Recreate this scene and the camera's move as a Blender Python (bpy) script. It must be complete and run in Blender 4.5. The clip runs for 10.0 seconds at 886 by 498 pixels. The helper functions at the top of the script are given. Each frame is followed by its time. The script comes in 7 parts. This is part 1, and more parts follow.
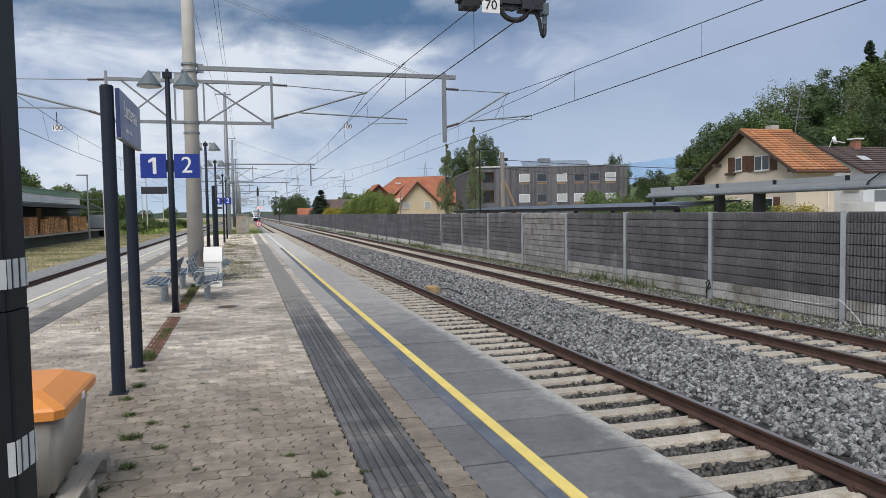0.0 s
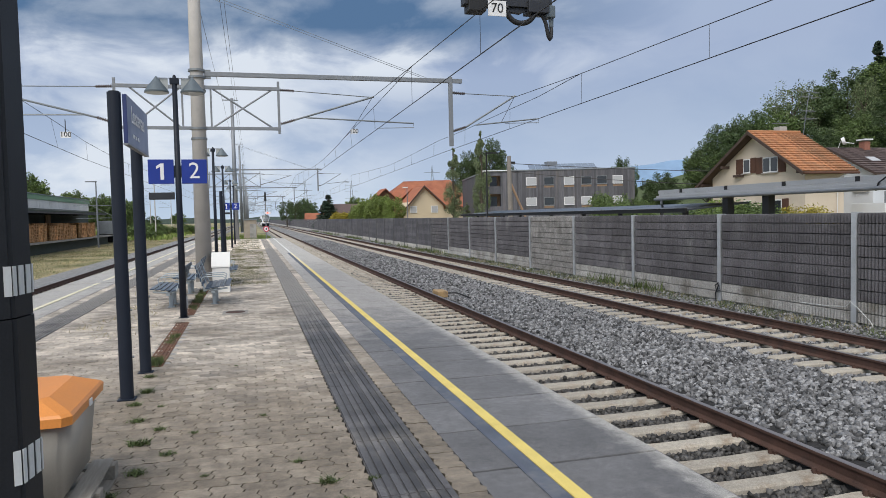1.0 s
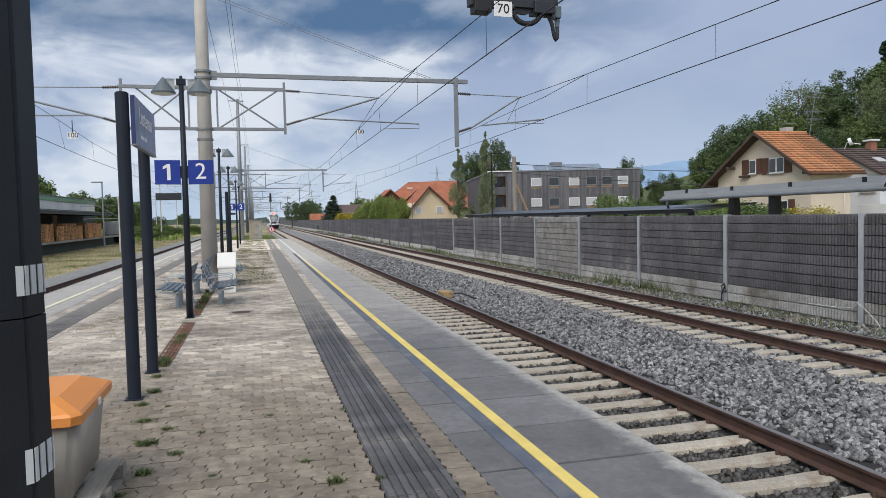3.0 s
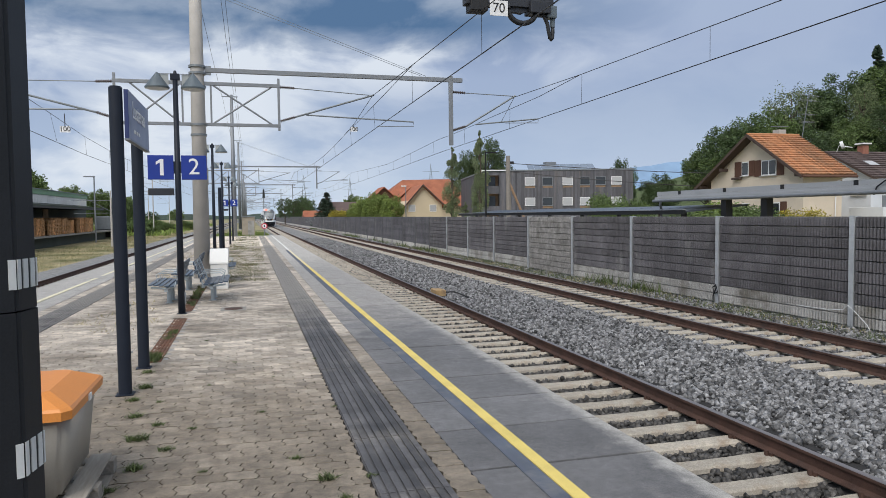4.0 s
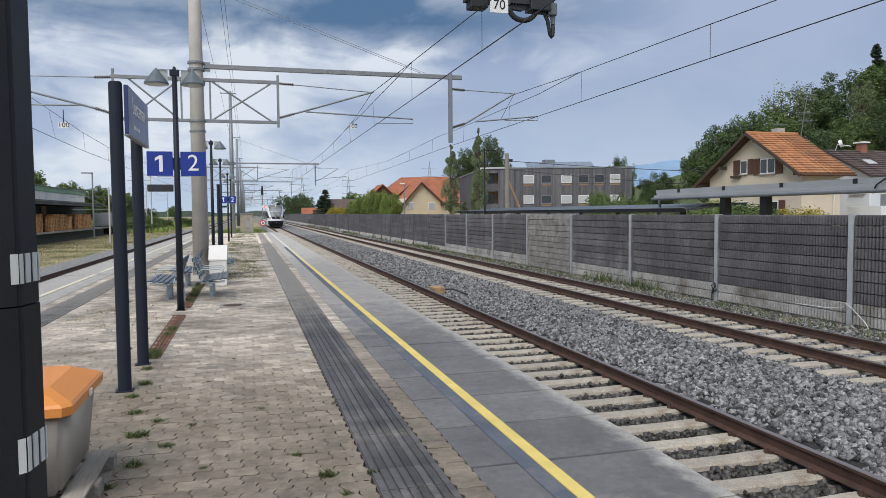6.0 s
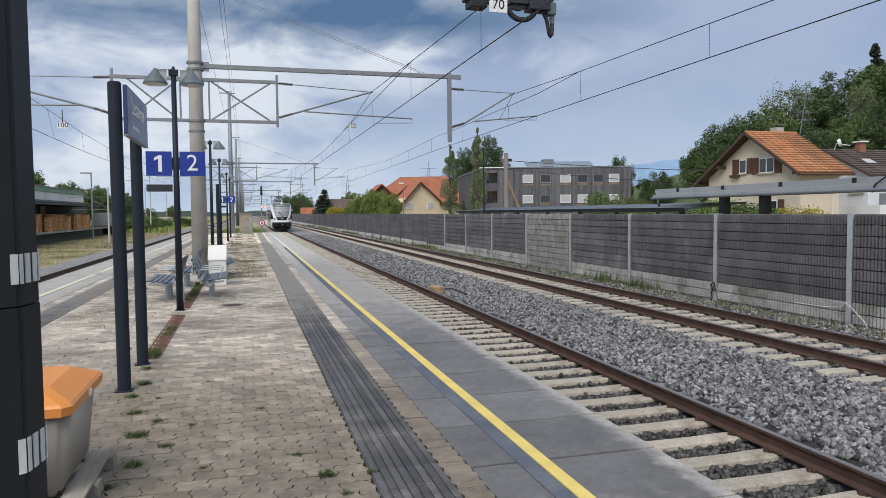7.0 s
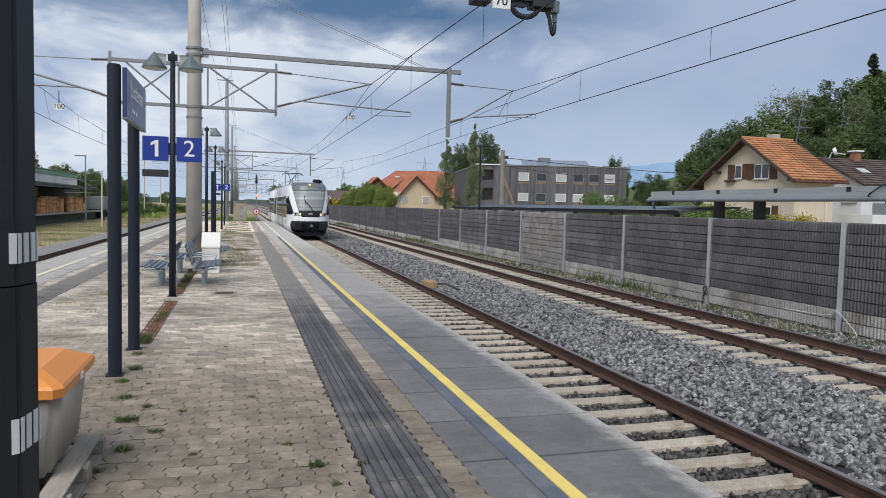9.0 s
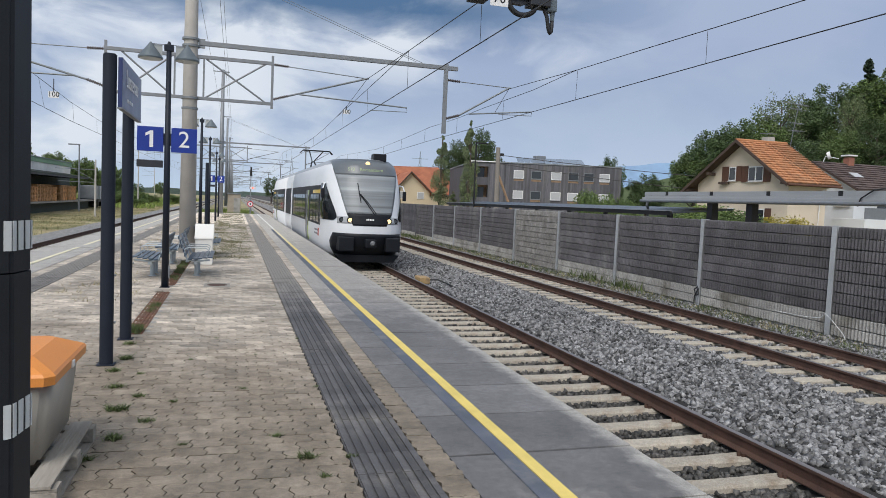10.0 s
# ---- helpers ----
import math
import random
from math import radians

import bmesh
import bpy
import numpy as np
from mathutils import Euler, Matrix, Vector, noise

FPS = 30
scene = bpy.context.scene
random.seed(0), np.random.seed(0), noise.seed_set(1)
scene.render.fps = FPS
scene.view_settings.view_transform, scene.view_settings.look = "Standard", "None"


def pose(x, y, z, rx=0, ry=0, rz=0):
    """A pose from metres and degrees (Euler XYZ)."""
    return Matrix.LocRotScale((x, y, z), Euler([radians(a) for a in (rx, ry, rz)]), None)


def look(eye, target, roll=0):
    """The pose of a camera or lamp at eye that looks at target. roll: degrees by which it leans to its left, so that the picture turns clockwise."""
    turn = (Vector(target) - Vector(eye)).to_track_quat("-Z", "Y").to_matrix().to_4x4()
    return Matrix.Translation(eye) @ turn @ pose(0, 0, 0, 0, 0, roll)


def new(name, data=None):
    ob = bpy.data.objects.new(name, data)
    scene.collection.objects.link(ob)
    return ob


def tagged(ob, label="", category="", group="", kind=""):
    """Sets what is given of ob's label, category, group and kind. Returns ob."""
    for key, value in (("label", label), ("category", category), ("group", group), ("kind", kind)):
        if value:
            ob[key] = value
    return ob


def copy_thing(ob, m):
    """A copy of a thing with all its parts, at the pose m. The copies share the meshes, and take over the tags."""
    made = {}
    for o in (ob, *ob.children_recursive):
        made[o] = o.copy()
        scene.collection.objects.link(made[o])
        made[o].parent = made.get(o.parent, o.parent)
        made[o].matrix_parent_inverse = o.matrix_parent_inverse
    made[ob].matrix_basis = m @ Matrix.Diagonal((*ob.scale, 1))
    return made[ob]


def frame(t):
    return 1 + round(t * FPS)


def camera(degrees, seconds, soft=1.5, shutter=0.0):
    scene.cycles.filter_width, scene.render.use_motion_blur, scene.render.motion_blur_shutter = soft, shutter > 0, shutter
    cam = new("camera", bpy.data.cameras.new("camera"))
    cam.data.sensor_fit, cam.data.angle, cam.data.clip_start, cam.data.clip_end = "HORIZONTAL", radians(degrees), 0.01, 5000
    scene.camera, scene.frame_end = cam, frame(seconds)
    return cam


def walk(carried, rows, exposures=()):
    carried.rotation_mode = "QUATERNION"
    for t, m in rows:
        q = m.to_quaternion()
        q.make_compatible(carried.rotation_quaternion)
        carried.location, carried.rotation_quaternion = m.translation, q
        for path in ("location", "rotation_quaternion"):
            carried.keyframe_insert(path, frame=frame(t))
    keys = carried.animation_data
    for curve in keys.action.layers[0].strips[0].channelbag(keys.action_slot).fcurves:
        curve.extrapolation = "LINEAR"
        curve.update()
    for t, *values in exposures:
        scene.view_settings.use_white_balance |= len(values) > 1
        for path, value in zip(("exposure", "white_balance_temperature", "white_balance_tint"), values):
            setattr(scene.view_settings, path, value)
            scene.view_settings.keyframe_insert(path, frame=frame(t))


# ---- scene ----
cam = camera(64.38, 10.0, soft=0.5)


def aim(x, y, z, yaw, pitch, roll):
    """A hand-held view: yaw to the right of the line of the track, pitch upwards, roll to the left."""
    a, b = radians(yaw), radians(pitch)
    way = Vector((math.sin(a) * math.cos(b), math.cos(a) * math.cos(b), math.sin(b)))
    return look((x, y, z), Vector((x, y, z)) + way * 10, roll)


# seconds, eye, yaw, pitch, roll
PATH = [
    (0.0, -0.000, -0.000, 1.871, 15.718, -3.052, -0.961),
    (0.5, 0.003, 0.015, 1.871, 15.335, -2.807, -1.207),
    (1.0, 0.004, 0.036, 1.869, 15.135, -2.717, -1.332),
    (1.5, 0.002, 0.046, 1.868, 14.777, -2.829, -1.638),
    (2.0, -0.000, 0.052, 1.872, 14.590, -2.773, -1.864),
    (2.5, -0.010, 0.046, 1.867, 14.537, -2.621, -1.648),
    (4.0, -0.019, 0.031, 1.867, 15.312, -2.794, -0.672),
    (4.5, -0.025, 0.036, 1.864, 15.409, -2.788, -0.658),
    (5.0, -0.026, 0.035, 1.867, 15.349, -2.795, -0.614),
    (5.5, -0.034, 0.044, 1.860, 15.428, -2.948, -0.488),
    (7.0, -0.041, 0.047, 1.859, 15.510, -3.019, -0.569),
    (7.5, -0.048, 0.051, 1.855, 15.674, -3.037, -0.424),
    (8.0, -0.055, 0.050, 1.857, 15.915, -3.217, -0.097),
    (8.5, -0.064, 0.052, 1.854, 15.993, -3.335, 0.603),
    (9.0, -0.068, 0.057, 1.853, 16.053, -3.412, 1.378),
    (9.5, -0.067, 0.038, 1.856, 16.204, -3.460, 2.076),
    (10.0, -0.067, 0.019, 1.854, 16.565, -3.706, 2.509),
]
walk(cam, [(r[0], aim(*r[1:])) for r in PATH])
scene.view_settings.exposure = 0.0

# ---- sky and sun ----
SUN_UP, SUN_TURN = radians(48), radians(215)
world = bpy.data.worlds.new("sky")
scene.world = world
world.use_nodes = True
wt = world.node_tree
wt.nodes.clear()


def wnode(kind, **values):
    n = wt.nodes.new(kind)
    for key, value in values.items():
        n.inputs[key].default_value = value
    return n


def wramp(stops):
    n = wt.nodes.new("ShaderNodeValToRGB")
    while len(n.color_ramp.elements) < len(stops):
        n.color_ramp.elements.new(0.5)
    for e, (p, c) in zip(n.color_ramp.elements, stops):
        e.position, e.color = p, (*c, 1)
    return n


def wmix(fac, a, b, mode="MIX"):
    n = wt.nodes.new("ShaderNodeMix")
    n.data_type, n.blend_type = "RGBA", mode
    for slot, v in ((0, fac), (6, a), (7, b)):
        if hasattr(v, "is_linked"):
            wt.links.new(v, n.inputs[slot])
        else:
            n.inputs[slot].default_value = v if slot == 0 else (*v, 1)
    return n.outputs[2]


co = wt.nodes.new("ShaderNodeTexCoord")
split = wt.nodes.new("ShaderNodeSeparateXYZ")
wt.links.new(co.outputs["Generated"], split.inputs[0])
# clouds: banks stretched along the horizon, broken up at two scales
move = wt.nodes.new("ShaderNodeMapping")
move.inputs["Location"].default_value = (0.72, 0.0, 0.31)
move.inputs["Scale"].default_value = (1.0, 1.0, 2.3)
wt.links.new(co.outputs["Generated"], move.inputs[0])
big = wnode("ShaderNodeTexNoise", Scale=2.6, Detail=4.0, Roughness=0.5, Distortion=0.3)
fine = wnode("ShaderNodeTexNoise", Scale=6.5, Detail=10.0, Roughness=0.56, Distortion=0.35)
for n in (big, fine):
    wt.links.new(move.outputs[0], n.inputs["Vector"])


def wmath(kind, a, b):
    n = wt.nodes.new("ShaderNodeMath")
    n.operation = kind
    for slot, v in enumerate((a, b)):
        if hasattr(v, "is_linked"):
            wt.links.new(v, n.inputs[slot])
        else:
            n.inputs[slot].default_value = v
    return n.outputs[0]


sky = wt.nodes.new("ShaderNodeTexSky")
sky.sky_type, sky.sun_disc = "NISHITA", False
sky.sun_elevation, sky.sun_rotation, sky.dust_density = SUN_UP, SUN_TURN, 3.0
dim = wmix(1.0, sky.outputs[0], (0.045, 0.045, 0.045), "MULTIPLY")
# height above the horizon: pale band low down, greyer blue above
height = wramp([(0.0, (0.56, 0.69, 0.85)), (0.07, (0.46, 0.57, 0.76)), (0.14, (0.39, 0.49, 0.68)), (0.22, (0.37, 0.46, 0.66)), (0.34, (0.38, 0.48, 0.67)), (0.55, (0.58, 0.64, 0.74)), (1.0, (0.74, 0.77, 0.82))])
wt.links.new(split.outputs[2], height.inputs[0])
# the broken cloud lies ahead along the line; the sky to the right is a plain grey veil
ahead = wt.nodes.new("ShaderNodeMapRange")
ahead.inputs["From Min"].default_value, ahead.inputs["From Max"].default_value = 0.56, 0.26
wt.links.new(split.outputs[0], ahead.inputs[0])
base = wmix(0.10, height.outputs[0], dim)
lumps = wmath("ADD", wmath("MULTIPLY", big.outputs[0], 0.55), wmath("MULTIPLY", fine.outputs[0], 0.45))
puff = wramp([(0.455, (0, 0, 0)), (0.555, (1, 1, 1))])
wt.links.new(lumps, puff.inputs[0])
west = wt.nodes.new("ShaderNodeMapRange")
west.inputs["From Min"].default_value, west.inputs["From Max"].default_value, west.inputs["To Min"].default_value = 0.24, 0.02, 0.10
wt.links.new(split.outputs[0], west.inputs[0])
tall = wt.nodes.new("ShaderNodeMapRange")
tall.inputs["From Min"].default_value, tall.inputs["From Max"].default_value = 0.13, 0.20
wt.links.new(split.outputs[2], tall.inputs[0])
where = wmath("MAXIMUM", west.outputs[0], wmath("MULTIPLY", tall.outputs[0], ahead.outputs[0]))
bright = wmath("MULTIPLY", puff.outputs[0], wmath("MULTIPLY", where, 0.92))
lit = wmix(bright, base, (0.74, 0.80, 0.88))
# dark undersides hang over the upper part, with ragged lower edges
rise = wt.nodes.new("ShaderNodeMapRange")
rise.inputs["From Min"].default_value, rise.inputs["From Max"].default_value = 0.185, 0.255
wt.links.new(split.outputs[2], rise.inputs[0])
under = wmath("ADD", wmath("MULTIPLY", rise.outputs[0], 0.56), wmath("MULTIPLY", wmath("SUBTRACT", 0.51, lumps), 2.4))
heavy = wramp([(0.16, (0, 0, 0)), (0.34, (0.6, 0.6, 0.6)), (0.62, (1, 1, 1))])
wt.links.new(under, heavy.inputs[0])
front = wt.nodes.new("ShaderNodeMapRange")
front.inputs["From Min"].default_value, front.inputs["From Max"].default_value = 0.25, 0.6
wt.links.new(split.outputs[1], front.inputs[0])
mass = wmath("MULTIPLY", wmath("MULTIPLY", wmath("MULTIPLY", heavy.outputs[0], ahead.outputs[0]), rise.outputs[0]), front.outputs[0])
grey = wmix(mass, lit, (0.095, 0.18, 0.325))
back = wnode("ShaderNodeBackground", Strength=1.0)
out = wt.nodes.new("ShaderNodeOutputWorld")
wt.links.new(grey, back.inputs[0])
wt.links.new(back.outputs[0], out.inputs[0])

sun = new("sun", bpy.data.lights.new("sun", "SUN"))
sun.data.energy, sun.data.angle, sun.data.color = 2.5, radians(40), (1.0, 0.96, 0.91)
sun.matrix_world = look((0, 0, 60), (60 * math.sin(SUN_TURN) * -1 * math.cos(SUN_UP), -60 * math.cos(SUN_TURN) * math.cos(SUN_UP), 60 - 60 * math.sin(SUN_UP)))

# ---- materials ----


def mat(name, base, var=0.18, scale=1.5, grain=40.0, rough=0.75, metal=0.0, bump=0.25, dirt=None, dirt_at=0.6, rnd=0.0, island=0.0, stretch=(1, 1, 1), coat=0.0, rough_var=0.1, emit=0.0, space="Object", spec=0.5):
    """A surface of one base colour with large and small variation, grain relief, and patches of a second colour."""
    m = bpy.data.materials.new(name)
    m.use_nodes = True
    t = m.node_tree
    b = t.nodes["Principled BSDF"]

    def link(a, z):
        t.links.new(a, z)

    c = t.nodes.new("ShaderNodeTexCoord")
    if space == "World":
        c = t.nodes.new("ShaderNodeNewGeometry")
    mp = t.nodes.new("ShaderNodeMapping")
    mp.inputs["Scale"].default_value = stretch
    link(c.outputs["Position" if space == "World" else "Object"], mp.inputs[0])
    n1 = t.nodes.new("ShaderNodeTexNoise")
    n1.inputs["Scale"].default_value, n1.inputs["Detail"].default_value = scale, 5
    n2 = t.nodes.new("ShaderNodeTexNoise")
    n2.inputs["Scale"].default_value, n2.inputs["Detail"].default_value = grain, 3
    for n in (n1, n2):
        link(mp.outputs[0], n.inputs["Vector"])
    rp = t.nodes.new("ShaderNodeValToRGB")
    lo, hi = [max(0, x * (1 - var * 1.6)) for x in base], [min(1, x * (1 + var * 1.6)) for x in base]
    rp.color_ramp.elements[0].position, rp.color_ramp.elements[1].position = 0.28, 0.72
    rp.color_ramp.elements[0].color, rp.color_ramp.elements[1].color = (*lo, 1), (*hi, 1)
    sm = t.nodes.new("ShaderNodeMath")
    sm.operation = "MULTIPLY_ADD"
    sm.inputs[1].default_value = 0.4
    link(n2.outputs[0], sm.inputs[0])
    half = t.nodes.new("ShaderNodeMath")
    half.operation = "MULTIPLY"
    half.inputs[1].default_value = 0.6
    link(n1.outputs[0], half.inputs[0])
    link(half.outputs[0], sm.inputs[2])
    link(sm.outputs[0], rp.inputs[0])
    col = rp.outputs[0]
    if dirt:
        n3 = t.nodes.new("ShaderNodeTexNoise")
        n3.inputs["Scale"].default_value, n3.inputs["Detail"].default_value, n3.inputs["Roughness"].default_value = scale * 0.6, 8, 0.65
        link(mp.outputs[0], n3.inputs["Vector"])
        dr = t.nodes.new("ShaderNodeValToRGB")
        dr.color_ramp.elements[0].position, dr.color_ramp.elements[1].position = dirt_at - 0.06, dirt_at + 0.1
        link(n3.outputs[0], dr.inputs[0])
        mx = t.nodes.new("ShaderNodeMix")
        mx.data_type = "RGBA"
        link(dr.outputs[0], mx.inputs[0])
        link(col, mx.inputs[6])
        mx.inputs[7].default_value = (*dirt, 1)
        col = mx.outputs[2]
    for amount, kind, socket in ((rnd, "ShaderNodeObjectInfo", "Random"), (island, "ShaderNodeNewGeometry", "Random Per Island")):
        if amount:
            o = t.nodes.new(kind)
            mr = t.nodes.new("ShaderNodeMapRange")
            mr.inputs["To Min"].default_value, mr.inputs["To Max"].default_value = 1 - amount, 1 + amount
            link(o.outputs[socket], mr.inputs[0])
            hs = t.nodes.new("ShaderNodeHueSaturation")
            link(mr.outputs[0], hs.inputs["Value"])
            link(col, hs.inputs["Color"])
            col = hs.outputs[0]
    link(col, b.inputs["Base Color"])
    b.inputs["Metallic"].default_value = metal
    b.inputs["Specular IOR Level"].default_value = spec
    rr = t.nodes.new("ShaderNodeMapRange")
    rr.inputs["To Min"].default_value, rr.inputs["To Max"].default_value = max(0.02, rough - rough_var), min(1, rough + rough_var)
    link(n1.outputs[0], rr.inputs[0])
    link(rr.outputs[0], b.inputs["Roughness"])
    b.inputs["Coat Weight"].default_value = coat
    if bump:
        bp = t.nodes.new("ShaderNodeBump")
        bp.inputs["Strength"].default_value, bp.inputs["Distance"].default_value = bump, 0.01
        link(n2.outputs[0], bp.inputs["Height"])
        link(bp.outputs[0], b.inputs["Normal"])
    if emit:
        b.inputs["Emission Color"].default_value, b.inputs["Emission Strength"].default_value = (*base, 1), emit
    return m


def glass(name, tint=(0.02, 0.025, 0.03), rough=0.04):
    """Dark window glass that mirrors its surroundings."""
    m = mat(name, tint, var=0.1, rough=rough, bump=0, rough_var=0.02)
    m.node_tree.nodes["Principled BSDF"].inputs["IOR"].default_value = 1.5
    m.node_tree.nodes["Principled BSDF"].inputs["Coat Weight"].default_value = 0.15
    return m


PAVER = mat("paver_concrete", (0.60, 0.525, 0.44), var=0.24, scale=0.9, grain=90, rough=0.66, bump=0.4, dirt=(0.29, 0.245, 0.195), dirt_at=0.55, rnd=0.26, island=0.26, space="World")


def wear_or_sheen(m, axis, start, end, colour, amount, scale):
    """Patchy weathering, or grazing sheen put into the colour, that sets in between two places along an axis of the
    ground.
    """
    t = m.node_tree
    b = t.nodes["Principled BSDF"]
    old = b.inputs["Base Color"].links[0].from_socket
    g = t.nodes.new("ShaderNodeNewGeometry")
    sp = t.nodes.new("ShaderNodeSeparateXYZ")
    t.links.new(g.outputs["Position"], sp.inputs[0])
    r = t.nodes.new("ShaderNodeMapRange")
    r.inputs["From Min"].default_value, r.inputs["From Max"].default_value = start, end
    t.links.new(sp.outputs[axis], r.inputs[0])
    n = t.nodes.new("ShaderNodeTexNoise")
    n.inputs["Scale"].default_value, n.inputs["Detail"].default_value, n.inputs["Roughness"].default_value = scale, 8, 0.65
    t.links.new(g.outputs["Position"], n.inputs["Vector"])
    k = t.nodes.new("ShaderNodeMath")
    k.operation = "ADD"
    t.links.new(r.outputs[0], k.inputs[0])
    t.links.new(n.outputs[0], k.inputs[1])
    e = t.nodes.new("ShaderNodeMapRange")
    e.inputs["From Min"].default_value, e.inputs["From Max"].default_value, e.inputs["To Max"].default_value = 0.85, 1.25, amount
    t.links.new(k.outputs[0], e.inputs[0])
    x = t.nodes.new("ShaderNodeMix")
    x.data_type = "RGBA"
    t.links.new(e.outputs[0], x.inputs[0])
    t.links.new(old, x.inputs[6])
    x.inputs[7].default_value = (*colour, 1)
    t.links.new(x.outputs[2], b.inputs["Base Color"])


def mottle(m, scale, amount, detail=3, rough=0.6):
    """Mottling at one scale: lightens and darkens the base colour."""
    t = m.node_tree
    b = t.nodes["Principled BSDF"]
    old = b.inputs["Base Color"].links[0].from_socket
    g = t.nodes.new("ShaderNodeNewGeometry")
    n = t.nodes.new("ShaderNodeTexNoise")
    n.inputs["Scale"].default_value, n.inputs["Detail"].default_value, n.inputs["Roughness"].default_value = scale, detail, rough
    t.links.new(g.outputs["Position"], n.inputs["Vector"])
    r = t.nodes.new("ShaderNodeMapRange")
    r.inputs["From Min"].default_value, r.inputs["From Max"].default_value = 0.34, 0.66
    r.inputs["To Min"].default_value, r.inputs["To Max"].default_value = 1 - amount, 1 + amount
    t.links.new(n.outputs[0], r.inputs[0])
    h = t.nodes.new("ShaderNodeHueSaturation")
    t.links.new(r.outputs[0], h.inputs["Value"])
    t.links.new(old, h.inputs["Color"])
    t.links.new(h.outputs[0], b.inputs["Base Color"])


# Near pavers browned by dirt; grazing sheen of the far ones is painted in too.
wear_or_sheen(PAVER, 1, 16.0, 4.5, (0.185, 0.15, 0.11), 0.85, 1.3)
JOINT = mat("joint_sand", (0.088, 0.073, 0.055), scale=4, grain=120, rough=1, bump=0.5, dirt=(0.10, 0.115, 0.05), dirt_at=0.62, space="World")
mottle(PAVER, 1.1, 0.16, 6, 0.7)
mottle(PAVER, 2.6, 0.22, 8, 0.7)
mottle(PAVER, 9, 0.26, 6, 0.7)
mottle(PAVER, 130, 0.22)
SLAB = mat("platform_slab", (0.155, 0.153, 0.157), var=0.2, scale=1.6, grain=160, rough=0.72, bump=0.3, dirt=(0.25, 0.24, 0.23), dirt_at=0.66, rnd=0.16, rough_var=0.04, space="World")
wear_or_sheen(SLAB, 0, 2.68, 3.04, (0.40, 0.385, 0.36), 0.85, 5.0)
wear_or_sheen(SLAB, 1, 4.6, 3.0, (0.34, 0.32, 0.29), 0.6, 3.0)
# Slabs pale with distance: grazing sky reflection put into their colour.
wear_or_sheen(SLAB, 1, 6.5, 18.0, (0.36, 0.34, 0.32), 0.85, 1.8)
wear_or_sheen(SLAB, 1, 16.0, 40.0, (0.50, 0.475, 0.44), 0.85, 2.0)
wear_or_sheen(SLAB, 0, -4.0, -4.4, (0.42, 0.40, 0.375), 0.85, 2.0)
mottle(SLAB, 170, 0.28)
mottle(SLAB, 14, 0.16, 6, 0.7)
mottle(SLAB, 3, 0.12, 8, 0.7)
EDGE = mat("platform_edge", (0.36, 0.35, 0.33), var=0.15, scale=2.5, grain=120, rough=0.85, bump=0.3, dirt=(0.24, 0.23, 0.22), dirt_at=0.55, rnd=0.06, space="World")
TACTILE = mat("tactile_tile", (0.082, 0.079, 0.082), var=0.3, scale=1.6, grain=100, rough=0.6, bump=0.3, dirt=(0.20, 0.185, 0.17), dirt_at=0.58, rnd=0.28, island=0.4, rough_var=0.04, space="World")
# Tiles too are painted paler far off, where grazing sheen brightens the paving.
wear_or_sheen(TACTILE, 1, 7.0, 20.0, (0.30, 0.278, 0.25), 0.85, 2.0)
mottle(TACTILE, 120, 0.28)
YELLOW = mat("yellow_line", (0.74, 0.58, 0.17), var=0.10, scale=3, grain=80, rough=0.7, bump=0.15, dirt=(0.62, 0.47, 0.14), dirt_at=0.64, space="World")
# Yellow goes over to pale cream between 12 and 44 m.
wear_or_sheen(YELLOW, 1, 12.0, 44.0, (0.76, 0.70, 0.48), 1.0, 1.5)
WHITE_LINE = mat("white_line", (0.74, 0.74, 0.70), var=0.08, scale=3, grain=80, rough=0.7, bump=0.15, dirt=(0.5, 0.5, 0.47), dirt_at=0.62, space="World")
CREAM_LINE = mat("cream_line", (0.74, 0.69, 0.50), var=0.10, scale=3, grain=80, rough=0.7, bump=0.15, dirt=(0.56, 0.53, 0.44), dirt_at=0.6, space="World")
OLD_LINE = mat("worn_dark_line", (0.10, 0.115, 0.15), var=0.25, scale=2, grain=110, rough=0.8, bump=0.2, dirt=(0.2, 0.2, 0.2), dirt_at=0.58, space="World")
SLEEPER = mat("sleeper_concrete", (0.40, 0.362, 0.305), var=0.16, scale=5, grain=70, rough=0.9, bump=0.35, dirt=(0.30, 0.24, 0.18), dirt_at=0.6, rnd=0.12)
mottle(SLEEPER, 60, 0.18)
RUST = mat("rail_rust", (0.082, 0.045, 0.034), var=0.3, scale=5, grain=90, rough=0.8, metal=0.2, bump=0.35, dirt=(0.06, 0.04, 0.035), dirt_at=0.6, space="World")
RAIL_TOP = mat("rail_head", (0.30, 0.27, 0.26), var=0.2, scale=2, grain=60, rough=0.45, metal=0.8, bump=0.05, stretch=(1, 0.05, 1), space="World")
STONE = mat("ballast_stone", (0.180, 0.180, 0.184), var=0.3, scale=9, grain=60, rough=0.7, bump=0.3, island=0.85, space="World")
mottle(STONE, 28, 0.35)
mottle(STONE, 40, 0.14, 2)
STONE_DARK = mat("oily_ballast_stone", (0.075, 0.071, 0.067), var=0.25, scale=9, grain=60, rough=0.7, bump=0.3, island=0.7, space="World")
mottle(STONE_DARK, 40, 0.2, 2)
# Near-black base: the shade in the gaps between stones is put into the colour.
BED_SHADE = mat("ballast_bed", (0.022, 0.021, 0.021), var=0.45, scale=12, grain=26, rough=0.95, bump=1.0, space="World")
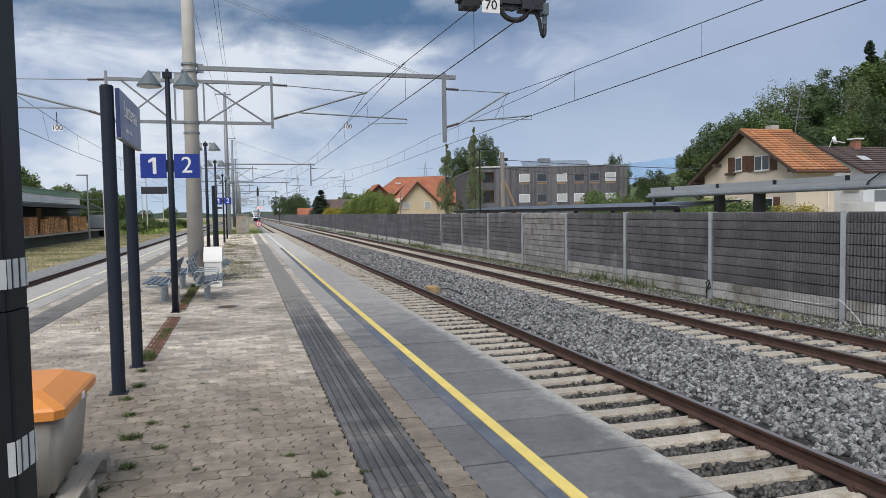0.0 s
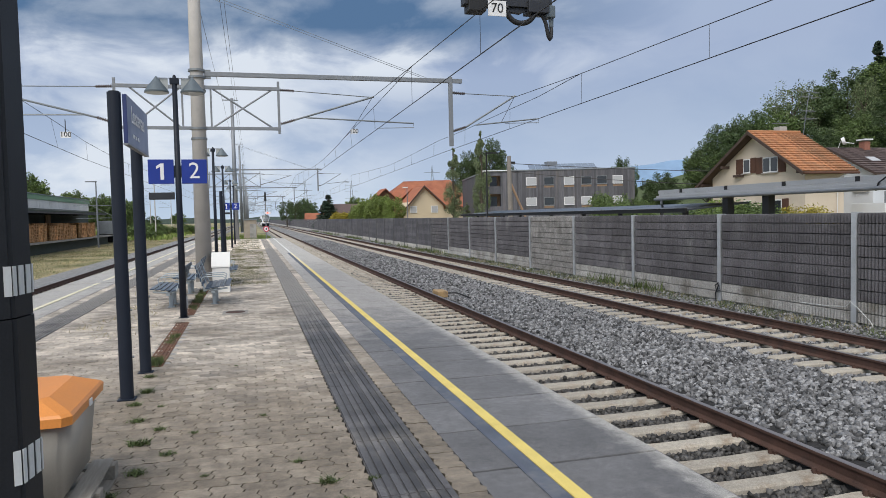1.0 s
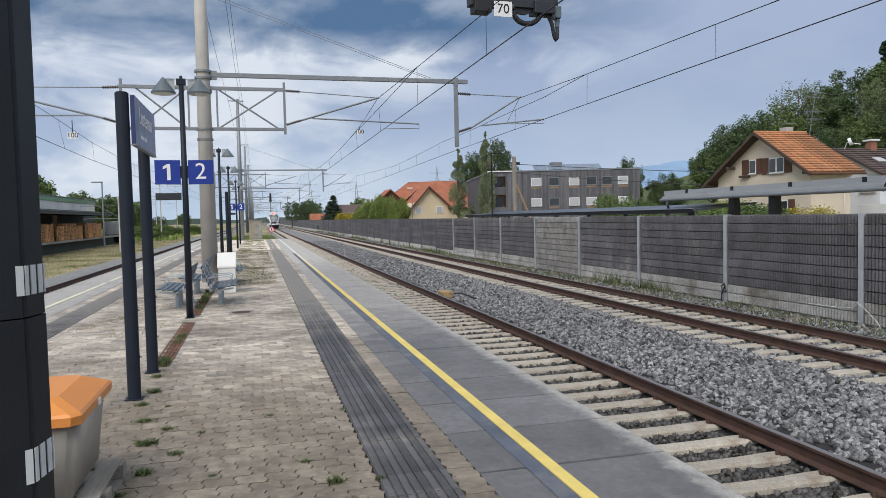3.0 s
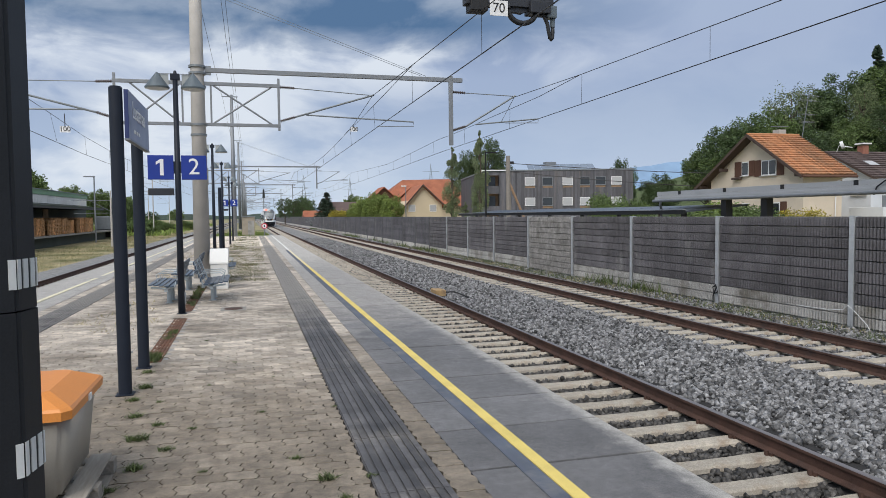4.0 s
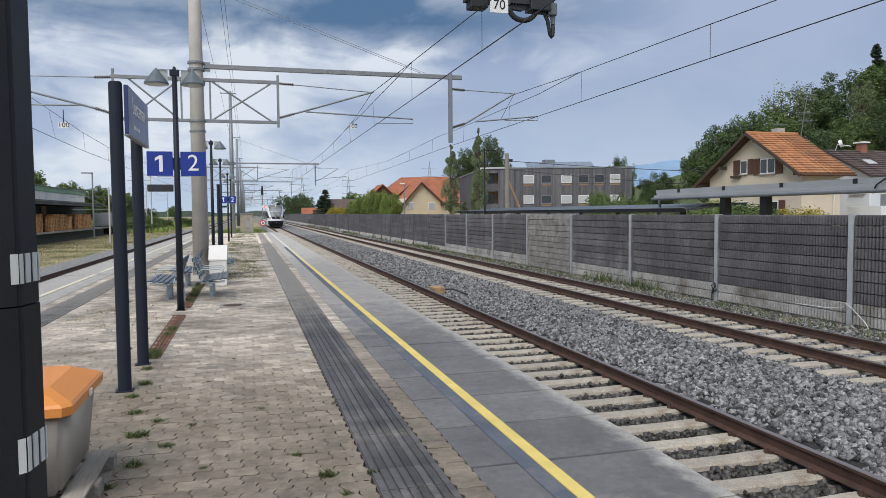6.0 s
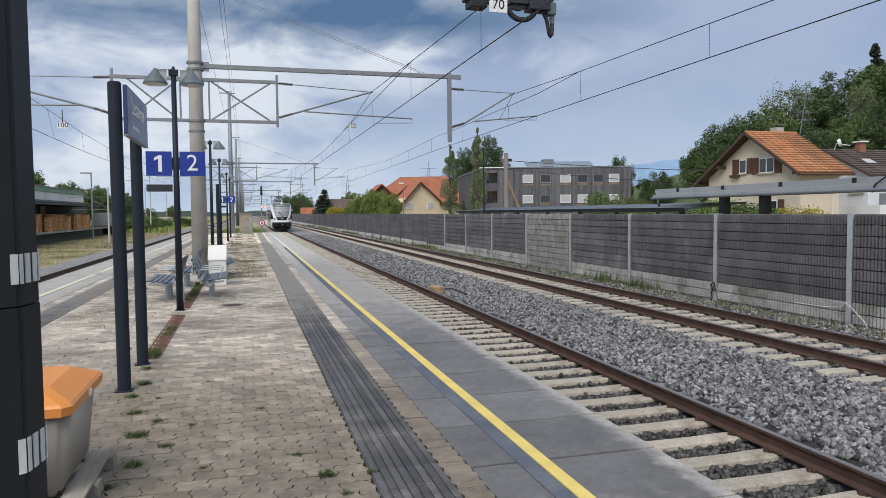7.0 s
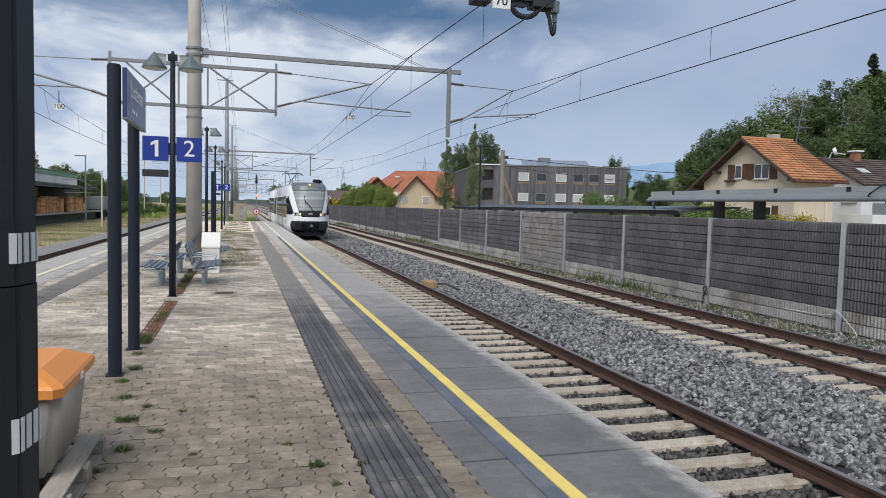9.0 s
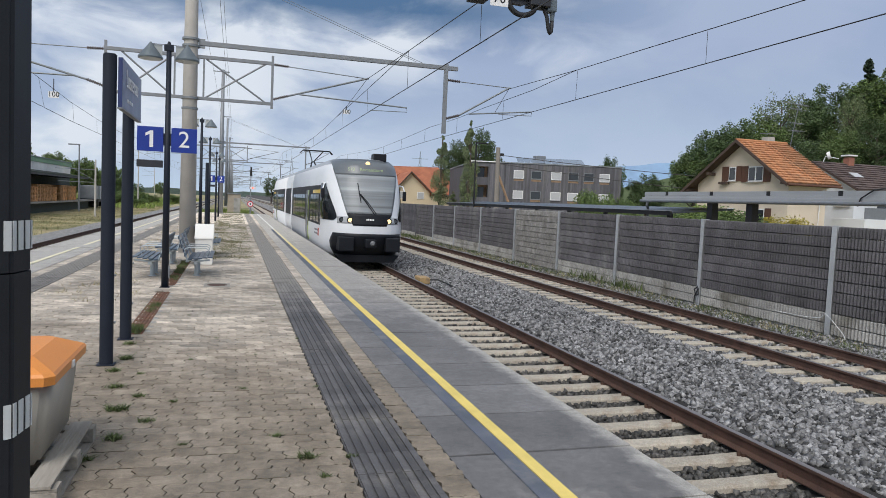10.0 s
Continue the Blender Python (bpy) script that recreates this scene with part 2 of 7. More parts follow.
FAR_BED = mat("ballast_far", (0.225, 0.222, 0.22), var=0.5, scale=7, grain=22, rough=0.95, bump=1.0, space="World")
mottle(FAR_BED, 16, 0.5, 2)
GRASS_SOIL = mat("dry_meadow", (0.36, 0.305, 0.175), var=0.35, scale=0.25, grain=9, rough=0.95, bump=1.0, dirt=(0.11, 0.13, 0.045), dirt_at=0.52, space="World")
PANEL = mat("wood_concrete", (0.118, 0.114, 0.124), var=0.3, scale=1.6, grain=70, rough=0.9, bump=0.8, dirt=(0.20, 0.197, 0.20), dirt_at=0.60, rnd=0.18, stretch=(1, 1, 0.5), space="World")
PANEL_PALE = mat("weathered_wood_concrete", (0.26, 0.252, 0.245), var=0.35, scale=3.5, grain=50, rough=0.95, bump=0.8, dirt=(0.13, 0.125, 0.12), dirt_at=0.60, rnd=0.1, stretch=(1, 1, 0.8), space="World")
PLINTH = mat("wall_plinth", (0.40, 0.395, 0.385), var=0.25, scale=1.2, grain=60, rough=0.95, bump=0.5, dirt=(0.18, 0.17, 0.15), dirt_at=0.55, rnd=0.1, space="World")
mottle(PANEL, 45, 0.34)
mottle(PANEL_PALE, 40, 0.35)
mottle(PLINTH, 45, 0.3)
FOOTING = mat("footing_concrete", (0.52, 0.50, 0.46), var=0.16, scale=0.9, grain=50, rough=0.9, bump=0.3, dirt=(0.30, 0.28, 0.24), dirt_at=0.58, rnd=0.1, space="World")
GALV_POST = mat("dull_post_steel", (0.15, 0.15, 0.16), var=0.12, scale=3, grain=50, rough=0.6, metal=0.2, bump=0.08, space="World")
POST_STEEL = mat("post_steel", (0.47, 0.49, 0.51), var=0.12, scale=3, grain=50, rough=0.55, metal=0.3, bump=0.08, dirt=(0.38, 0.39, 0.40), dirt_at=0.62, space="World")
GALV = mat("galvanised_steel", (0.235, 0.25, 0.268), var=0.12, scale=6, grain=50, rough=0.55, metal=0.4, bump=0.08, dirt=(0.23, 0.235, 0.24), dirt_at=0.62)
CONCRETE = mat("mast_concrete", (0.46, 0.435, 0.405), var=0.10, scale=2, grain=90, rough=0.85, bump=0.25, dirt=(0.36, 0.335, 0.31), dirt_at=0.62)
DARK_POST = mat("dark_blue_steel", (0.013, 0.018, 0.030), var=0.12, scale=4, grain=120, rough=0.5, metal=0.0, bump=0.04, spec=0.3)
BLACK_COL = mat("black_column", (0.016, 0.018, 0.022), var=0.25, scale=3, grain=150, rough=0.5, bump=0.05, spec=0.3)
BLUE = mat("sign_blue", (0.010, 0.035, 0.27), var=0.06, scale=3, grain=60, rough=0.4, bump=0.02)
NAVY = mat("sign_navy", (0.025, 0.038, 0.13), var=0.06, scale=3, grain=60, rough=0.35, bump=0.02, coat=0.1)
WHITE = mat("white_paint", (0.80, 0.80, 0.80), var=0.05, scale=3, grain=60, rough=0.5, bump=0.03)
GREY_WHITE = mat("reflective_white", (0.62, 0.64, 0.64), var=0.06, scale=6, grain=100, rough=0.6, bump=0.05)
INK = mat("black_ink", (0.012, 0.012, 0.013), var=0.05, rough=0.5, bump=0)
WIRE = mat("dark_wire", (0.05, 0.048, 0.05), var=0.1, rough=0.5, metal=0.5, bump=0)
BROWN_INS = mat("brown_porcelain", (0.07, 0.05, 0.045), var=0.15, rough=0.3, bump=0, coat=0.4)

# ---- mesh helpers ----


def part(name, bm, material, parent=None, label="", smooth=False):
    """Link a bmesh as one mesh object under a thing or part."""
    me = bpy.data.meshes.new(name)
    bm.to_mesh(me)
    bm.free()
    for m in material if isinstance(material, (list, tuple)) else (material,):
        me.materials.append(m)
    if smooth:
        for p in me.polygons:
            p.use_smooth = True
    ob = new(name, me)
    if parent is not None:
        ob.parent = parent
    if label:
        tagged(ob, label)
    return ob


def thing(name, at, label, category, group="", kind="", turn=0):
    ob = new(name)
    ob.matrix_world = pose(*at, 0, 0, turn)
    ob.empty_display_size = 0.2
    return tagged(ob, label, category, group, kind)


def add_box(bm, lo, hi, bevel=0.0, m=None, mi=0):
    lo, hi = Vector(lo), Vector(hi)
    r = bmesh.ops.create_cube(bm, size=1.0)
    vs = r["verts"]
    mt = Matrix.Translation((lo + hi) / 2) @ Matrix.Diagonal((*(hi - lo), 1))
    bmesh.ops.transform(bm, matrix=(m @ mt) if m else mt, verts=vs)
    faces = {f for v in vs for f in v.link_faces}
    for f in faces:
        f.material_index = mi
    if bevel:
        edges = {e for v in vs for e in v.link_edges}
        bmesh.ops.bevel(bm, geom=list(edges), offset=bevel, segments=2, affect="EDGES", profile=0.6, material=mi if mi else -1)
    return bm


def box(lo, hi, bevel=0.0, m=None):
    return add_box(bmesh.new(), lo, hi, bevel, m)


def add_tube(bm, a, b, r1, r2=None, seg=12, caps=True, mi=0):
    a, b = Vector(a), Vector(b)
    r2 = r1 if r2 is None else r2
    d = b - a
    rot = d.to_track_quat("Z", "Y").to_matrix().to_4x4()
    r = bmesh.ops.create_cone(bm, cap_ends=caps, segments=seg, radius1=r1, radius2=r2, depth=d.length, matrix=Matrix.Translation((a + b) / 2) @ rot)
    for f in {f for v in r["verts"] for f in v.link_faces}:
        f.material_index = mi
    return bm


def tube(a, b, r1, r2=None, seg=12):
    return add_tube(bmesh.new(), a, b, r1, r2, seg)


def pipe(points, r, seg=8):
    """A bent pipe through the points."""
    bm = bmesh.new()
    pts = [Vector(p) for p in points]
    rings = []
    up = Vector((0, 0, 1))
    for i, p in enumerate(pts):
        d = (pts[min(i + 1, len(pts) - 1)] - pts[max(i - 1, 0)]).normalized()
        s = d.cross(up)
        if s.length < 0.05:
            s = d.cross(Vector((1, 0, 0)))
        s.normalize()
        u = s.cross(d)
        rings.append([bm.verts.new(p + r * (math.cos(k * math.tau / seg) * s + math.sin(k * math.tau / seg) * u)) for k in range(seg)])
    for a, b in zip(rings, rings[1:]):
        for k in range(seg):
            bm.faces.new((a[k], a[(k + 1) % seg], b[(k + 1) % seg], b[k]))
    bm.faces.new(rings[0][::-1])
    bm.faces.new(rings[-1])
    return bm


def prism(poly, y0, y1, axis="y"):
    """Extrude a closed outline. axis y: outline in x, z; x: outline in y, z; z: outline in x, y."""
    bm = bmesh.new()

    def at(p, d):
        return (p[0], d, p[1]) if axis == "y" else (d, p[0], p[1]) if axis == "x" else (p[0], p[1], d)

    a = [bm.verts.new(at(p, y0)) for p in poly]
    b = [bm.verts.new(at(p, y1)) for p in poly]
    n = len(poly)
    bm.faces.new(a)
    bm.faces.new(b[::-1])
    for i in range(n):
        bm.faces.new((a[i], b[i], b[(i + 1) % n], a[(i + 1) % n]))
    bmesh.ops.recalc_face_normals(bm, faces=bm.faces)
    return bm


def letters(text, size, depth=0.002):
    """Flat lettering in the built-in font as a mesh, centred, in the x-z plane facing -y."""
    cu = bpy.data.curves.new("lettering", "FONT")
    cu.body, cu.size, cu.extrude, cu.align_x, cu.align_y = text, size, depth, "CENTER", "CENTER"
    tmp = bpy.data.objects.new("lettering", cu)
    scene.collection.objects.link(tmp)
    bpy.context.view_layer.update()
    me = bpy.data.meshes.new_from_object(tmp.evaluated_get(bpy.context.evaluated_depsgraph_get()))
    bpy.data.objects.remove(tmp)
    bm = bmesh.new()
    bm.from_mesh(me)
    bmesh.ops.transform(bm, matrix=pose(0, 0, 0, 90, 0, 0), verts=bm.verts)
    return bm


def raw(name, verts, faces, material, parent=None, label=""):
    """A mesh from arrays of vertices and faces."""
    me = bpy.data.meshes.new(name)
    me.from_pydata(verts, [], faces)
    me.materials.append(material)
    ob = new(name, me)
    if parent is not None:
        ob.parent = parent
    if label:
        tagged(ob, label)
    return ob

# ---- ground, tracks ----
RAIL_Z, TRACK_NEAR, TRACK_FAR, TRACK_LEFT = -0.55, 4.606, 10.15, -7.27
EDGE_R, EDGE_L, MID = 2.998, -5.60, -1.33
WALL_X, WALL_TOP, WALL_FOOT = 12.79, 1.723, -0.70


def ballast_height(x):
    """Height of the stone bed across the two tracks."""
    return float(np.interp(x, [2.9, 5.2, 5.75, 8.3, 8.75, 11.4, 11.9, 12.7], [-0.80, -0.79, -0.72, -0.75, -0.80, -0.80, -0.75, -0.73]))


ground = part("ground", box((-1500, -400, -1.3), (1500, 3000, -0.86)), GRASS_SOIL)
tagged(ground, "dry yellow-green meadow ground reaching to the horizon", "ground", kind="structure")


def ballast_sheet(name, xs, ys, height, material, label):
    verts, faces = [], []
    for j, y in enumerate(ys):
        for x in xs:
            verts.append((x, y, height(x) + 0.006 * noise.noise((x * 4, y * 4, 0))))
    n = len(xs)
    for j in range(len(ys) - 1):
        for i in range(n - 1):
            a = j * n + i
            faces.append((a, a + 1, a + n + 1, a + n))
    ob = raw(name, verts, faces, material)
    return tagged(ob, label, "ballast", kind="structure")


# The near sheet shows between the loose stones as painted gap shade.
ballast_sheet("ballast_bed", np.linspace(2.6, 12.75, 60), np.linspace(-6, 46, 240), lambda x: ballast_height(x) - 0.012, BED_SHADE, "crushed-stone bed under the railway tracks, coloured near-black for the shade between stones")
ballast_sheet("ballast_bed_far", np.linspace(2.6, 12.75, 12), np.linspace(46, 900, 80), ballast_height, FAR_BED, "distant crushed-stone bed under the railway tracks, coloured near-black for the shade between stones")
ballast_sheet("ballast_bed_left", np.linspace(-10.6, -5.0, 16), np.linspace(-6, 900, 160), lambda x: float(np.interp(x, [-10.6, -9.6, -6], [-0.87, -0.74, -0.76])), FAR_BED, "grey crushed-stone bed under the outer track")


def rail_outline(x, head=True):
    z = RAIL_Z
    return [(x - 0.075, z - 0.172), (x - 0.075, z - 0.160), (x - 0.012, z - 0.135), (x - 0.010, z - 0.045), (x - 0.036, z - 0.035), (x - 0.036, z - 0.006), (x - 0.028, z),
            (x + 0.028, z), (x + 0.036, z - 0.006), (x + 0.036, z - 0.035), (x + 0.010, z - 0.045), (x + 0.012, z - 0.135), (x + 0.075, z - 0.160), (x + 0.075, z - 0.172)]


def sleeper_mesh(half):
    """A concrete sleeper with sloped sides, a lowered waist and rail clips."""
    bm = bmesh.new()
    xs = [-half, -half + 0.03, -0.98, -0.52, -0.2, 0.2, 0.52, 0.98, half - 0.03, half]
    tops = [-0.03, 0.0, 0.0, 0.0, -0.003, -0.003, 0.0, 0.0, 0.0, -0.03]
    rings = []
    for x, t in zip(xs, tops):
        w = 0.112 if abs(x) > 0.4 else 0.10
        rings.append([bm.verts.new(p) for p in ((x, -0.15, -0.20), (x, -w - 0.012, t - 0.02), (x, -w + 0.01, t), (x, w - 0.01, t), (x, w + 0.012, t - 0.02), (x, 0.15, -0.20))])
    for a, b in zip(rings, rings[1:]):
        for k in range(5):
            bm.faces.new((a[k], b[k], b[k + 1], a[k + 1]))
    bm.faces.new(rings[0])
    bm.faces.new(rings[-1][::-1])
    bmesh.ops.recalc_face_normals(bm, faces=bm.faces)
    for s in (-0.7535, 0.7535):
        for side in (-1, 1):
            add_box(bm, (s + side * 0.085 - 0.02, -0.05, 0.0), (s + side * 0.085 + 0.02, 0.05, 0.035), mi=1)
            add_tube(bm, (s + side * 0.115, 0, 0.0), (s + side * 0.115, 0, 0.055), 0.022, seg=6, mi=1)
    me = bpy.data.meshes.new("sleeper")
    bm.to_mesh(me)
    bm.free()
    me.materials.append(SLEEPER)
    me.materials.append(RUST)
    return me


def build_track(x, first, half, label, count=300):
    track = thing("railway_track", (0, 0, 0), label, "railway track", kind="structure")
    for s in (-0.7535, 0.7535):
        bm = prism(rail_outline(x + s), -8, 900)
        for f in bm.faces:
            if f.normal.z > 0.5 and f.calc_center_median().z > RAIL_Z - 0.004:
                f.material_index = 1
        part("rail", bm, [RUST, RAIL_TOP], track, "rusty steel rail with a worn running surface")
    me = sleeper_mesh(half)
    for i in range(count):
        ob = new("sleeper", me)
        ob.parent = track
        ob.location = (x + random.uniform(-0.012, 0.012), first + 0.6 * i, RAIL_Z - 0.19)
        ob.rotation_euler = (0, 0, random.uniform(-0.006, 0.006))
    bm = bmesh.new()
    for i in range(count, count + 500):
        y = first + 0.6 * i
        add_box(bm, (x - half, y - 0.12, RAIL_Z - 0.39), (x + half, y + 0.12, RAIL_Z - 0.19))
    far = part("distant_sleepers", bm, SLEEPER, track)
    tagged(far, kind="stuff")
    return track


def scatter_stones(count, pick, smin, smax, material, name, label, seed):
    """Loose crushed stones, each a jagged eight-cornered block."""
    rng = np.random.default_rng(seed)
    c = pick(rng, count)
    n = len(c)
    cube = np.array([[i, j, k] for i in (-1, 1) for j in (-1, 1) for k in (-1, 1)], float)
    v = cube[None] * (1 + rng.uniform(-0.55, 0.25, (n, 8, 3)))
    v *= (rng.uniform(smin, smax, (n, 1, 1)) * 0.5) * rng.uniform(0.6, 1.15, (n, 1, 3))
    a = rng.uniform(0, math.tau, (3, n))
    for ax, ang in zip(((0, 1), (1, 2), (0, 2)), a):
        cs, sn = np.cos(ang)[:, None], np.sin(ang)[:, None]
        p, q = v[:, :, ax[0]].copy(), v[:, :, ax[1]].copy()
        v[:, :, ax[0]], v[:, :, ax[1]] = cs * p - sn * q, sn * p + cs * q
    v += c[:, None, :]
    quad = np.array([[0, 1, 3, 2], [4, 6, 7, 5], [0, 4, 5, 1], [2, 3, 7, 6], [0, 2, 6, 4], [1, 5, 7, 3]])
    f = (quad[None] + (np.arange(n) * 8)[:, None, None]).reshape(-1, 4)
    me = bpy.data.meshes.new(name)
    me.vertices.add(n * 8)
    me.vertices.foreach_set("co", v.reshape(-1))
    me.loops.add(len(f) * 4)
    me.loops.foreach_set("vertex_index", f.reshape(-1).astype(np.int32))
    me.polygons.add(len(f))
    me.polygons.foreach_set("loop_start", np.arange(0, len(f) * 4, 4, dtype=np.int32))
    me.update(calc_edges=True)
    me.materials.append(material)
    return tagged(new(name, me), label, "gravel", kind="stuff")


def ballast_pick(x0, x1, y0, y1):
    def pick(rng, count):
        # denser towards the near end
        y = y0 + (y1 - y0) * rng.uniform(0, 1, count) ** 1.35
        x = rng.uniform(x0, x1, count)
        z = np.interp(x, [2.9, 5.2, 5.75, 8.3, 8.75, 11.4, 11.9, 12.7], [-0.80, -0.79, -0.72, -0.75, -0.80, -0.80, -0.75, -0.73]) + rng.uniform(-0.045, 0.018, count)
        keep = np.ones(count, bool)
        for tx, first, half in ((TRACK_NEAR, NEAR_FIRST, 1.3), (TRACK_FAR, FAR_FIRST, 1.42)):
            ph = np.abs((y - first + 0.3) % 0.6 - 0.3)
            keep &= ~((np.abs(x - tx) < half + 0.02) & (ph < 0.155))
            for s in (-0.7535, 0.7535):
                keep &= np.abs(x - tx - s) > 0.1
        return np.stack([x, y, z], 1)[keep]
    return pick


NEAR_FIRST = 5.66 - 0.6 * 12
FAR_FIRST = 8.56 - 0.6 * 16
build_track(TRACK_NEAR, NEAR_FIRST, 1.3, "railway track with brown rusty rails on beige concrete sleepers beside the platform")
build_track(TRACK_FAR, FAR_FIRST, 1.42, "railway track with rusty rails on concrete sleepers beside the noise barrier")
build_track(TRACK_LEFT, -1.0, 1.3, "outer railway track with dark rails beside the meadow", count=120)
scatter_stones(66000, ballast_pick(5.3, 12.6, 3.5, 24), 0.044, 0.086, STONE, "ballast_gravel", "angular grey crushed stones between the tracks", 3)
scatter_stones(22000, ballast_pick(2.95, 5.4, 3.5, 22), 0.035, 0.07, STONE_DARK, "ballast_gravel", "angular dark grey crushed stones between the sleepers", 4)
scatter_stones(20000, ballast_pick(2.95, 5.4, 22, 70), 0.045, 0.085, STONE_DARK, "ballast_gravel", "angular dark crushed stones between the sleepers farther along", 6)
scatter_stones(36000, ballast_pick(5.4, 12.6, 24, 85), 0.055, 0.10, STONE, "ballast_gravel", "angular grey crushed stones farther along the tracks", 5)

# ---- noise barrier ----


def panel_mesh(length, height, ribs):
    """A ribbed wood-concrete panel row; ribs are half-rounds with rounded ends. Front faces -x."""
    bm = bmesh.new()
    if ribs:
        pitch = length / ribs
        cols = []
        for r in range(ribs):
            y = -length / 2 + r * pitch
            for fr, d in ((0.0, 0.0), (0.34, 0.0), (0.40, -0.05), (0.54, -0.085), (0.80, -0.085), (0.95, -0.05)):
                cols.append((y + fr * pitch, d))
        cols.append((length / 2, 0.0))
        rows = [(0.0, 0.0), (0.006, 0.45), (0.022, 1.0), (height - 0.022, 1.0), (height - 0.006, 0.75), (height - 0.005, 0.0)]
        grid = [[bm.verts.new((d * k, y, z)) for y, d in cols] for z, k in rows]
        for a, b in zip(grid, grid[1:]):
            for i in range(len(cols) - 1):
                bm.faces.new((a[i], a[i + 1], b[i + 1], b[i]))
        add_box(bm, (0.0, -length / 2, 0.0), (0.09, length / 2, height - 0.004))
    else:
        add_box(bm, (-0.04, -length / 2, 0.0), (0.09, length / 2, height - 0.02))
        add_box(bm, (-0.0, -length / 2, height - 0.02), (0.09, length / 2, height - 0.002))
    bmesh.ops.recalc_face_normals(bm, faces=bm.faces)
    me = bpy.data.meshes.new("panel")
    bm.to_mesh(me)
    bm.free()
    me.materials.append(PANEL)
    return me


def variant(me, material):
    m2 = me.copy()
    m2.materials[0] = material
    return m2


def build_noise_barrier():
    wall = thing("noise_barrier", (0, 0, 0), "long dark ribbed wood-concrete noise barrier with galvanised steel posts", "noise barrier", kind="structure")
    bay, first, row = 4.7, 12.52 - 4.7 * 2, (WALL_TOP - WALL_FOOT) / 10

    def post_y(b):
        """Where each post stands along the line."""
        return float(np.interp(b, [0, 2, 3, 4, 5, 6, 7, 31], [3.3, 12.5, 17.1, 21.75, 26.38, 31.1, 35.98, 149.6]))

    near = panel_mesh(bay - 0.10, row, 50)
    far = panel_mesh(bay - 0.10, row, 0)
    mats = {(k, m.name): variant(b, m) for k, b in (("n", near), ("f", far)) for m in (PANEL, PANEL_PALE, PLINTH)}
    bm = box((-0.105, -0.07, -0.3), (-0.092, 0.07, WALL_TOP - WALL_FOOT + 0.015))
    add_box(bm, (0.062, -0.07, -0.3), (0.075, 0.07, WALL_TOP - WALL_FOOT + 0.01))
    add_box(bm, (-0.092, -0.005, -0.3), (0.062, 0.005, WALL_TOP - WALL_FOOT + 0.01))
    post = bpy.data.meshes.new("barrier_post")
    bm.to_mesh(post)
    bm.free()
    post.materials.append(POST_STEEL)
    post_far = variant(post, GALV_POST)
    for b in range(30):
        y, step = post_y(b), post_y(b + 1) - post_y(b)
        ob = new("barrier_post", post if y < 46 else post_far)
        ob.parent, ob.location, ob.scale = wall, (WALL_X - 0.03, y, WALL_FOOT), (1, 1 if y < 46 else 0.45, 1)
        for r in range(10):
            plain = y > 45
            m = PANEL
            if b == 5:
                m = PANEL_PALE
            elif plain and r == 0:
                continue
            elif r < 2:
                m = PLINTH if not (plain and r == 1) else PANEL
            p = new("panel", mats[("f" if y > 50 else "n", m.name)])
            p.parent, p.location, p.scale = wall, (WALL_X, y + step / 2, WALL_FOOT + r * row), (1, step / bay, 1)
    bm = bmesh.new()
    y0 = post_y(30)
    for r in range(1, 10):
        add_box(bm, (WALL_X - 0.03, y0 + 0.01, WALL_FOOT + r * row), (WALL_X + 0.09, 900, WALL_FOOT + (r + 1) * row - 0.02))
    far = part("distant_panels", bm, PANEL, wall)
    tagged(far, kind="stuff")
    for b in range(9, 30):
        y, step = post_y(b), post_y(b + 1) - post_y(b)
        part("footing_wall", box((WALL_X - 0.06, y + 0.012, WALL_FOOT - 0.25), (WALL_X + 0.09, y + step - 0.012, WALL_FOOT + row * 1.35 + random.uniform(-0.004, 0.004)), 0.012), FOOTING, wall)
    part("footing_wall", box((WALL_X - 0.06, y0 + 0.012, WALL_FOOT - 0.25), (WALL_X + 0.09, 900, WALL_FOOT + row * 1.35)), FOOTING, wall)
    part("foundation", box((WALL_X + 0.0, first - 20, WALL_FOOT - 0.5), (WALL_X + 0.1, 900, WALL_FOOT - 0.004)), PLINTH, wall)


build_noise_barrier()

# ---- platform ----
PLAT_Y0, PLAT_Y1 = -12.0, 72.0
plat = thing("platform", (0, 0, 0), "long island platform paved with worn beige interlocking stones and grey slab edges", "platform", kind="structure")
part("rear_paving", box((-4.16, PLAT_Y0 + 0.03, -0.02), (1.5, -6.15, -0.004)), PAVER, plat)
part("platform_body", box((EDGE_L + 0.1, PLAT_Y0, -1.0), (EDGE_R - 0.1, PLAT_Y1, -0.125)), CONCRETE, plat)
part("slab_bed", box((1.52, PLAT_Y0 + 0.02, -0.124), (2.83, PLAT_Y1 - 0.02, -0.06)), JOINT, plat)
part("joint_bed", box((-4.16, PLAT_Y0 + 0.02, -0.122), (1.5, PLAT_Y1 - 0.02, -0.026)), JOINT, plat)
part("platform_ramp", prism([(PLAT_Y1 + 0.004, -0.02), (PLAT_Y1 + 9, -0.74), (PLAT_Y1 + 9, -0.9), (PLAT_Y1 + 0.004, -0.9)], -4.0, 2.0, "x"), SLAB, plat)


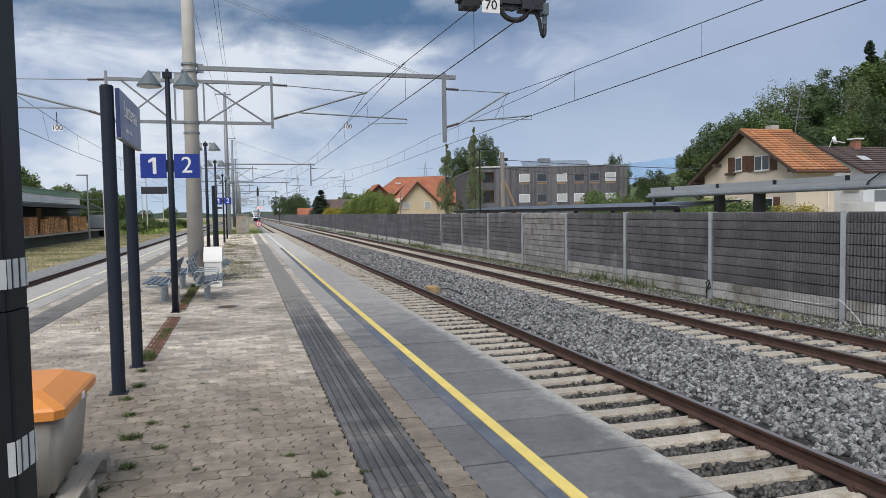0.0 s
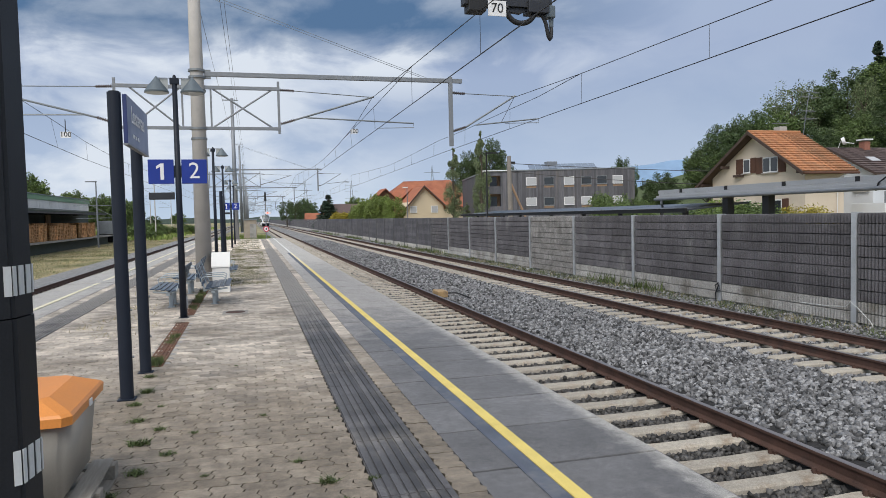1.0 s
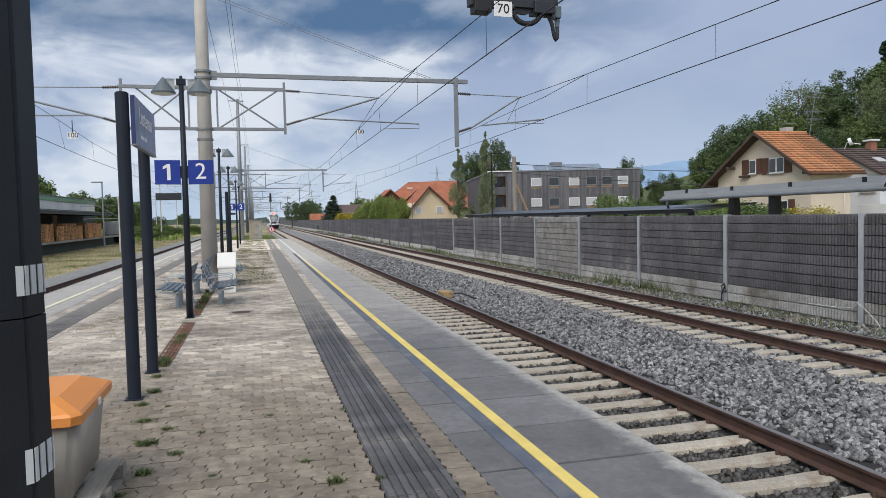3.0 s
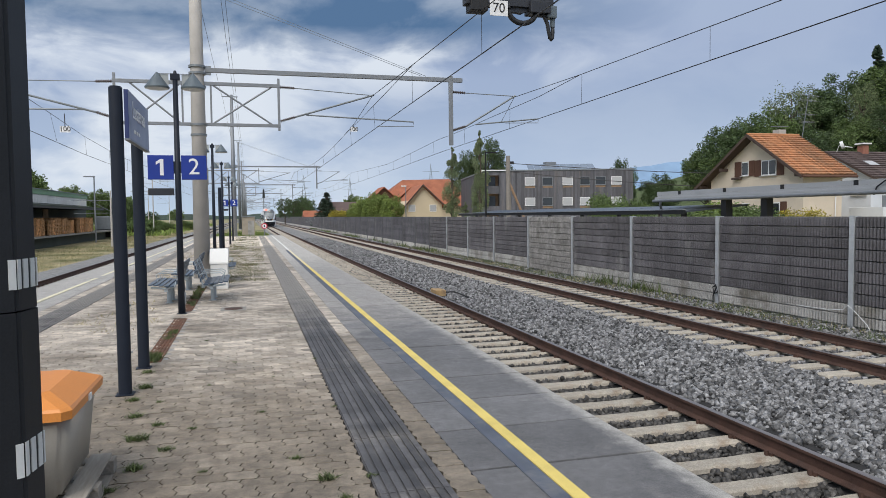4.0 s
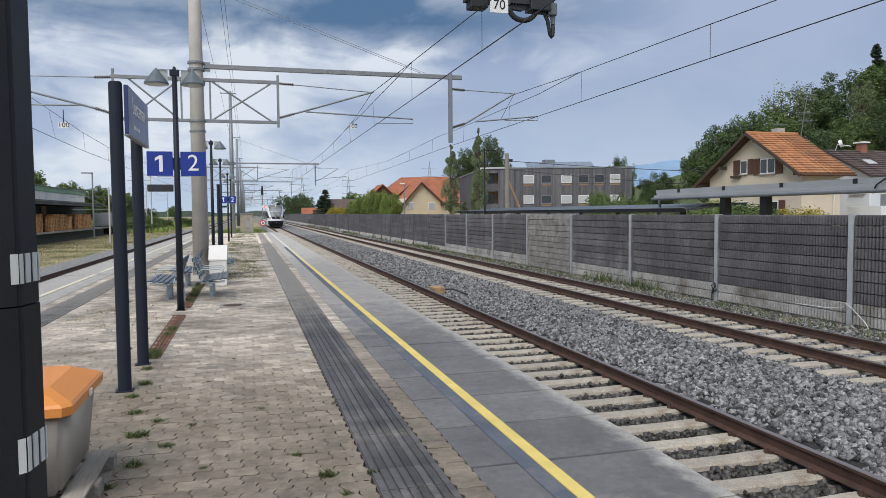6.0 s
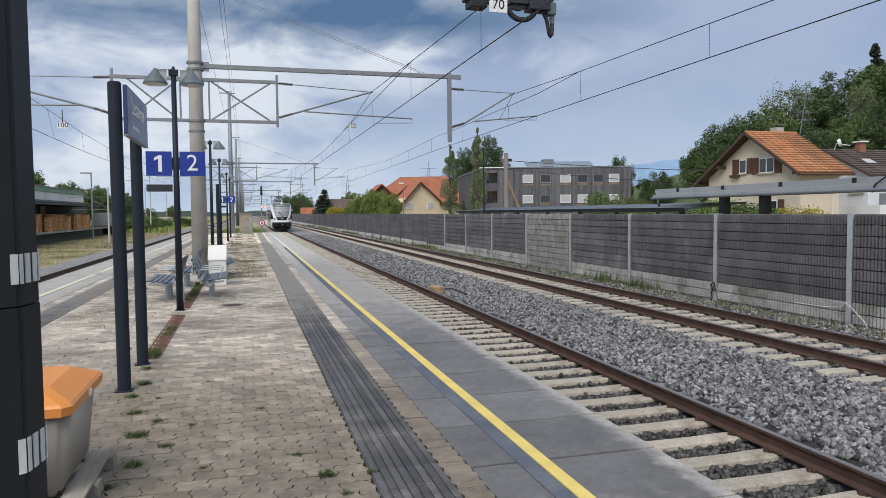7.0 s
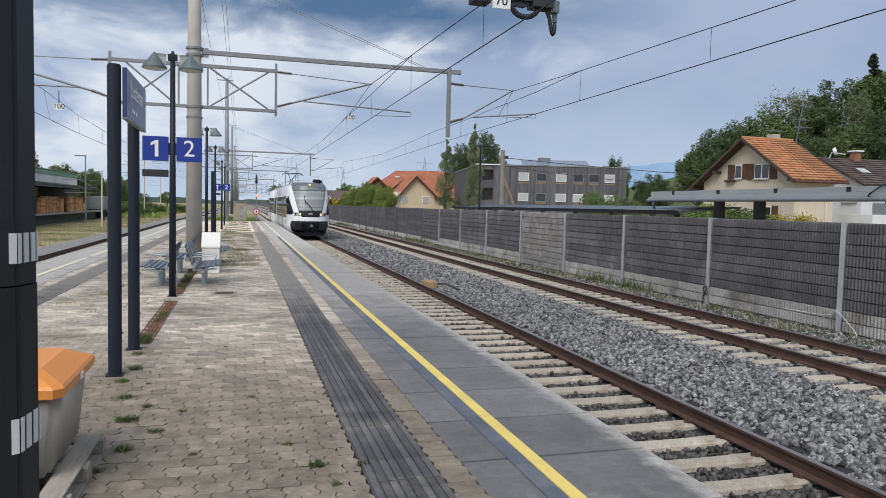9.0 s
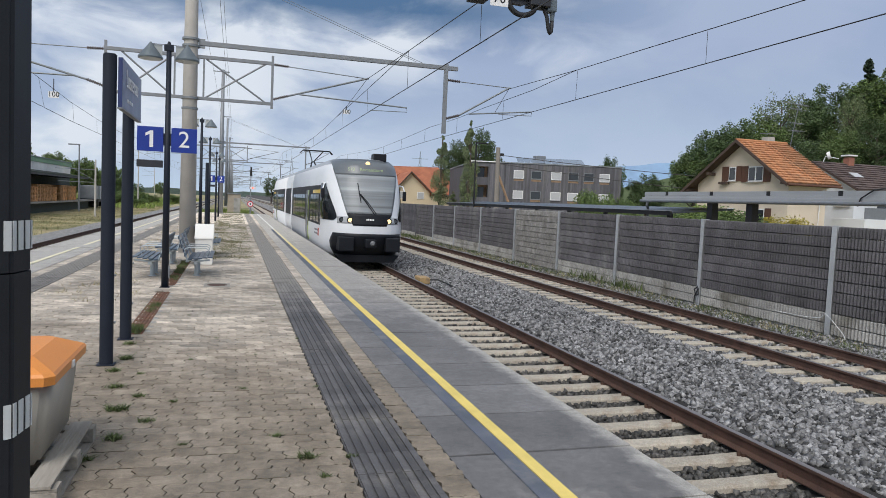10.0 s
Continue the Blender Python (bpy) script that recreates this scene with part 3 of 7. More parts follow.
def paver_outline(w, l, gap):
    """An interlocking stone with stepped short sides and wavy long sides, which meet those of the half-shifted next row."""
    a, h, j, k = w / 2, l / 2, 0.017, 0.007
    low = [(-a, -h), (-a + w / 8, -h + k), (-a + 3 * w / 8, -h - k), (0, -h), (w / 8, -h + k), (3 * w / 8, -h - k)]
    right = [(a, -h), (a + j, -h * 0.35), (a - j, h * 0.35)]
    top = [(x, y + l) for x, y in low[::-1]]
    left = [(x - w, y) for x, y in right[:0:-1]]
    o = low + right + [(a, h)] + top + left
    out = []
    for x, y in o:
        out.append((x * (1 - gap / w), y * (1 - gap / l)))
    return out


def paver_mesh():
    bm = bmesh.new()
    o = paver_outline(0.222, 0.168, 0.006)
    rim = [(x * 0.97, y * 0.965) for x, y in o]
    top = [bm.verts.new((x, y, 0.0)) for x, y in rim]
    lip = [bm.verts.new((x, y, -0.003)) for x, y in o]
    low = [bm.verts.new((x, y, -0.05)) for x, y in o]
    bm.faces.new(top)
    n = len(o)
    for a, b, mi in ((lip, top, 0), (low, lip, 1)):
        for i in range(n):
            bm.faces.new((a[i], a[(i + 1) % n], b[(i + 1) % n], b[i])).material_index = mi
    bmesh.ops.recalc_face_normals(bm, faces=bm.faces)
    me = bpy.data.meshes.new("paver")
    bm.to_mesh(me)
    bm.free()
    me.materials.append(PAVER)
    me.materials.append(JOINT)
    return me


def lay_pavers():
    me = paver_mesh()
    base = np.array([v.co[:] for v in me.vertices])
    polys = [list(p.vertices) for p in me.polygons]
    kinds = [p.material_index for p in me.polygons]
    rng = np.random.default_rng(11)
    verts, faces, made, n0 = [], [], 0, 0
    for x0, x1 in ((-3.40, 0.755), (1.277, 1.488), (-4.16, -3.93)):
        k = max(1, round((x1 - x0) / 0.222))
        pitch = (x1 - x0) / k
        for row in range(int(52.0 / 0.168)):
            y = -6.0 + row * 0.168
            shift = 0.5 if row % 2 else 0.0
            if k == 1:
                shift = 0.0
            for ci in range(k + (1 if shift else 0)):
                x, wide = x0 + (ci + 0.5 - shift) * pitch, pitch / 0.222
                if shift and ci in (0, k):
                    wide *= 0.5
                    x += 0.25 * pitch if ci == 0 else -0.25 * pitch
                dz, tx, ty = rng.uniform(-0.003, 0.0015), rng.normal(0, 0.006), rng.normal(0, 0.006)
                if -1.42 < x < -1.16 and (9.7 < y < 13.9 or 14.8 < y < 20.3):
                    continue
                if -1.1 < x < 0.75 and 4.4 < y < 11.0 and made < 300 and rng.uniform() < 0.62:
                    ob = new("paver", me)
                    ob.parent = plat
                    ob.location, ob.rotation_euler, ob.scale = (x, y, dz), (tx, ty, 0), (wide, 1, 1)
                    made += 1
                else:
                    v = base.copy()
                    v[:, 2] += dz - v[:, 0] * ty + v[:, 1] * tx
                    v[:, 0] = v[:, 0] * wide + x
                    v[:, 1] += y
                    verts.append(v)
                    faces += [[i + n0 for i in p] for p in polys]
                    n0 += len(base)
    ob = raw("laid_pavers", np.concatenate(verts).tolist(), faces, PAVER, plat, "worn beige interlocking concrete paving stones")
    ob.data.materials.append(JOINT)
    ob.data.polygons.foreach_set("material_index", np.array(kinds * (len(faces) // len(kinds)), dtype=np.int32))
    tagged(ob, kind="stuff")
    part("far_paving", box((-4.16, 46.1, -0.02), (1.5, PLAT_Y1 - 0.05, -0.003)), PAVER, plat)


lay_pavers()

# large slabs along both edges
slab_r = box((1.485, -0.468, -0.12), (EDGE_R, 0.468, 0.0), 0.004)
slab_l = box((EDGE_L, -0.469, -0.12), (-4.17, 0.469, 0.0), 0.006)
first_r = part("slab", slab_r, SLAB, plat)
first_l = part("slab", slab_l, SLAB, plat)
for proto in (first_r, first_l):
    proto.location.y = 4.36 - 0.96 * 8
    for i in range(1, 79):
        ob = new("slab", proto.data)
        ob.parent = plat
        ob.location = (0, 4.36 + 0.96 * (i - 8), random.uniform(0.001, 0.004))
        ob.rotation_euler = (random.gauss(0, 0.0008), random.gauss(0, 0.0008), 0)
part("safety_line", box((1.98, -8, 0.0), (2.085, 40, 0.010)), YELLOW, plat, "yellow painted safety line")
part("safety_line", box((1.98, 40.0, 0.0), (2.085, PLAT_Y1, 0.010)), WHITE_LINE, plat, "worn white safety line")
part("old_line", box((1.84, -8, 0.0), (1.972, 40, 0.009)), OLD_LINE, plat, "dark blackened-out former line")
part("safety_line", box((-4.74, -8, 0.0), (-4.63, PLAT_Y1, 0.016)), CREAM_LINE, plat, "faded cream safety line")


def tactile_mesh():
    bm = box((-0.255, -0.197, -0.05), (0.255, 0.197, -0.008))
    for i in range(8):
        x = -0.255 + (i + 0.5) * 0.51 / 8
        add_box(bm, (x - 0.023, -0.197, -0.004), (x + 0.023, 0.197, 0.006))
    return bm


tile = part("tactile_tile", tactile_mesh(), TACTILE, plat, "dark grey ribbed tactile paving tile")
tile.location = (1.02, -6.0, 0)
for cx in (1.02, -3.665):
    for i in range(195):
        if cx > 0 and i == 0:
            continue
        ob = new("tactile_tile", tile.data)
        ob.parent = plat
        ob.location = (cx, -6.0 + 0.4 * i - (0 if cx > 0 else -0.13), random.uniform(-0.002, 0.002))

# ---- train ----
T_WHITE = mat("train_white", (0.80, 0.82, 0.85), var=0.03, scale=0.6, grain=12, rough=0.4, bump=0.0, coat=0.15, dirt=(0.76, 0.76, 0.75), dirt_at=0.68)
T_ROOF = mat("train_roof_silver", (0.45, 0.47, 0.50), var=0.08, scale=0.8, grain=20, rough=0.4, metal=0.4, bump=0.03, coat=0.2)
T_BLACK = mat("train_black", (0.009, 0.011, 0.015), var=0.15, scale=2, grain=30, rough=0.5, bump=0.04, spec=0.3)
T_GLASS = mat("train_glass", (0.014, 0.017, 0.020), var=0.1, rough=0.06, bump=0, rough_var=0.02, spec=0.12)
# Light grey base and level bands paint the sky and horizon reflected in the glass.
T_SCREEN = mat("train_windscreen_reflection", (0.25, 0.27, 0.285), var=0.5, scale=1.0, grain=2.2, rough=0.3, bump=0, rough_var=0.03, stretch=(0.06, 0.06, 3.0), spec=0.35)
T_GREEN = mat("train_lime", (0.33, 0.46, 0.08), var=0.06, rough=0.35, bump=0, coat=0.4)
T_YELLOW = mat("train_yellow", (0.75, 0.50, 0.03), var=0.05, rough=0.4, bump=0, coat=0.3)
T_RED = mat("train_red", (0.50, 0.06, 0.03), var=0.05, rough=0.4, bump=0, coat=0.3)
T_DISPLAY = glass("train_display", (0.13, 0.145, 0.16), 0.3)
T_LAMP_RIM = mat("train_lamp_rim", (0.42, 0.44, 0.46), var=0.05, rough=0.35, bump=0, coat=0.2)
T_GREY = mat("train_grey", (0.20, 0.21, 0.22), var=0.1, rough=0.5, bump=0.05)
LAMP_GLOW = mat("headlamp_glow", (1.0, 0.72, 0.36), var=0.02, rough=0.3, bump=0, emit=1.1)
LED = mat("led_green", (0.30, 0.38, 0.20), var=0.02, rough=0.4, bump=0, emit=0.06)
GLASS_LAMP = glass("lamp_glass", (0.08, 0.09, 0.10))
CAR_LEN, MOD_LEN, JOIN = 17.3, 4.6, 0.55
NOSE, NOSE_POWER = 2.4, 2.7


def half_width(z):
    """Half the body's width at a height above the rail."""
    return float(np.interp(z, [0.18, 0.45, 0.9, 2.3, 2.9, 3.3, 3.6, 3.8, 3.92], [1.30, 1.42, 1.49, 1.49, 1.47, 1.43, 1.37, 1.28, 1.12]))


def front_at(z):
    """How far behind the nose the body's front stands at a height above the rail."""
    return float(np.interp(z, [0.18, 0.6, 1.0, 1.4, 1.9, 2.6, 3.3, 3.7, 3.92], [0.55, 0.18, 0.02, 0.0, 0.10, 0.36, 0.70, 0.92, 1.25]))


def skin(z, a, out=0.0):
    """A point of the nose: a from -1 to 1 goes round the front from side to side; out lifts it off the skin."""
    w, f, s = half_width(z), front_at(z), NOSE
    t = abs(a) * math.pi / 2
    p = 2 / NOSE_POWER
    x = w * math.sin(t) ** p * (1 if a >= 0 else -1)
    y = f + s * (1 - max(math.cos(t), 0.0) ** p)
    n = Vector((x / w / w, -(1.0 - (y - f) / s) / s * 1.1, 0.12)).normalized()
    return Vector((x, y, z)) + n * out


def screen_half(z):
    """Half the width of the dark front glazing: narrow at the lamps, widest under the roof."""
    return min(float(np.interp(z, [1.40, 1.55, 1.9, 2.4, 3.0, 3.5, 3.9], [0.58, 0.64, 0.82, 0.95, 1.08, 1.18, 1.20])), half_width(z) * 0.95)


def skin_angle(x, z):
    """The angle at which the nose has the given x."""
    r = min(1, abs(x) / half_width(z))
    return math.asin(r ** (NOSE_POWER / 2)) / (math.pi / 2) * (1 if x >= 0 else -1)


def skin_patch(bounds, out, rows=10, cols=16, z0=0.0, z1=1.0, thick=0.02):
    """A panel on the nose between heights z0 and z1; bounds(z) gives its two edges in x."""
    bm = bmesh.new()
    grid = []
    for i in range(rows + 1):
        z = z0 + (z1 - z0) * i / rows
        xa, xb = bounds(z)
        a0, a1 = skin_angle(xa, z), skin_angle(xb, z)
        grid.append([bm.verts.new(skin(z, a0 + (a1 - a0) * j / cols, out)) for j in range(cols + 1)])
    for p, q in zip(grid, grid[1:]):
        for j in range(cols):
            bm.faces.new((p[j], p[j + 1], q[j + 1], q[j]))
    bmesh.ops.recalc_face_normals(bm, faces=bm.faces)
    bmesh.ops.solidify(bm, geom=bm.faces[:], thickness=thick)
    return bm


def loft_body(length, nose):
    """A car's shell: rounded cross-section, with a shaped nose if asked."""
    bm = bmesh.new()
    zs = [0.30, 0.45, 0.6, 0.7, 0.9, 1.0, 1.2, 1.4, 1.65, 1.9, 2.1, 2.3, 2.6, 2.9, 3.1, 3.3, 3.45, 3.6, 3.7, 3.8, 3.87, 3.92]
    grid = []
    for z in zs:
        w = half_width(z)
        if nose:
            ring = [skin(z, -1 + 2 * k / 48) for k in range(49)]
            ring = [Vector((-w, length, z))] + ring + [Vector((w, length, z))]
        else:
            ring = [Vector((-w, length, z)), Vector((-w, 0, z)), Vector((w, 0, z)), Vector((w, length, z))]
        grid.append([bm.verts.new(p) for p in ring])
    n = len(grid[0])
    for k, (p, q) in enumerate(zip(grid, grid[1:])):
        for j in range(n):
            f = bm.faces.new((p[j], p[(j + 1) % n], q[(j + 1) % n], q[j]))
            f.material_index = 1 if zs[k] >= 3.65 else 0
    bm.faces.new(grid[0][::-1])
    bm.faces.new(grid[-1])
    bmesh.ops.recalc_face_normals(bm, faces=bm.faces)
    for f in bm.faces:
        f.smooth = nose
    return bm


def side_panel(y0, y1, z0, z1, side, out=0.012, steps=6, lean0=0.0, lean1=0.0):
    """A thin panel that follows the body's side between heights; lean slants its ends."""
    bm = bmesh.new()
    cols = []
    for i in range(steps + 1):
        z = z0 + (z1 - z0) * i / steps
        x = (half_width(z) + out) * side
        cols.append([bm.verts.new((x, y0 + lean0 * i / steps, z)), bm.verts.new((x, y1 + lean1 * i / steps, z))])
    for a, b in zip(cols, cols[1:]):
        bm.faces.new((a[0], a[1], b[1], b[0]))
    bmesh.ops.recalc_face_normals(bm, faces=bm.faces)
    bmesh.ops.solidify(bm, geom=bm.faces[:], thickness=0.01)
    return bm


def build_wheels(parent, ys):
    for y in ys:
        bm = bmesh.new()
        for s in (-0.75, 0.75):
            add_tube(bm, (s - 0.065, y, 0.38), (s + 0.065, y, 0.38), 0.38, seg=24)
        add_tube(bm, (-0.75, y, 0.38), (0.75, y, 0.38), 0.08)
        part("wheelset", bm, T_GREY, parent)


def build_car(train, y0, flip):
    """A passenger car with its cab; flip turns the cab to the rear."""
    car = part("car_body", loft_body(CAR_LEN, True), [T_WHITE, T_ROOF], train)
    car.matrix_basis = pose(0, y0 + (CAR_LEN if flip else 0), 0, 0, 0, 180 if flip else 0)
    part("windscreen", skin_patch(lambda z: (-screen_half(z), screen_half(z)), 0.02, z0=1.90, z1=3.30, rows=16), T_SCREEN, car, "large raked windscreen with grey reflections painted into its colour", True)
    part("front_hood", skin_patch(lambda z: (-screen_half(z), screen_half(z)), 0.018, z0=1.47, z1=1.895, rows=6), T_BLACK, car, "black apron below the windscreen", True)
    part("destination_display", skin_patch(lambda z: (-screen_half(z), screen_half(z)), 0.02, z0=3.305, z1=3.90, rows=8), T_DISPLAY, car, "black display band with lit green text", True)
    for word, shift in (("S10", -0.60), ("Romanshorn", 0.12)):
        bm = letters(word, 0.165)
        for vert in bm.verts:
            x, z = vert.co.x + shift, 3.50 + vert.co.z
            vert.co = skin(z, skin_angle(x, z), 0.026 - 0.5 * vert.co.y)
        part("display_text", bm, LED, car, "faint green lit lettering")
    for i in range(5):
        part("unit_number", skin_patch(lambda z, x0=-0.14 + i * 0.058: (x0, x0 + 0.042), 0.02, z0=1.66, z1=1.72, rows=1, cols=1, thick=0.004), WHITE, car)
    part("bumper", skin_patch(lambda z: (-np.interp(z, [0.30, 0.6, 0.9, 1.18], [1.08, 1.26, 1.32, 1.24]), np.interp(z, [0.30, 0.6, 0.9, 1.18], [1.08, 1.26, 1.32, 1.24])), 0.02, z0=0.32, z1=1.18, rows=8, cols=20), T_BLACK, car, "black front bumper zone", True)
    part("snow_plough", prism([(-1.15, 0.40), (-0.95, 0.14), (0.95, 0.14), (1.15, 0.40)], 0.32, 1.2), T_BLACK, car)
    for s in (-1, 1):
        part("buffer_pad", box((s * 0.84 - 0.27, -0.06, 0.55), (s * 0.84 + 0.27, 0.85, 1.06), 0.04), T_BLACK, car)
        a = skin_angle(s * 0.71, 1.66)
        c = skin(1.66, a, 0.0)
        part("headlamp", tube(c + Vector((0, 0.06, 0)), c + Vector((0, -0.045, 0)), 0.085, 0.075, 18), LAMP_GLOW, car, "lit round headlamp")
        part("lamp_ring", tube(c + Vector((0, 0.07, 0)), c + Vector((0, -0.03, 0)), 0.115, 0.11, 18), T_BLACK, car)
        c2 = skin(1.66, skin_angle(s * 0.97, 1.66), 0.0)
        part("marker_lamp", tube(c2 + Vector((0, 0.08, 0)), c2 + Vector((s * 0.01, -0.035, 0)), 0.07, 0.06, 18), GLASS_LAMP, car)
        part("lamp_ring", tube(c2 + Vector((0, 0.09, 0)), c2 + Vector((s * 0.01, -0.02, 0)), 0.105, 0.10, 18), T_BLACK, car)
        part("lamp_surround", skin_patch(lambda z, s=s: tuple(sorted((s * 0.60, s * 1.12))), 0.006, z0=1.53, z1=1.79, rows=4, cols=8), T_LAMP_RIM, car, smooth=True)
        # cab side window: sweeps up from the sill towards the roof
        part("cab_window", cab_window(s), T_GLASS, car, "dark sweeping cab side window")
        part("mirror", pipe([(s * 1.36, 1.85, 3.0), (s * 1.50, 1.6, 2.98), (s * 1.56, 1.50, 2.78)], 0.025), T_WHITE, car)
        part("mirror_head", box((s * 1.56 - 0.065, 1.44, 2.42), (s * 1.56 + 0.065, 1.56, 2.78), 0.03), T_BLACK, car)
        ys = [3.15, 4.3, 5.45, 9.0, 10.4, 11.8, 13.2, 14.6]
        ws = [1.05, 1.05, 1.05, 1.3, 1.3, 1.3, 1.3, 1.3]
        part("window_band", side_panel(2.73, 16.8, 1.36, 2.92, s, 0.006), T_BLACK, car)
        for y, w in zip(ys, ws):
            part("side_window", side_panel(y, y + w - 0.06, 1.45, 2.55, s, 0.014), T_GLASS, car)
        part("class_stripe", side_panel(2.95, 5.6, 2.60, 2.74, s, 0.014, 2), T_YELLOW, car, "yellow class stripe")
        for y in (6.95, 7.75):
            door = part("door", side_panel(y + (0.3 if y < 7 else 0.0), y + 0.74, 0.52, 2.74, s, 0.010, 10), T_GREEN if y < 7 else T_GREY, car, "plug door leaf with a tall window")
            part("door_window", side_panel(y + 0.42, y + 0.66, 1.15, 2.55, s, 0.02), T_GLASS, door)
        part("logo", side_panel(3.0, 3.3, 0.92, 1.22, s, 0.012, 2), T_RED, car, "small red emblem panel")
        for z0 in (0.95, 1.10):
            part("logo_bar", side_panel(3.4, 4.5, z0, z0 + 0.07, s, 0.012, 2), T_GREY, car)
        part("side_skirt", side_panel(2.2, 16.8, 0.26, 0.46, s, 0.004, 2), T_GREY, car)
    part("wiper", pipe([(-0.42, front_at(3.0) - 0.02, 3.0), (-0.38, front_at(2.65) - 0.04, 2.65), (-0.33, front_at(2.3) - 0.03, 2.3)], 0.018, 6), T_BLACK, car)
    part("wiper", pipe([(-0.40, front_at(2.66) - 0.05, 2.66), (-0.12, front_at(2.28) - 0.05, 2.28), (0.16, front_at(1.88) - 0.04, 1.88)], 0.018, 6), T_BLACK, car)
    part("wiper", pipe([(-0.34, front_at(2.66) - 0.05, 2.62), (-0.05, front_at(2.28) - 0.05, 2.28), (0.22, front_at(1.90) - 0.04, 1.90)], 0.014, 6), T_BLACK, car)
    part("top_lamp", tube((0, front_at(3.74) + 0.02, 3.74), (0, front_at(3.74) - 0.06, 3.72), 0.085, 0.08, 16), LAMP_GLOW, car, "lit upper headlamp")
    coup = part("coupler", box((-0.2, -0.26, 0.70), (0.2, 0.2, 1.0), 0.03), T_BLACK, car)
    part("coupler_cone", tube((0.06, -0.25, 0.86), (0.06, -0.32, 0.86), 0.10, 0.05, 14), T_GREY, coup)
    part("roof_horn_box", box((0.28, 1.35, 3.86), (0.78, 1.9, 4.16), 0.04), T_BLACK, car, "black box on the roof front")
    for i in range(4):
        part("roof_unit", box((-0.75, 4.2 + i * 3.0, 3.82), (0.75, 6.3 + i * 3.0, 4.02), 0.06), T_ROOF, car)
    build_wheels(car, (11.0, 13.2))
    return car


def cab_window(s):
    """Large side window of the cab: its front edge runs up and back along the white pillar."""
    bm = bmesh.new()
    rows, steps = 16, 16
    grid = []
    for i in range(rows + 1):
        k = i / rows
        z = 1.62 + 1.36 * k
        f = front_at(z)
        start = f + 0.48 + 0.88 * k ** 1.6 + 0.20 * max(0.0, (0.1 - k) / 0.1) ** 2
        cols = []
        for j in range(steps + 1):
            y = start + (2.72 - start) * j / steps
            q = min(1.0, (y - f) / NOSE)
            if q < 0.999:
                p = skin(z, s * math.acos((1 - q) ** (NOSE_POWER / 2)) / (math.pi / 2), 0.022)
            else:
                p = Vector((s * (half_width(z) + 0.022), y, z))
            cols.append(bm.verts.new(p))
        grid.append(cols)
    for p, q in zip(grid, grid[1:]):
        for j in range(steps):
            bm.faces.new((p[j], p[j + 1], q[j + 1], q[j]))
    bmesh.ops.recalc_face_normals(bm, faces=bm.faces)
    bmesh.ops.solidify(bm, geom=bm.faces[:], thickness=0.01)
    return bm


def build_train():
    train = thing("commuter_train", (0, 0, 0), "white articulated commuter train with lit headlamps running along the near track", "train")
    build_car(train, 0.0, False)
    y = CAR_LEN
    part("bellows", box((-1.25, y, 0.5), (1.25, y + JOIN, 3.6), 0.08), T_BLACK, train)
    mod = part("power_module", loft_body(MOD_LEN, False), [T_WHITE, T_ROOF], train, "short white power module with roof equipment")
    mod.location.y = y + JOIN
    for s in (-1, 1):
        # plain black panel that carries the cars' dark window band along the module
        part("vent_grille", side_panel(0.15, MOD_LEN - 0.15, 1.36, 2.92, s, 0.01), T_BLACK, mod)
    build_wheels(mod, (1.2, 3.3))
    # pantograph
    base = part("pantograph_base", box((-0.55, 1.2, 3.9), (0.55, 3.4, 4.05), 0.03), T_GREY, mod)
    for q in (-1, 1):
        part("pantograph_arm", pipe([(q * 0.30, 1.5, 4.05), (q * 0.05, 2.7, 4.70)], 0.045), T_BLACK, base)
        part("pantograph_arm", pipe([(q * 0.05, 2.7, 4.70), (q * 0.42, 0.9, 5.24)], 0.032), T_BLACK, base)
        part("roof_insulator", tube((q * 0.42, 1.4, 4.05), (q * 0.42, 1.4, 4.22), 0.07, 0.05, 10), BROWN_INS, base)
    for y0 in (0.7, 1.05):
        part("contact_strip", pipe([(-0.97, y0, 5.08), (-0.80, y0, 5.26), (0.80, y0, 5.26), (0.97, y0, 5.08)], 0.03), T_BLACK, base)
    y += JOIN + MOD_LEN
    part("bellows", box((-1.25, y, 0.5), (1.25, y + JOIN, 3.6), 0.08), T_BLACK, train)
    build_car(train, y + JOIN, True)
    return train


train = build_train()

# ---- things on the platform ----
ORANGE = mat("orange_plastic", (0.72, 0.27, 0.06), var=0.08, scale=2.5, grain=90, rough=0.45, bump=0.06, dirt=(0.55, 0.22, 0.07), dirt_at=0.66)
GREY_PLASTIC = mat("grey_plastic", (0.33, 0.305, 0.262), var=0.06, scale=1.6, grain=120, rough=0.5, bump=0.06, dirt=(0.23, 0.22, 0.20), dirt_at=0.66)
PALLET_WOOD = mat("grey_pallet_wood", (0.30, 0.275, 0.24), var=0.25, scale=4, grain=40, rough=0.9, bump=0.5, stretch=(1, 0.12, 1), dirt=(0.19, 0.17, 0.14), dirt_at=0.6, rnd=0.12)
FRESH_WOOD = mat("pallet_wood_fresh", (0.66, 0.31, 0.14), var=0.5, scale=3, grain=20, rough=0.85, bump=0.3, rnd=0.3)
SEAT_BLUE = mat("bench_blue_grey", (0.046, 0.073, 0.112), var=0.08, scale=4, grain=90, rough=0.45, bump=0.05, coat=0.15)
BENCH_LEG = mat("bench_steel", (0.40, 0.45, 0.48), var=0.1, scale=5, grain=80, rough=0.45, metal=0.3, bump=0.05)
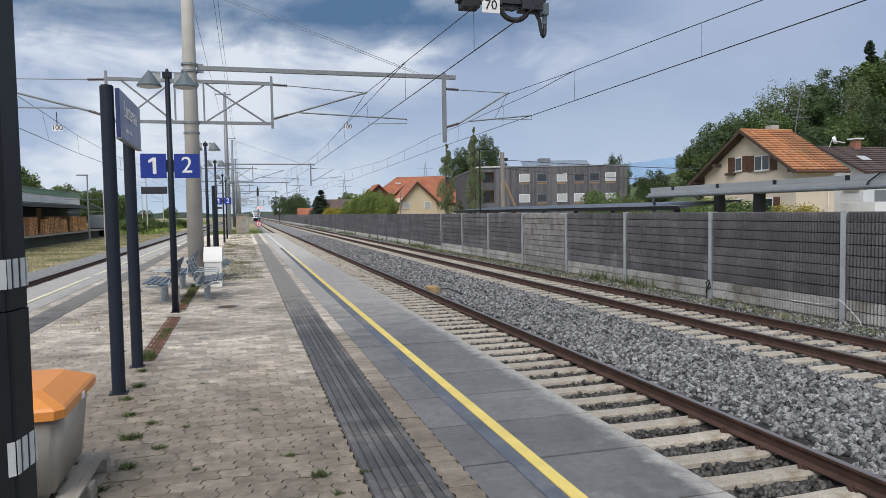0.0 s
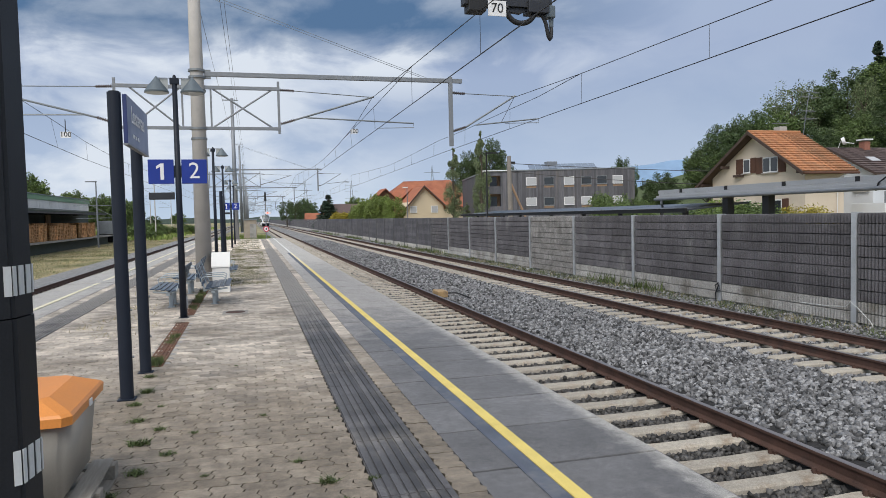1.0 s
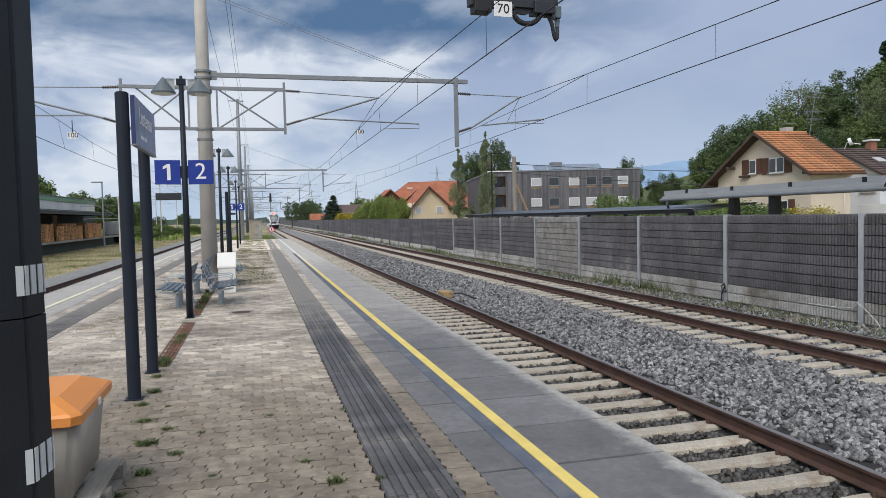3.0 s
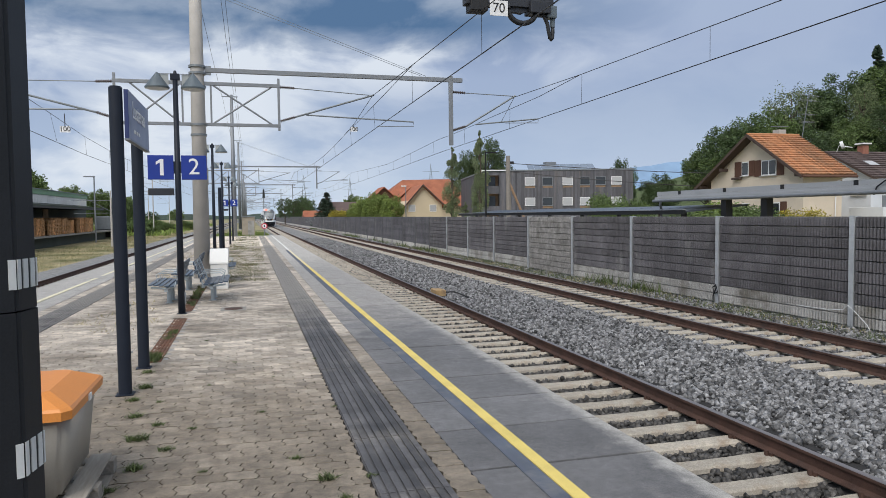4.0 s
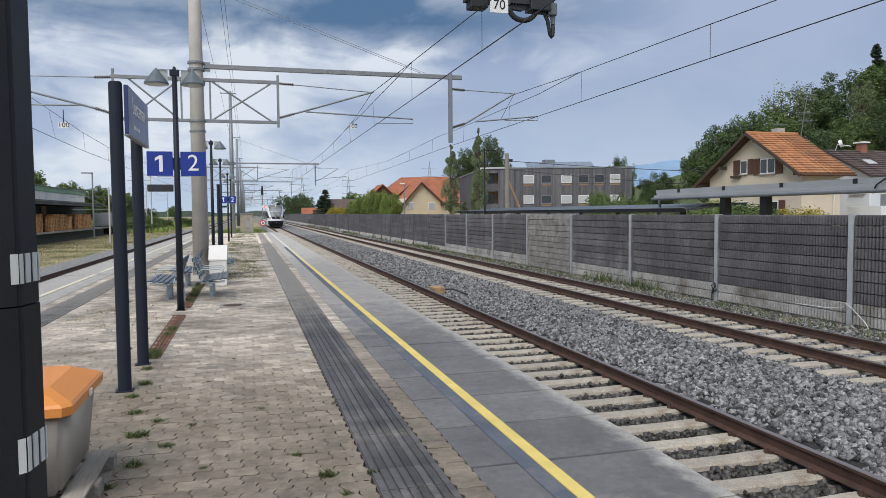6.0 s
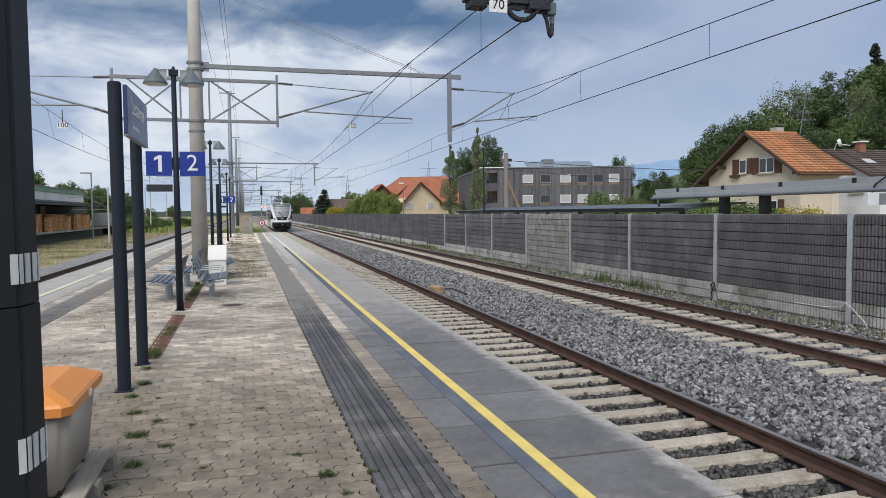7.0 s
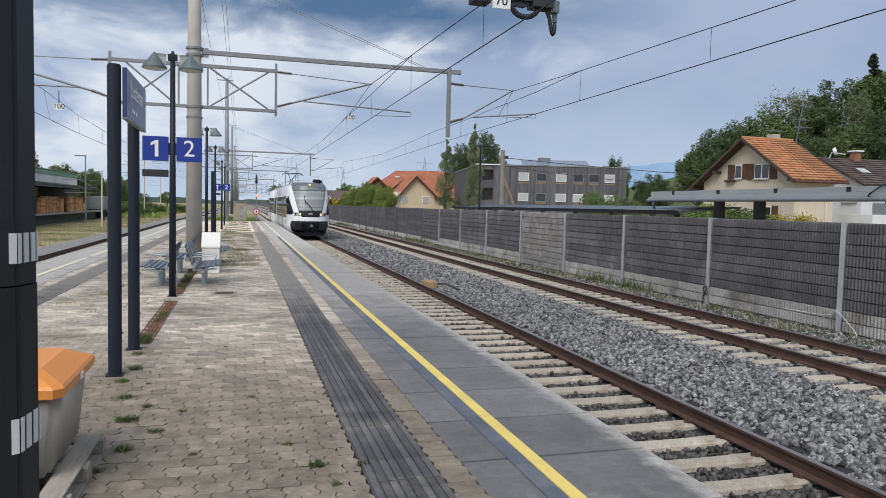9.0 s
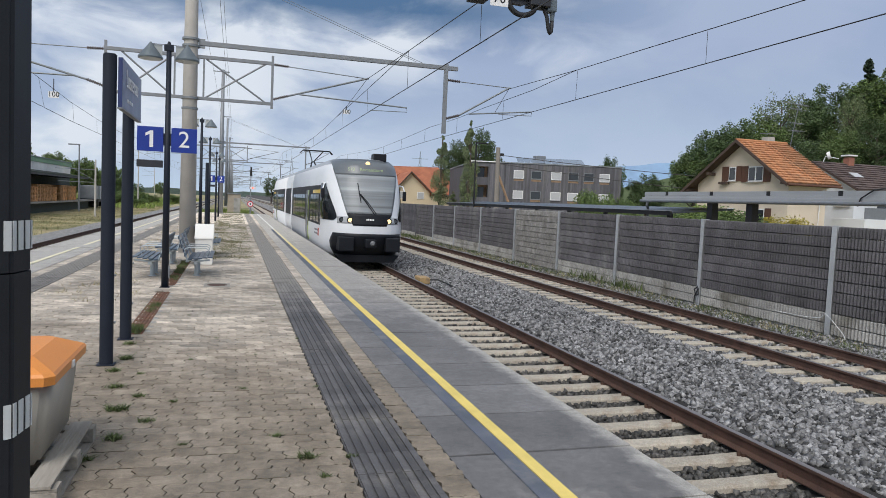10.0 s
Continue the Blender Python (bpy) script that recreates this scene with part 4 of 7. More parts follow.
BOX_WHITE = mat("white_container", (0.76, 0.75, 0.72), var=0.05, scale=2, grain=70, rough=0.55, bump=0.04, dirt=(0.62, 0.60, 0.55), dirt_at=0.68)
LAMP_SHADE = mat("lamp_shade_grey", (0.13, 0.16, 0.18), var=0.1, scale=5, grain=60, rough=0.4, metal=0.2, bump=0.04)
LAMP_LENS = mat("lamp_lens", (0.45, 0.47, 0.46), var=0.06, rough=0.3, bump=0)
DRAIN_RUST = mat("rusty_grating", (0.16, 0.075, 0.045), var=0.3, scale=6, grain=60, rough=0.9, bump=0.4, dirt=(0.10, 0.06, 0.04), dirt_at=0.55)
GALV_DARK = mat("weathered_steel", (0.23, 0.25, 0.265), var=0.12, scale=3, grain=60, rough=0.55, metal=0.5, bump=0.06)
RUBBER = mat("black_rubber", (0.016, 0.017, 0.020), var=0.2, scale=10, grain=60, rough=0.55, bump=0.1)
HOUSING = mat("grey_housing", (0.035, 0.038, 0.046), var=0.12, scale=6, grain=60, rough=0.5, metal=0.3, bump=0.05)
SIGN_RED = mat("sign_red", (0.55, 0.03, 0.05), var=0.05, rough=0.4, bump=0)
SIGNAL_RED = mat("signal_red", (1.0, 0.08, 0.03), var=0.02, rough=0.4, bump=0, emit=2.5)
DECK = mat("dock_concrete", (0.30, 0.285, 0.26), var=0.2, scale=0.7, grain=20, rough=0.9, bump=0.3, dirt=(0.2, 0.19, 0.17), dirt_at=0.58)


def build_column():
    """Octagonal black column with a wider sleeve and pale marking bars."""
    c = thing("roof_column", (-0.984, 2.90, 0), "black faceted steel column with pale marking bars on the platform", "column")

    def ring(r, turn=22.5 - 8.5):
        return [(r * math.cos(radians(turn + 45 * k)), r * math.sin(radians(turn + 45 * k))) for k in range(8)]

    bm = prism(ring(0.203), 1.545, 4.6, "z")
    bmesh.ops.bevel(bm, geom=[e for e in bm.edges if abs(e.verts[0].co.z - e.verts[1].co.z) > 1], offset=0.012, segments=2, affect="EDGES")
    part("upper_shaft", bm, BLACK_COL, c)
    bm = prism(ring(0.206), 0.0, 1.54, "z")
    bmesh.ops.bevel(bm, geom=[e for e in bm.edges if abs(e.verts[0].co.z - e.verts[1].co.z) > 1], offset=0.012, segments=2, affect="EDGES")
    part("sleeve", bm, BLACK_COL, c)
    part("base_plate", box((-0.26, -0.26, 0.0), (0.26, 0.26, 0.02), 0.006), BLACK_COL, c)
    for z0, z1, r in ((1.622, 1.727, 0.203), (0.955, 1.077, 0.206)):
        for face in range(8):
            ang = radians(45 * face - 90 - 8.5)
            apo = r * math.cos(radians(22.5)) + 0.0015
            out, along = Vector((math.cos(ang), math.sin(ang), 0)), Vector((-math.sin(ang), math.cos(ang), 0))
            bars = ((0.050, 0.0745),) if face % 2 else ((-0.0745, -0.052), (-0.034, 0.002), (0.022, 0.054), (0.066, 0.0745))
            for a, b in bars:
                m = Matrix((( along.x, out.x, 0, out.x * apo), (along.y, out.y, 0, out.y * apo), (0, 0, 1, z0), (0, 0, 0, 1)))
                part("marking_bar", box((a, -0.002, 0.0), (b, 0.002, z1 - z0), 0.0, m), GREY_WHITE, c)


build_column()


def tapered_box(lo, hi, shrink, bevel):
    """A box whose foot is drawn in by shrink on each side."""
    bm = box(lo, hi, 0.0)
    cx, cy = (lo[0] + hi[0]) / 2, (lo[1] + hi[1]) / 2
    for v in bm.verts:
        if v.co.z < (lo[2] + hi[2]) / 2:
            v.co.x += shrink if v.co.x < cx else -shrink
            v.co.y += shrink if v.co.y < cy else -shrink
    bmesh.ops.bevel(bm, geom=bm.edges[:], offset=bevel, segments=3, affect="EDGES")
    return bm


def build_grit_bin():
    b = thing("grit_bin", (-1.52, 5.14, 0.144), "grey plastic grit bin with an orange lid on a wooden pallet", "grit bin")
    part("bin_body", tapered_box((-0.39, -0.47, 0.0), (0.39, 0.46, 0.52), 0.05, 0.035), GREY_PLASTIC, b, "tapered grey plastic tub", True)
    bm = bmesh.new()
    rings = []
    for z, dx, dy in ((0.515, 0.435, 0.505), (0.57, 0.44, 0.51), (0.588, 0.425, 0.495), (0.655, 0.29, 0.36), (0.662, 0.275, 0.345)):
        c = 0.05
        o = [(-dx + c, -dy), (dx - c, -dy), (dx, -dy + c), (dx, dy - c), (dx - c, dy), (-dx + c, dy), (-dx, dy - c), (-dx, -dy + c)]
        rings.append([bm.verts.new((x, y, z)) for x, y in o])
    for p, q in zip(rings, rings[1:]):
        for k in range(8):
            bm.faces.new((p[k], p[(k + 1) % 8], q[(k + 1) % 8], q[k]))
    bm.faces.new(rings[0][::-1])
    bm.faces.new(rings[-1])
    bmesh.ops.recalc_face_normals(bm, faces=bm.faces)
    part("lid", bm, ORANGE, b, "orange chamfered plastic lid")
    part("lid_latch", box((0.436, -0.02, 0.515), (0.448, 0.05, 0.56), 0.004), WHITE, b, "small white label")


def build_pallet():
    p = thing("pallet", (-1.55, 5.02, 0), "weathered grey wooden pallet lying on the paving under the grit bin", "pallet")
    for i in range(5):
        x = -0.52 + i * 0.235
        part("deck_board", box((x - 0.05 if i else x - 0.06, -0.62, 0.122), (x + 0.09, 0.60, 0.142), 0.003), PALLET_WOOD, p)
    for y in (-0.55, 0.0, 0.53):
        part("stringer_board", box((-0.56, y - 0.06, 0.100), (0.54, y + 0.06, 0.121), 0.003), PALLET_WOOD, p)
        for x in (-0.49, 0.0, 0.47):
            part("block", box((x - 0.07, y - 0.06, 0.022), (x + 0.07, y + 0.06, 0.0995), 0.004), PALLET_WOOD, p)
    for x in (-0.49, 0.0, 0.47):
        part("bottom_board", box((x - 0.06, -0.62, 0.0), (x + 0.06, 0.60, 0.0215), 0.003), PALLET_WOOD, p)


build_grit_bin()
build_pallet()


def oval_post(x, y, h, rx=0.068, ry=0.06):
    bm = tube((0, 0, 0), (0, 0, h), 1.0, seg=24)
    for v in bm.verts:
        v.co.x *= rx
        v.co.y *= ry
    bmesh.ops.translate(bm, vec=(x, y, 0), verts=bm.verts)
    bmesh.ops.bevel(bm, geom=[e for e in bm.edges if e.verts[0].co.z > h - 0.01 and e.verts[1].co.z > h - 0.01], offset=0.012, segments=2, affect="EDGES")
    return bm


def build_station_sign():
    s = thing("station_name_sign", (-1.335, 8.05, 0), "navy station name board between two dark steel posts", "station sign")
    for y, h in ((0.0, 3.24), (1.36, 3.20)):
        post = part("post", oval_post(0, y, h), DARK_POST, s, smooth=False)
        part("foot_plate", box((-0.088, y - 0.08, 0.0), (0.088, y + 0.08, 0.012), 0.004), DARK_POST, post)
        for z in (0.45, 0.95):
            part("bolt", tube((0.07, y, z), (0.085, y, z), 0.014, seg=10), GALV, post)
    board = part("board", box((0.082, -0.03, 2.70), (0.125, 1.48, 3.21), 0.006), NAVY, s, "navy blue name board with white lettering")
    bm = letters("Lustenau", 0.26)
    bmesh.ops.transform(bm, matrix=pose(0.127, 0.70, 3.03, 0, 0, 90), verts=bm.verts)
    part("lettering", bm, WHITE, board)
    for i, (y0, y1) in enumerate(((0.30, 0.42), (0.47, 0.55), (0.62, 0.72))):
        part("small_text", box((0.126, y0, 2.79), (0.128, y1, 2.83)), WHITE, board)
    part("board_rim", box((0.078, -0.035, 2.685), (0.129, 1.485, 2.70)), GALV, board)


build_station_sign()


def build_lamp_post(y, signs):
    label = "dark steel lamp post with two conical shades" + (" and blue number signs" if signs else "")
    l = thing("platform_lamp", (-1.335, y, 0), label, "lamp post", "lamp posts on the platform")
    part("pole", tube((0, 0, 0), (0, 0, 4.62), 0.068, 0.045, 20), DARK_POST, l, smooth=True)
    part("foot_plate", box((-0.09, -0.09, 0.0), (0.09, 0.09, 0.012), 0.004), DARK_POST, l)
    part("pole_cap", box((-0.085, -0.05, 4.50), (0.085, 0.05, 4.62), 0.01), DARK_POST, l)
    part("pole_tip", tube((0, 0, 4.62), (0, 0, 4.68), 0.04, 0.02), DARK_POST, l)
    for s in (-1, 1):
        arm = part("arm", box((min(s * 0.085, s * 0.32), -0.006, 4.612), (max(s * 0.085, s * 0.32), 0.006, 4.622)), GALV, l)
        shade = part("shade", tube((s * 0.325, 0, 4.36), (s * 0.325, 0, 4.645), 0.225, 0.012, 28), LAMP_SHADE, l, "grey conical lamp shade")
        part("shade_rim", tube((s * 0.325, 0, 4.335), (s * 0.325, 0, 4.36), 0.222, 0.226, 28), LAMP_SHADE, shade)
        part("lens", tube((s * 0.325, 0, 4.325), (s * 0.325, 0, 4.334), 0.195, 0.205, 24), LAMP_LENS, shade)
        part("hanger_plate", box((min(s * 0.12, s * 0.325), 0.012, 4.40), (max(s * 0.12, s * 0.325), 0.016, 4.61)), LAMP_LENS, shade, "translucent side plate")
    if signs:
        for s, n in ((-1, "1"), (1, "2")):
            x = s * 0.302
            plate = part("number_sign", box((x - 0.232, -0.045, 2.60), (x + 0.232, -0.018, 3.065), 0.006), BLUE, l, "blue square platform sign with a white number")
            if n == "1":
                bm = prism([(-0.012, -0.155), (0.052, -0.155), (0.052, 0.155), (0.0, 0.155), (-0.085, 0.105), (-0.085, 0.05), (-0.012, 0.088)], -0.002, 0.002)
            else:
                bm = letters(n, 0.44)
            bmesh.ops.transform(bm, matrix=pose(x, -0.048, 2.835), verts=bm.verts)
            part("number", bm, WHITE, plate)
            part("sign_bracket", box((min(0, s * 0.08), -0.03, 2.72), (max(0, s * 0.08), 0.0, 2.95)), DARK_POST, plate)
        part("loudspeaker_box", box((-0.535, -0.07, 2.30), (-0.075, 0.05, 2.435), 0.012), HOUSING, l, "dark grey slatted box")
        part("service_hatch", box((0.055, -0.03, 0.18), (0.080, 0.03, 0.42), 0.004), GALV, l)
    return l


for y, signs in ((14.52, True), (28.3, False), (37.4, False), (50.2, True), (58.4, False)):
    build_lamp_post(y, signs)
p = thing("signpost", (-1.30, 33.2, 0), "plain dark blue steel post standing between the platform lamps", "post")
part("post", oval_post(0, 0, 3.2), DARK_POST, p)


def build_bench(x, y, facing):
    """A bench of slatted seats on two short legs; facing 1 looks towards +x."""
    b = thing("bench", (x, y, 0), "blue-grey slatted metal platform bench with armrests", "bench", "benches on the platform", turn=0 if facing > 0 else 180)
    for i in range(5):
        u = 0.04 + i * 0.105
        part("seat_slat", box((u, -0.92, 0.40 + 0.012 * i), (u + 0.09, 0.92, 0.425 + 0.012 * i), 0.006), SEAT_BLUE, b)
    for i in range(5):
        z = 0.47 + i * 0.092
        dx = -0.02 - 0.032 * i
        part("back_slat", box((dx - 0.012, -0.92, z), (dx + 0.012, 0.92, z + 0.078), 0.006, None), SEAT_BLUE, b)
    part("beam", box((0.16, -0.85, 0.30), (0.24, 0.85, 0.38), 0.008), BENCH_LEG, b)
    for yy in (-0.85, 0.0, 0.85):
        part("bracket", pipe([(0.50, yy, 0.40), (0.2, yy, 0.37), (0.03, yy, 0.40), (-0.01, yy, 0.5), (-0.15, yy, 0.90)], 0.02), BENCH_LEG, b)
    for yy in (-0.88, -0.30, 0.30):
        part("armrest", pipe([(-0.05, yy, 0.60), (0.02, yy, 0.66), (0.40, yy, 0.66), (0.46, yy, 0.62), (0.42, yy, 0.44)], 0.012, 6), BENCH_LEG, b)
    for yy in (-0.3, 0.3):
        leg = part("leg", tube((0.2, yy, 0.0), (0.2, yy, 0.32), 0.05, seg=16), BENCH_LEG, b)
        part("leg_foot", tube((0.2, yy, 0.0), (0.2, yy, 0.015), 0.085, seg=16), BENCH_LEG, leg)
    part("side_panel", box((-0.02, -0.60, 0.32), (0.05, -0.5, 0.40), 0.004), BENCH_LEG, b)


build_bench(-1.06, 16.95, 1)
build_bench(-1.56, 16.75, -1)
build_bench(-1.40, 19.6, -1)
build_bench(-1.00, 22.0, 1)

wb = thing("storage_box", (-0.82, 19.50, 0), "white plastic container with a sloped lid beside the bench", "container")
part("container_body", box((-0.215, -0.32, 0.0), (0.215, 0.33, 0.656), 0.012), BOX_WHITE, wb)
part("container_lid", prism([(-0.34, 0.66), (0.35, 0.66), (0.34, 1.03), (0.03, 1.035), (-0.33, 0.70)], -0.232, 0.232, "x"), BOX_WHITE, wb, "sloped white lid")


def build_drain(y0, y1, label):
    d = thing("drain_grating", (-1.29, 0, 0), label, "drain", "drain channels", kind="")
    part("concrete_border", box((-0.19, y0 - 0.06, -0.02), (0.19, y1 + 0.06, -0.0055)), EDGE, d)
    part("channel", box((-0.11, y0, -0.0054), (0.11, y1, -0.004)), DRAIN_RUST, d)
    for i in range(5):
        x = -0.10 + i * 0.05
        part("grate_bar", box((x - 0.012, y0, -0.0039), (x + 0.012, y1, 0.006)), DRAIN_RUST, d)
    n = int((y1 - y0) / 0.25)
    for i in range(n + 1):
        y = y0 + (y1 - y0) * i / n
        part("cross_bar", box((-0.11, y - 0.012, -0.0039), (0.11, y + 0.012, 0.003)), DRAIN_RUST, d)


build_drain(9.75, 13.8, "rusty brown drain grating let into the paving")
build_drain(14.85, 20.2, "rusty overgrown drain grating running under the benches")
g = thing("manhole_cover", (-0.38, 14.9, 0), "round dark manhole cover in a pale concrete frame", "manhole")
part("frame", box((-0.25, -0.27, -0.006), (0.25, 0.27, 0.008), 0.003), DECK, g)
part("cover", tube((0, 0, 0.0075), (0, 0, 0.012), 0.19, seg=28), RUST, g)

# ---- overhead line ----


def insulator(a, b, parent, r=0.05):
    """A ribbed insulator between two points."""
    bm = bmesh.new()
    a, b = Vector(a), Vector(b)
    add_tube(bm, a, b, r * 0.4, seg=10)
    n = 7
    for i in range(n):
        c = a + (b - a) * ((i + 0.5) / n)
        d = (b - a).normalized() * 0.016
        add_tube(bm, c - d, c + d, r, r * 0.7, seg=12)
    return part("insulator", bm, BROWN_INS, parent)


def build_mast(y, tall=13.0, detail=True, lift=0.0):
    """A concrete mast with a truss over the near and outer tracks and a beam to the far track."""
    m = thing("catenary_mast", (-1.37, y, 0), "grey concrete catenary mast with galvanised cross-beams over the tracks", "catenary mast", "catenary masts")
    seg = 20 if detail else 10
    part("shaft", tube((0, 0, 0), (0, 0, tall), 0.235, 0.13, seg), CONCRETE if y < 60 else GALV, m, smooth=True)
    part("footing", tube((0, 0, 0.0), (0, 0, 0.12), 0.32, seg=seg), CONCRETE, m)
    collar = part("collar", tube((0, 0, 4.2), (0, 0, 4.26), 0.225, seg=seg), GALV_DARK, m)
    collar.location.z = lift
    # long beam to the right with a hanging post
    part("beam", box((0.2, -0.05, 6.02), (7.92, 0.05, 6.15), 0.01), GALV, m, "long galvanised beam")
    part("drop_post", box((7.48, -0.055, 4.05), (7.60, 0.055, 6.20), 0.008), GALV, m)
    for z in (6.17, 5.98):
        part("clamp", tube((0, 0, z - 0.03), (0, 0, z + 0.03), 0.235, seg=seg), GALV_DARK, m)
        part("clamp_ear", box((0.17, -0.04, z - 0.03), (0.38, 0.04, z + 0.03)), GALV_DARK, m)
    # truss, both sides of the mast
    t = part("truss", box((-2.25, -0.04, 5.655), (2.30, 0.04, 5.755), 0.008), GALV, m, "galvanised truss")
    part("lower_chord", box((-2.25, -0.04, 4.495), (2.30, 0.04, 4.585), 0.008), GALV, t)
    for x in (-2.2, 2.26):
        part("end_post", box((x - 0.035, -0.035, 4.40), (x + 0.035, 0.035, 5.92), 0.006), GALV, t)
    for x in (-0.42, 0.36):
        part("upright", box((x - 0.025, -0.025, 4.585), (x + 0.025, 0.025, 5.655)), GALV, t)
    for a, b in (((-1.8, 5.66), (-0.5, 4.58)), ((-0.5, 5.66), (-1.8, 4.58)), ((0.42, 5.66), (2.05, 4.58)), ((2.05, 5.66), (0.42, 4.58))):
        part("diagonal", tube((a[0], 0, a[1]), (b[0], 0, b[1]), 0.026, seg=8), GALV, t)
    for z in (5.60, 4.52):
        part("clamp", tube((0, 0, z - 0.03), (0, 0, z + 0.03), 0.235, seg=seg), GALV_DARK, m)
    # registration arms: to the near track, the far track and the outer track
    for sx, x0, tip, arm in ((1, 2.30, (5.10, 5.52), (6.18, 4.72)), (1, 7.60, (9.71, 5.65), (10.35, 4.92)), (-1, -2.25, (-5.9, 5.60), (-6.2, 4.80))):
        up, low = (5.68, 4.78) if x0 < 7 else (5.72, 4.62)
        ins = insulator((x0, 0, up), (x0 + sx * 0.42, 0, up - 0.02), m)
        ins2 = insulator((x0, 0, low - 0.1), (x0 + sx * 0.42, 0, low + 0.03), m)
        part("tie_rod", tube((x0 + sx * 0.42, 0, up - 0.02), (tip[0], 0, tip[1]), 0.014, seg=8), GALV_DARK, ins)
        part("bracket_tube", tube((x0 + sx * 0.42, 0, low + 0.03), (tip[0], 0, tip[1] + 0.02), 0.028, seg=10), GALV_DARK, ins2)
        part("steady_tube", tube((x0 + sx * 0.75, 0, low + 0.10), (arm[0] + sx * 0.15, 0, arm[1] + 0.03), 0.022, seg=8), GALV_DARK, ins2)
        part("steady_arm", pipe([(arm[0] + sx * 0.15, 0, arm[1]), (arm[0] + sx * 0.15, 0, arm[1] - 0.10), (arm[0] - sx * 1.0, 0, arm[1] - 0.13)], 0.012, 6), GALV, ins2)
    for z, x in ((8.36, 6.60), (8.45, 6.75)):
        part("stay", tube((0.1, 0, z), (x, 0, 6.17), 0.007, seg=6), GALV_DARK, m)
    for o in m.children:
        if o.name.split(".")[0] not in ("shaft", "footing", "collar"):
            o.location.z = lift
    part("feeder_arm", box((-0.85, -0.04, 12.78), (0.55, 0.04, 12.86)), GALV_DARK, m)
    return m


masts = [(21.5, 13.0), (67.5, 13.0), (106.0, 12.6), (146.0, 13.0), (190.0, 13.0), (236.0, 13.0), (285.0, 13.0), (340.0, 13.0)]
for i, (y, h) in enumerate(masts):
    build_mast(y, h, i < 2, 0.42 if i else 0.0)

for x, y, z in ((3.935, 27.3, 5.20), (-4.84, 21.5, 4.33)):
    s = thing("hanging_number_plate", (x, y, z), "small white plate with black numerals hanging from the overhead line", "sign", "hanging number plates")
    part("plate", box((-0.13, -0.004, -0.09), (0.13, 0.004, 0.08)), WHITE, s)
    bm = letters("100", 0.19 if x < 0 else 0.23)
    bmesh.ops.transform(bm, matrix=pose(0, -0.007, 0), verts=bm.verts)
    part("numerals", bm, INK, s)
    part("hook", tube((0, 0, 0.08), (0, 0, 0.19 if x > 0 else 0.42), 0.012, seg=6), WIRE, s)


def catenary_line(name, contact, bearer, label, stitch=()):
    """A contact wire and its sagging bearer joined by droppers; both given as knots (x, y, z)."""
    w = thing(name, (0, 0, 0), label, "overhead wire", "overhead wires")
    part("contact_wire", pipe(contact, 0.010, 6), WIRE, w)
    pts = []
    for a, b in zip(bearer, bearer[1:]):
        for k in range(9):
            f = k / 9
            sag = 0.0 if a[3] == 0 else a[3] * 4 * f * (1 - f)
            pts.append((a[0] + (b[0] - a[0]) * f, a[1] + (b[1] - a[1]) * f, a[2] + (b[2] - a[2]) * f - sag))
    pts.append(bearer[-1][:3])
    part("bearer_wire", pipe(pts, 0.009, 6), WIRE, w)
    if stitch:
        part("stitch_wire", pipe(stitch, 0.009, 6), WIRE, w)
    cy, by = [p[1] for p in contact], [p[1] for p in pts]
    for y in np.arange(bearer[0][1] + 3, min(bearer[-1][1], 130), 5.6):
        lo = [float(np.interp(y, cy, [p[k] for p in contact])) for k in (0, 2)]
        hi = [float(np.interp(y, by, [p[k] for p in pts])) for k in (0, 2)]
        part("dropper", tube((lo[0], y, lo[1]), (hi[0], y, hi[1]), 0.005, seg=5), WIRE, w)


catenary_line("overhead_line", [(4.08, -30, 4.75), (4.08, 21.5, 4.75), (4.07, 67.5, 4.75), (4.4, 106, 4.85), (4.3, 146, 4.85), (4.5, 340, 4.85)],
              [(4.2, -30, 6.0, 0.5), (4.08, 12.3, 5.52, 0), (4.08, 17.7, 5.69, 0), (4.05, 21.3, 5.57, 0), (4.03, 25.8, 5.45, 0), (4.03, 31.0, 5.36, 0.12), (4.05, 48.0, 5.30, 0.0), (4.1, 67.5, 5.95, 0.5), (4.5, 106, 5.9, 0.5), (4.4, 146, 5.9, 0.4), (4.6, 190, 5.9, 0.4), (4.6, 236, 5.9, 0.4), (4.6, 285, 5.9, 0.4), (4.6, 340, 5.9, 0)], "black contact wire hung from its bearer wire over the near track",
              [(4.08, 17.7, 5.69), (3.68, 21.5, 5.51), (3.93, 27.0, 5.40), (4.03, 31.0, 5.36)])
catenary_line("overhead_line", [(8.83, -30, 4.85), (8.83, 21.5, 4.85), (8.95, 33, 4.88), (9.2, 46, 4.87), (9.45, 67.5, 4.85), (10.1, 106, 4.9), (10.15, 340, 4.9)],
              [(8.9, -30, 5.9, 0.4), (8.83, 10.25, 5.46, 0), (8.83, 14.2, 5.57, 0), (8.85, 17.9, 5.67, 0), (8.85, 20.8, 5.54, 0), (8.9, 25.9, 5.53, 0.03), (9.0, 33.6, 5.55, 0.03), (9.2, 48.0, 5.38, 0.02), (9.4, 67.5, 5.95, 0.45), (10.1, 106, 5.9, 0.4), (10.1, 146, 5.9, 0.4), (10.1, 236, 5.9, 0.4), (10.1, 340, 5.9, 0)], "black contact wire hung from its bearer wire over the far track",
              [(8.85, 17.9, 5.67), (8.30, 21.5, 5.62), (7.85, 21.5, 4.82)])
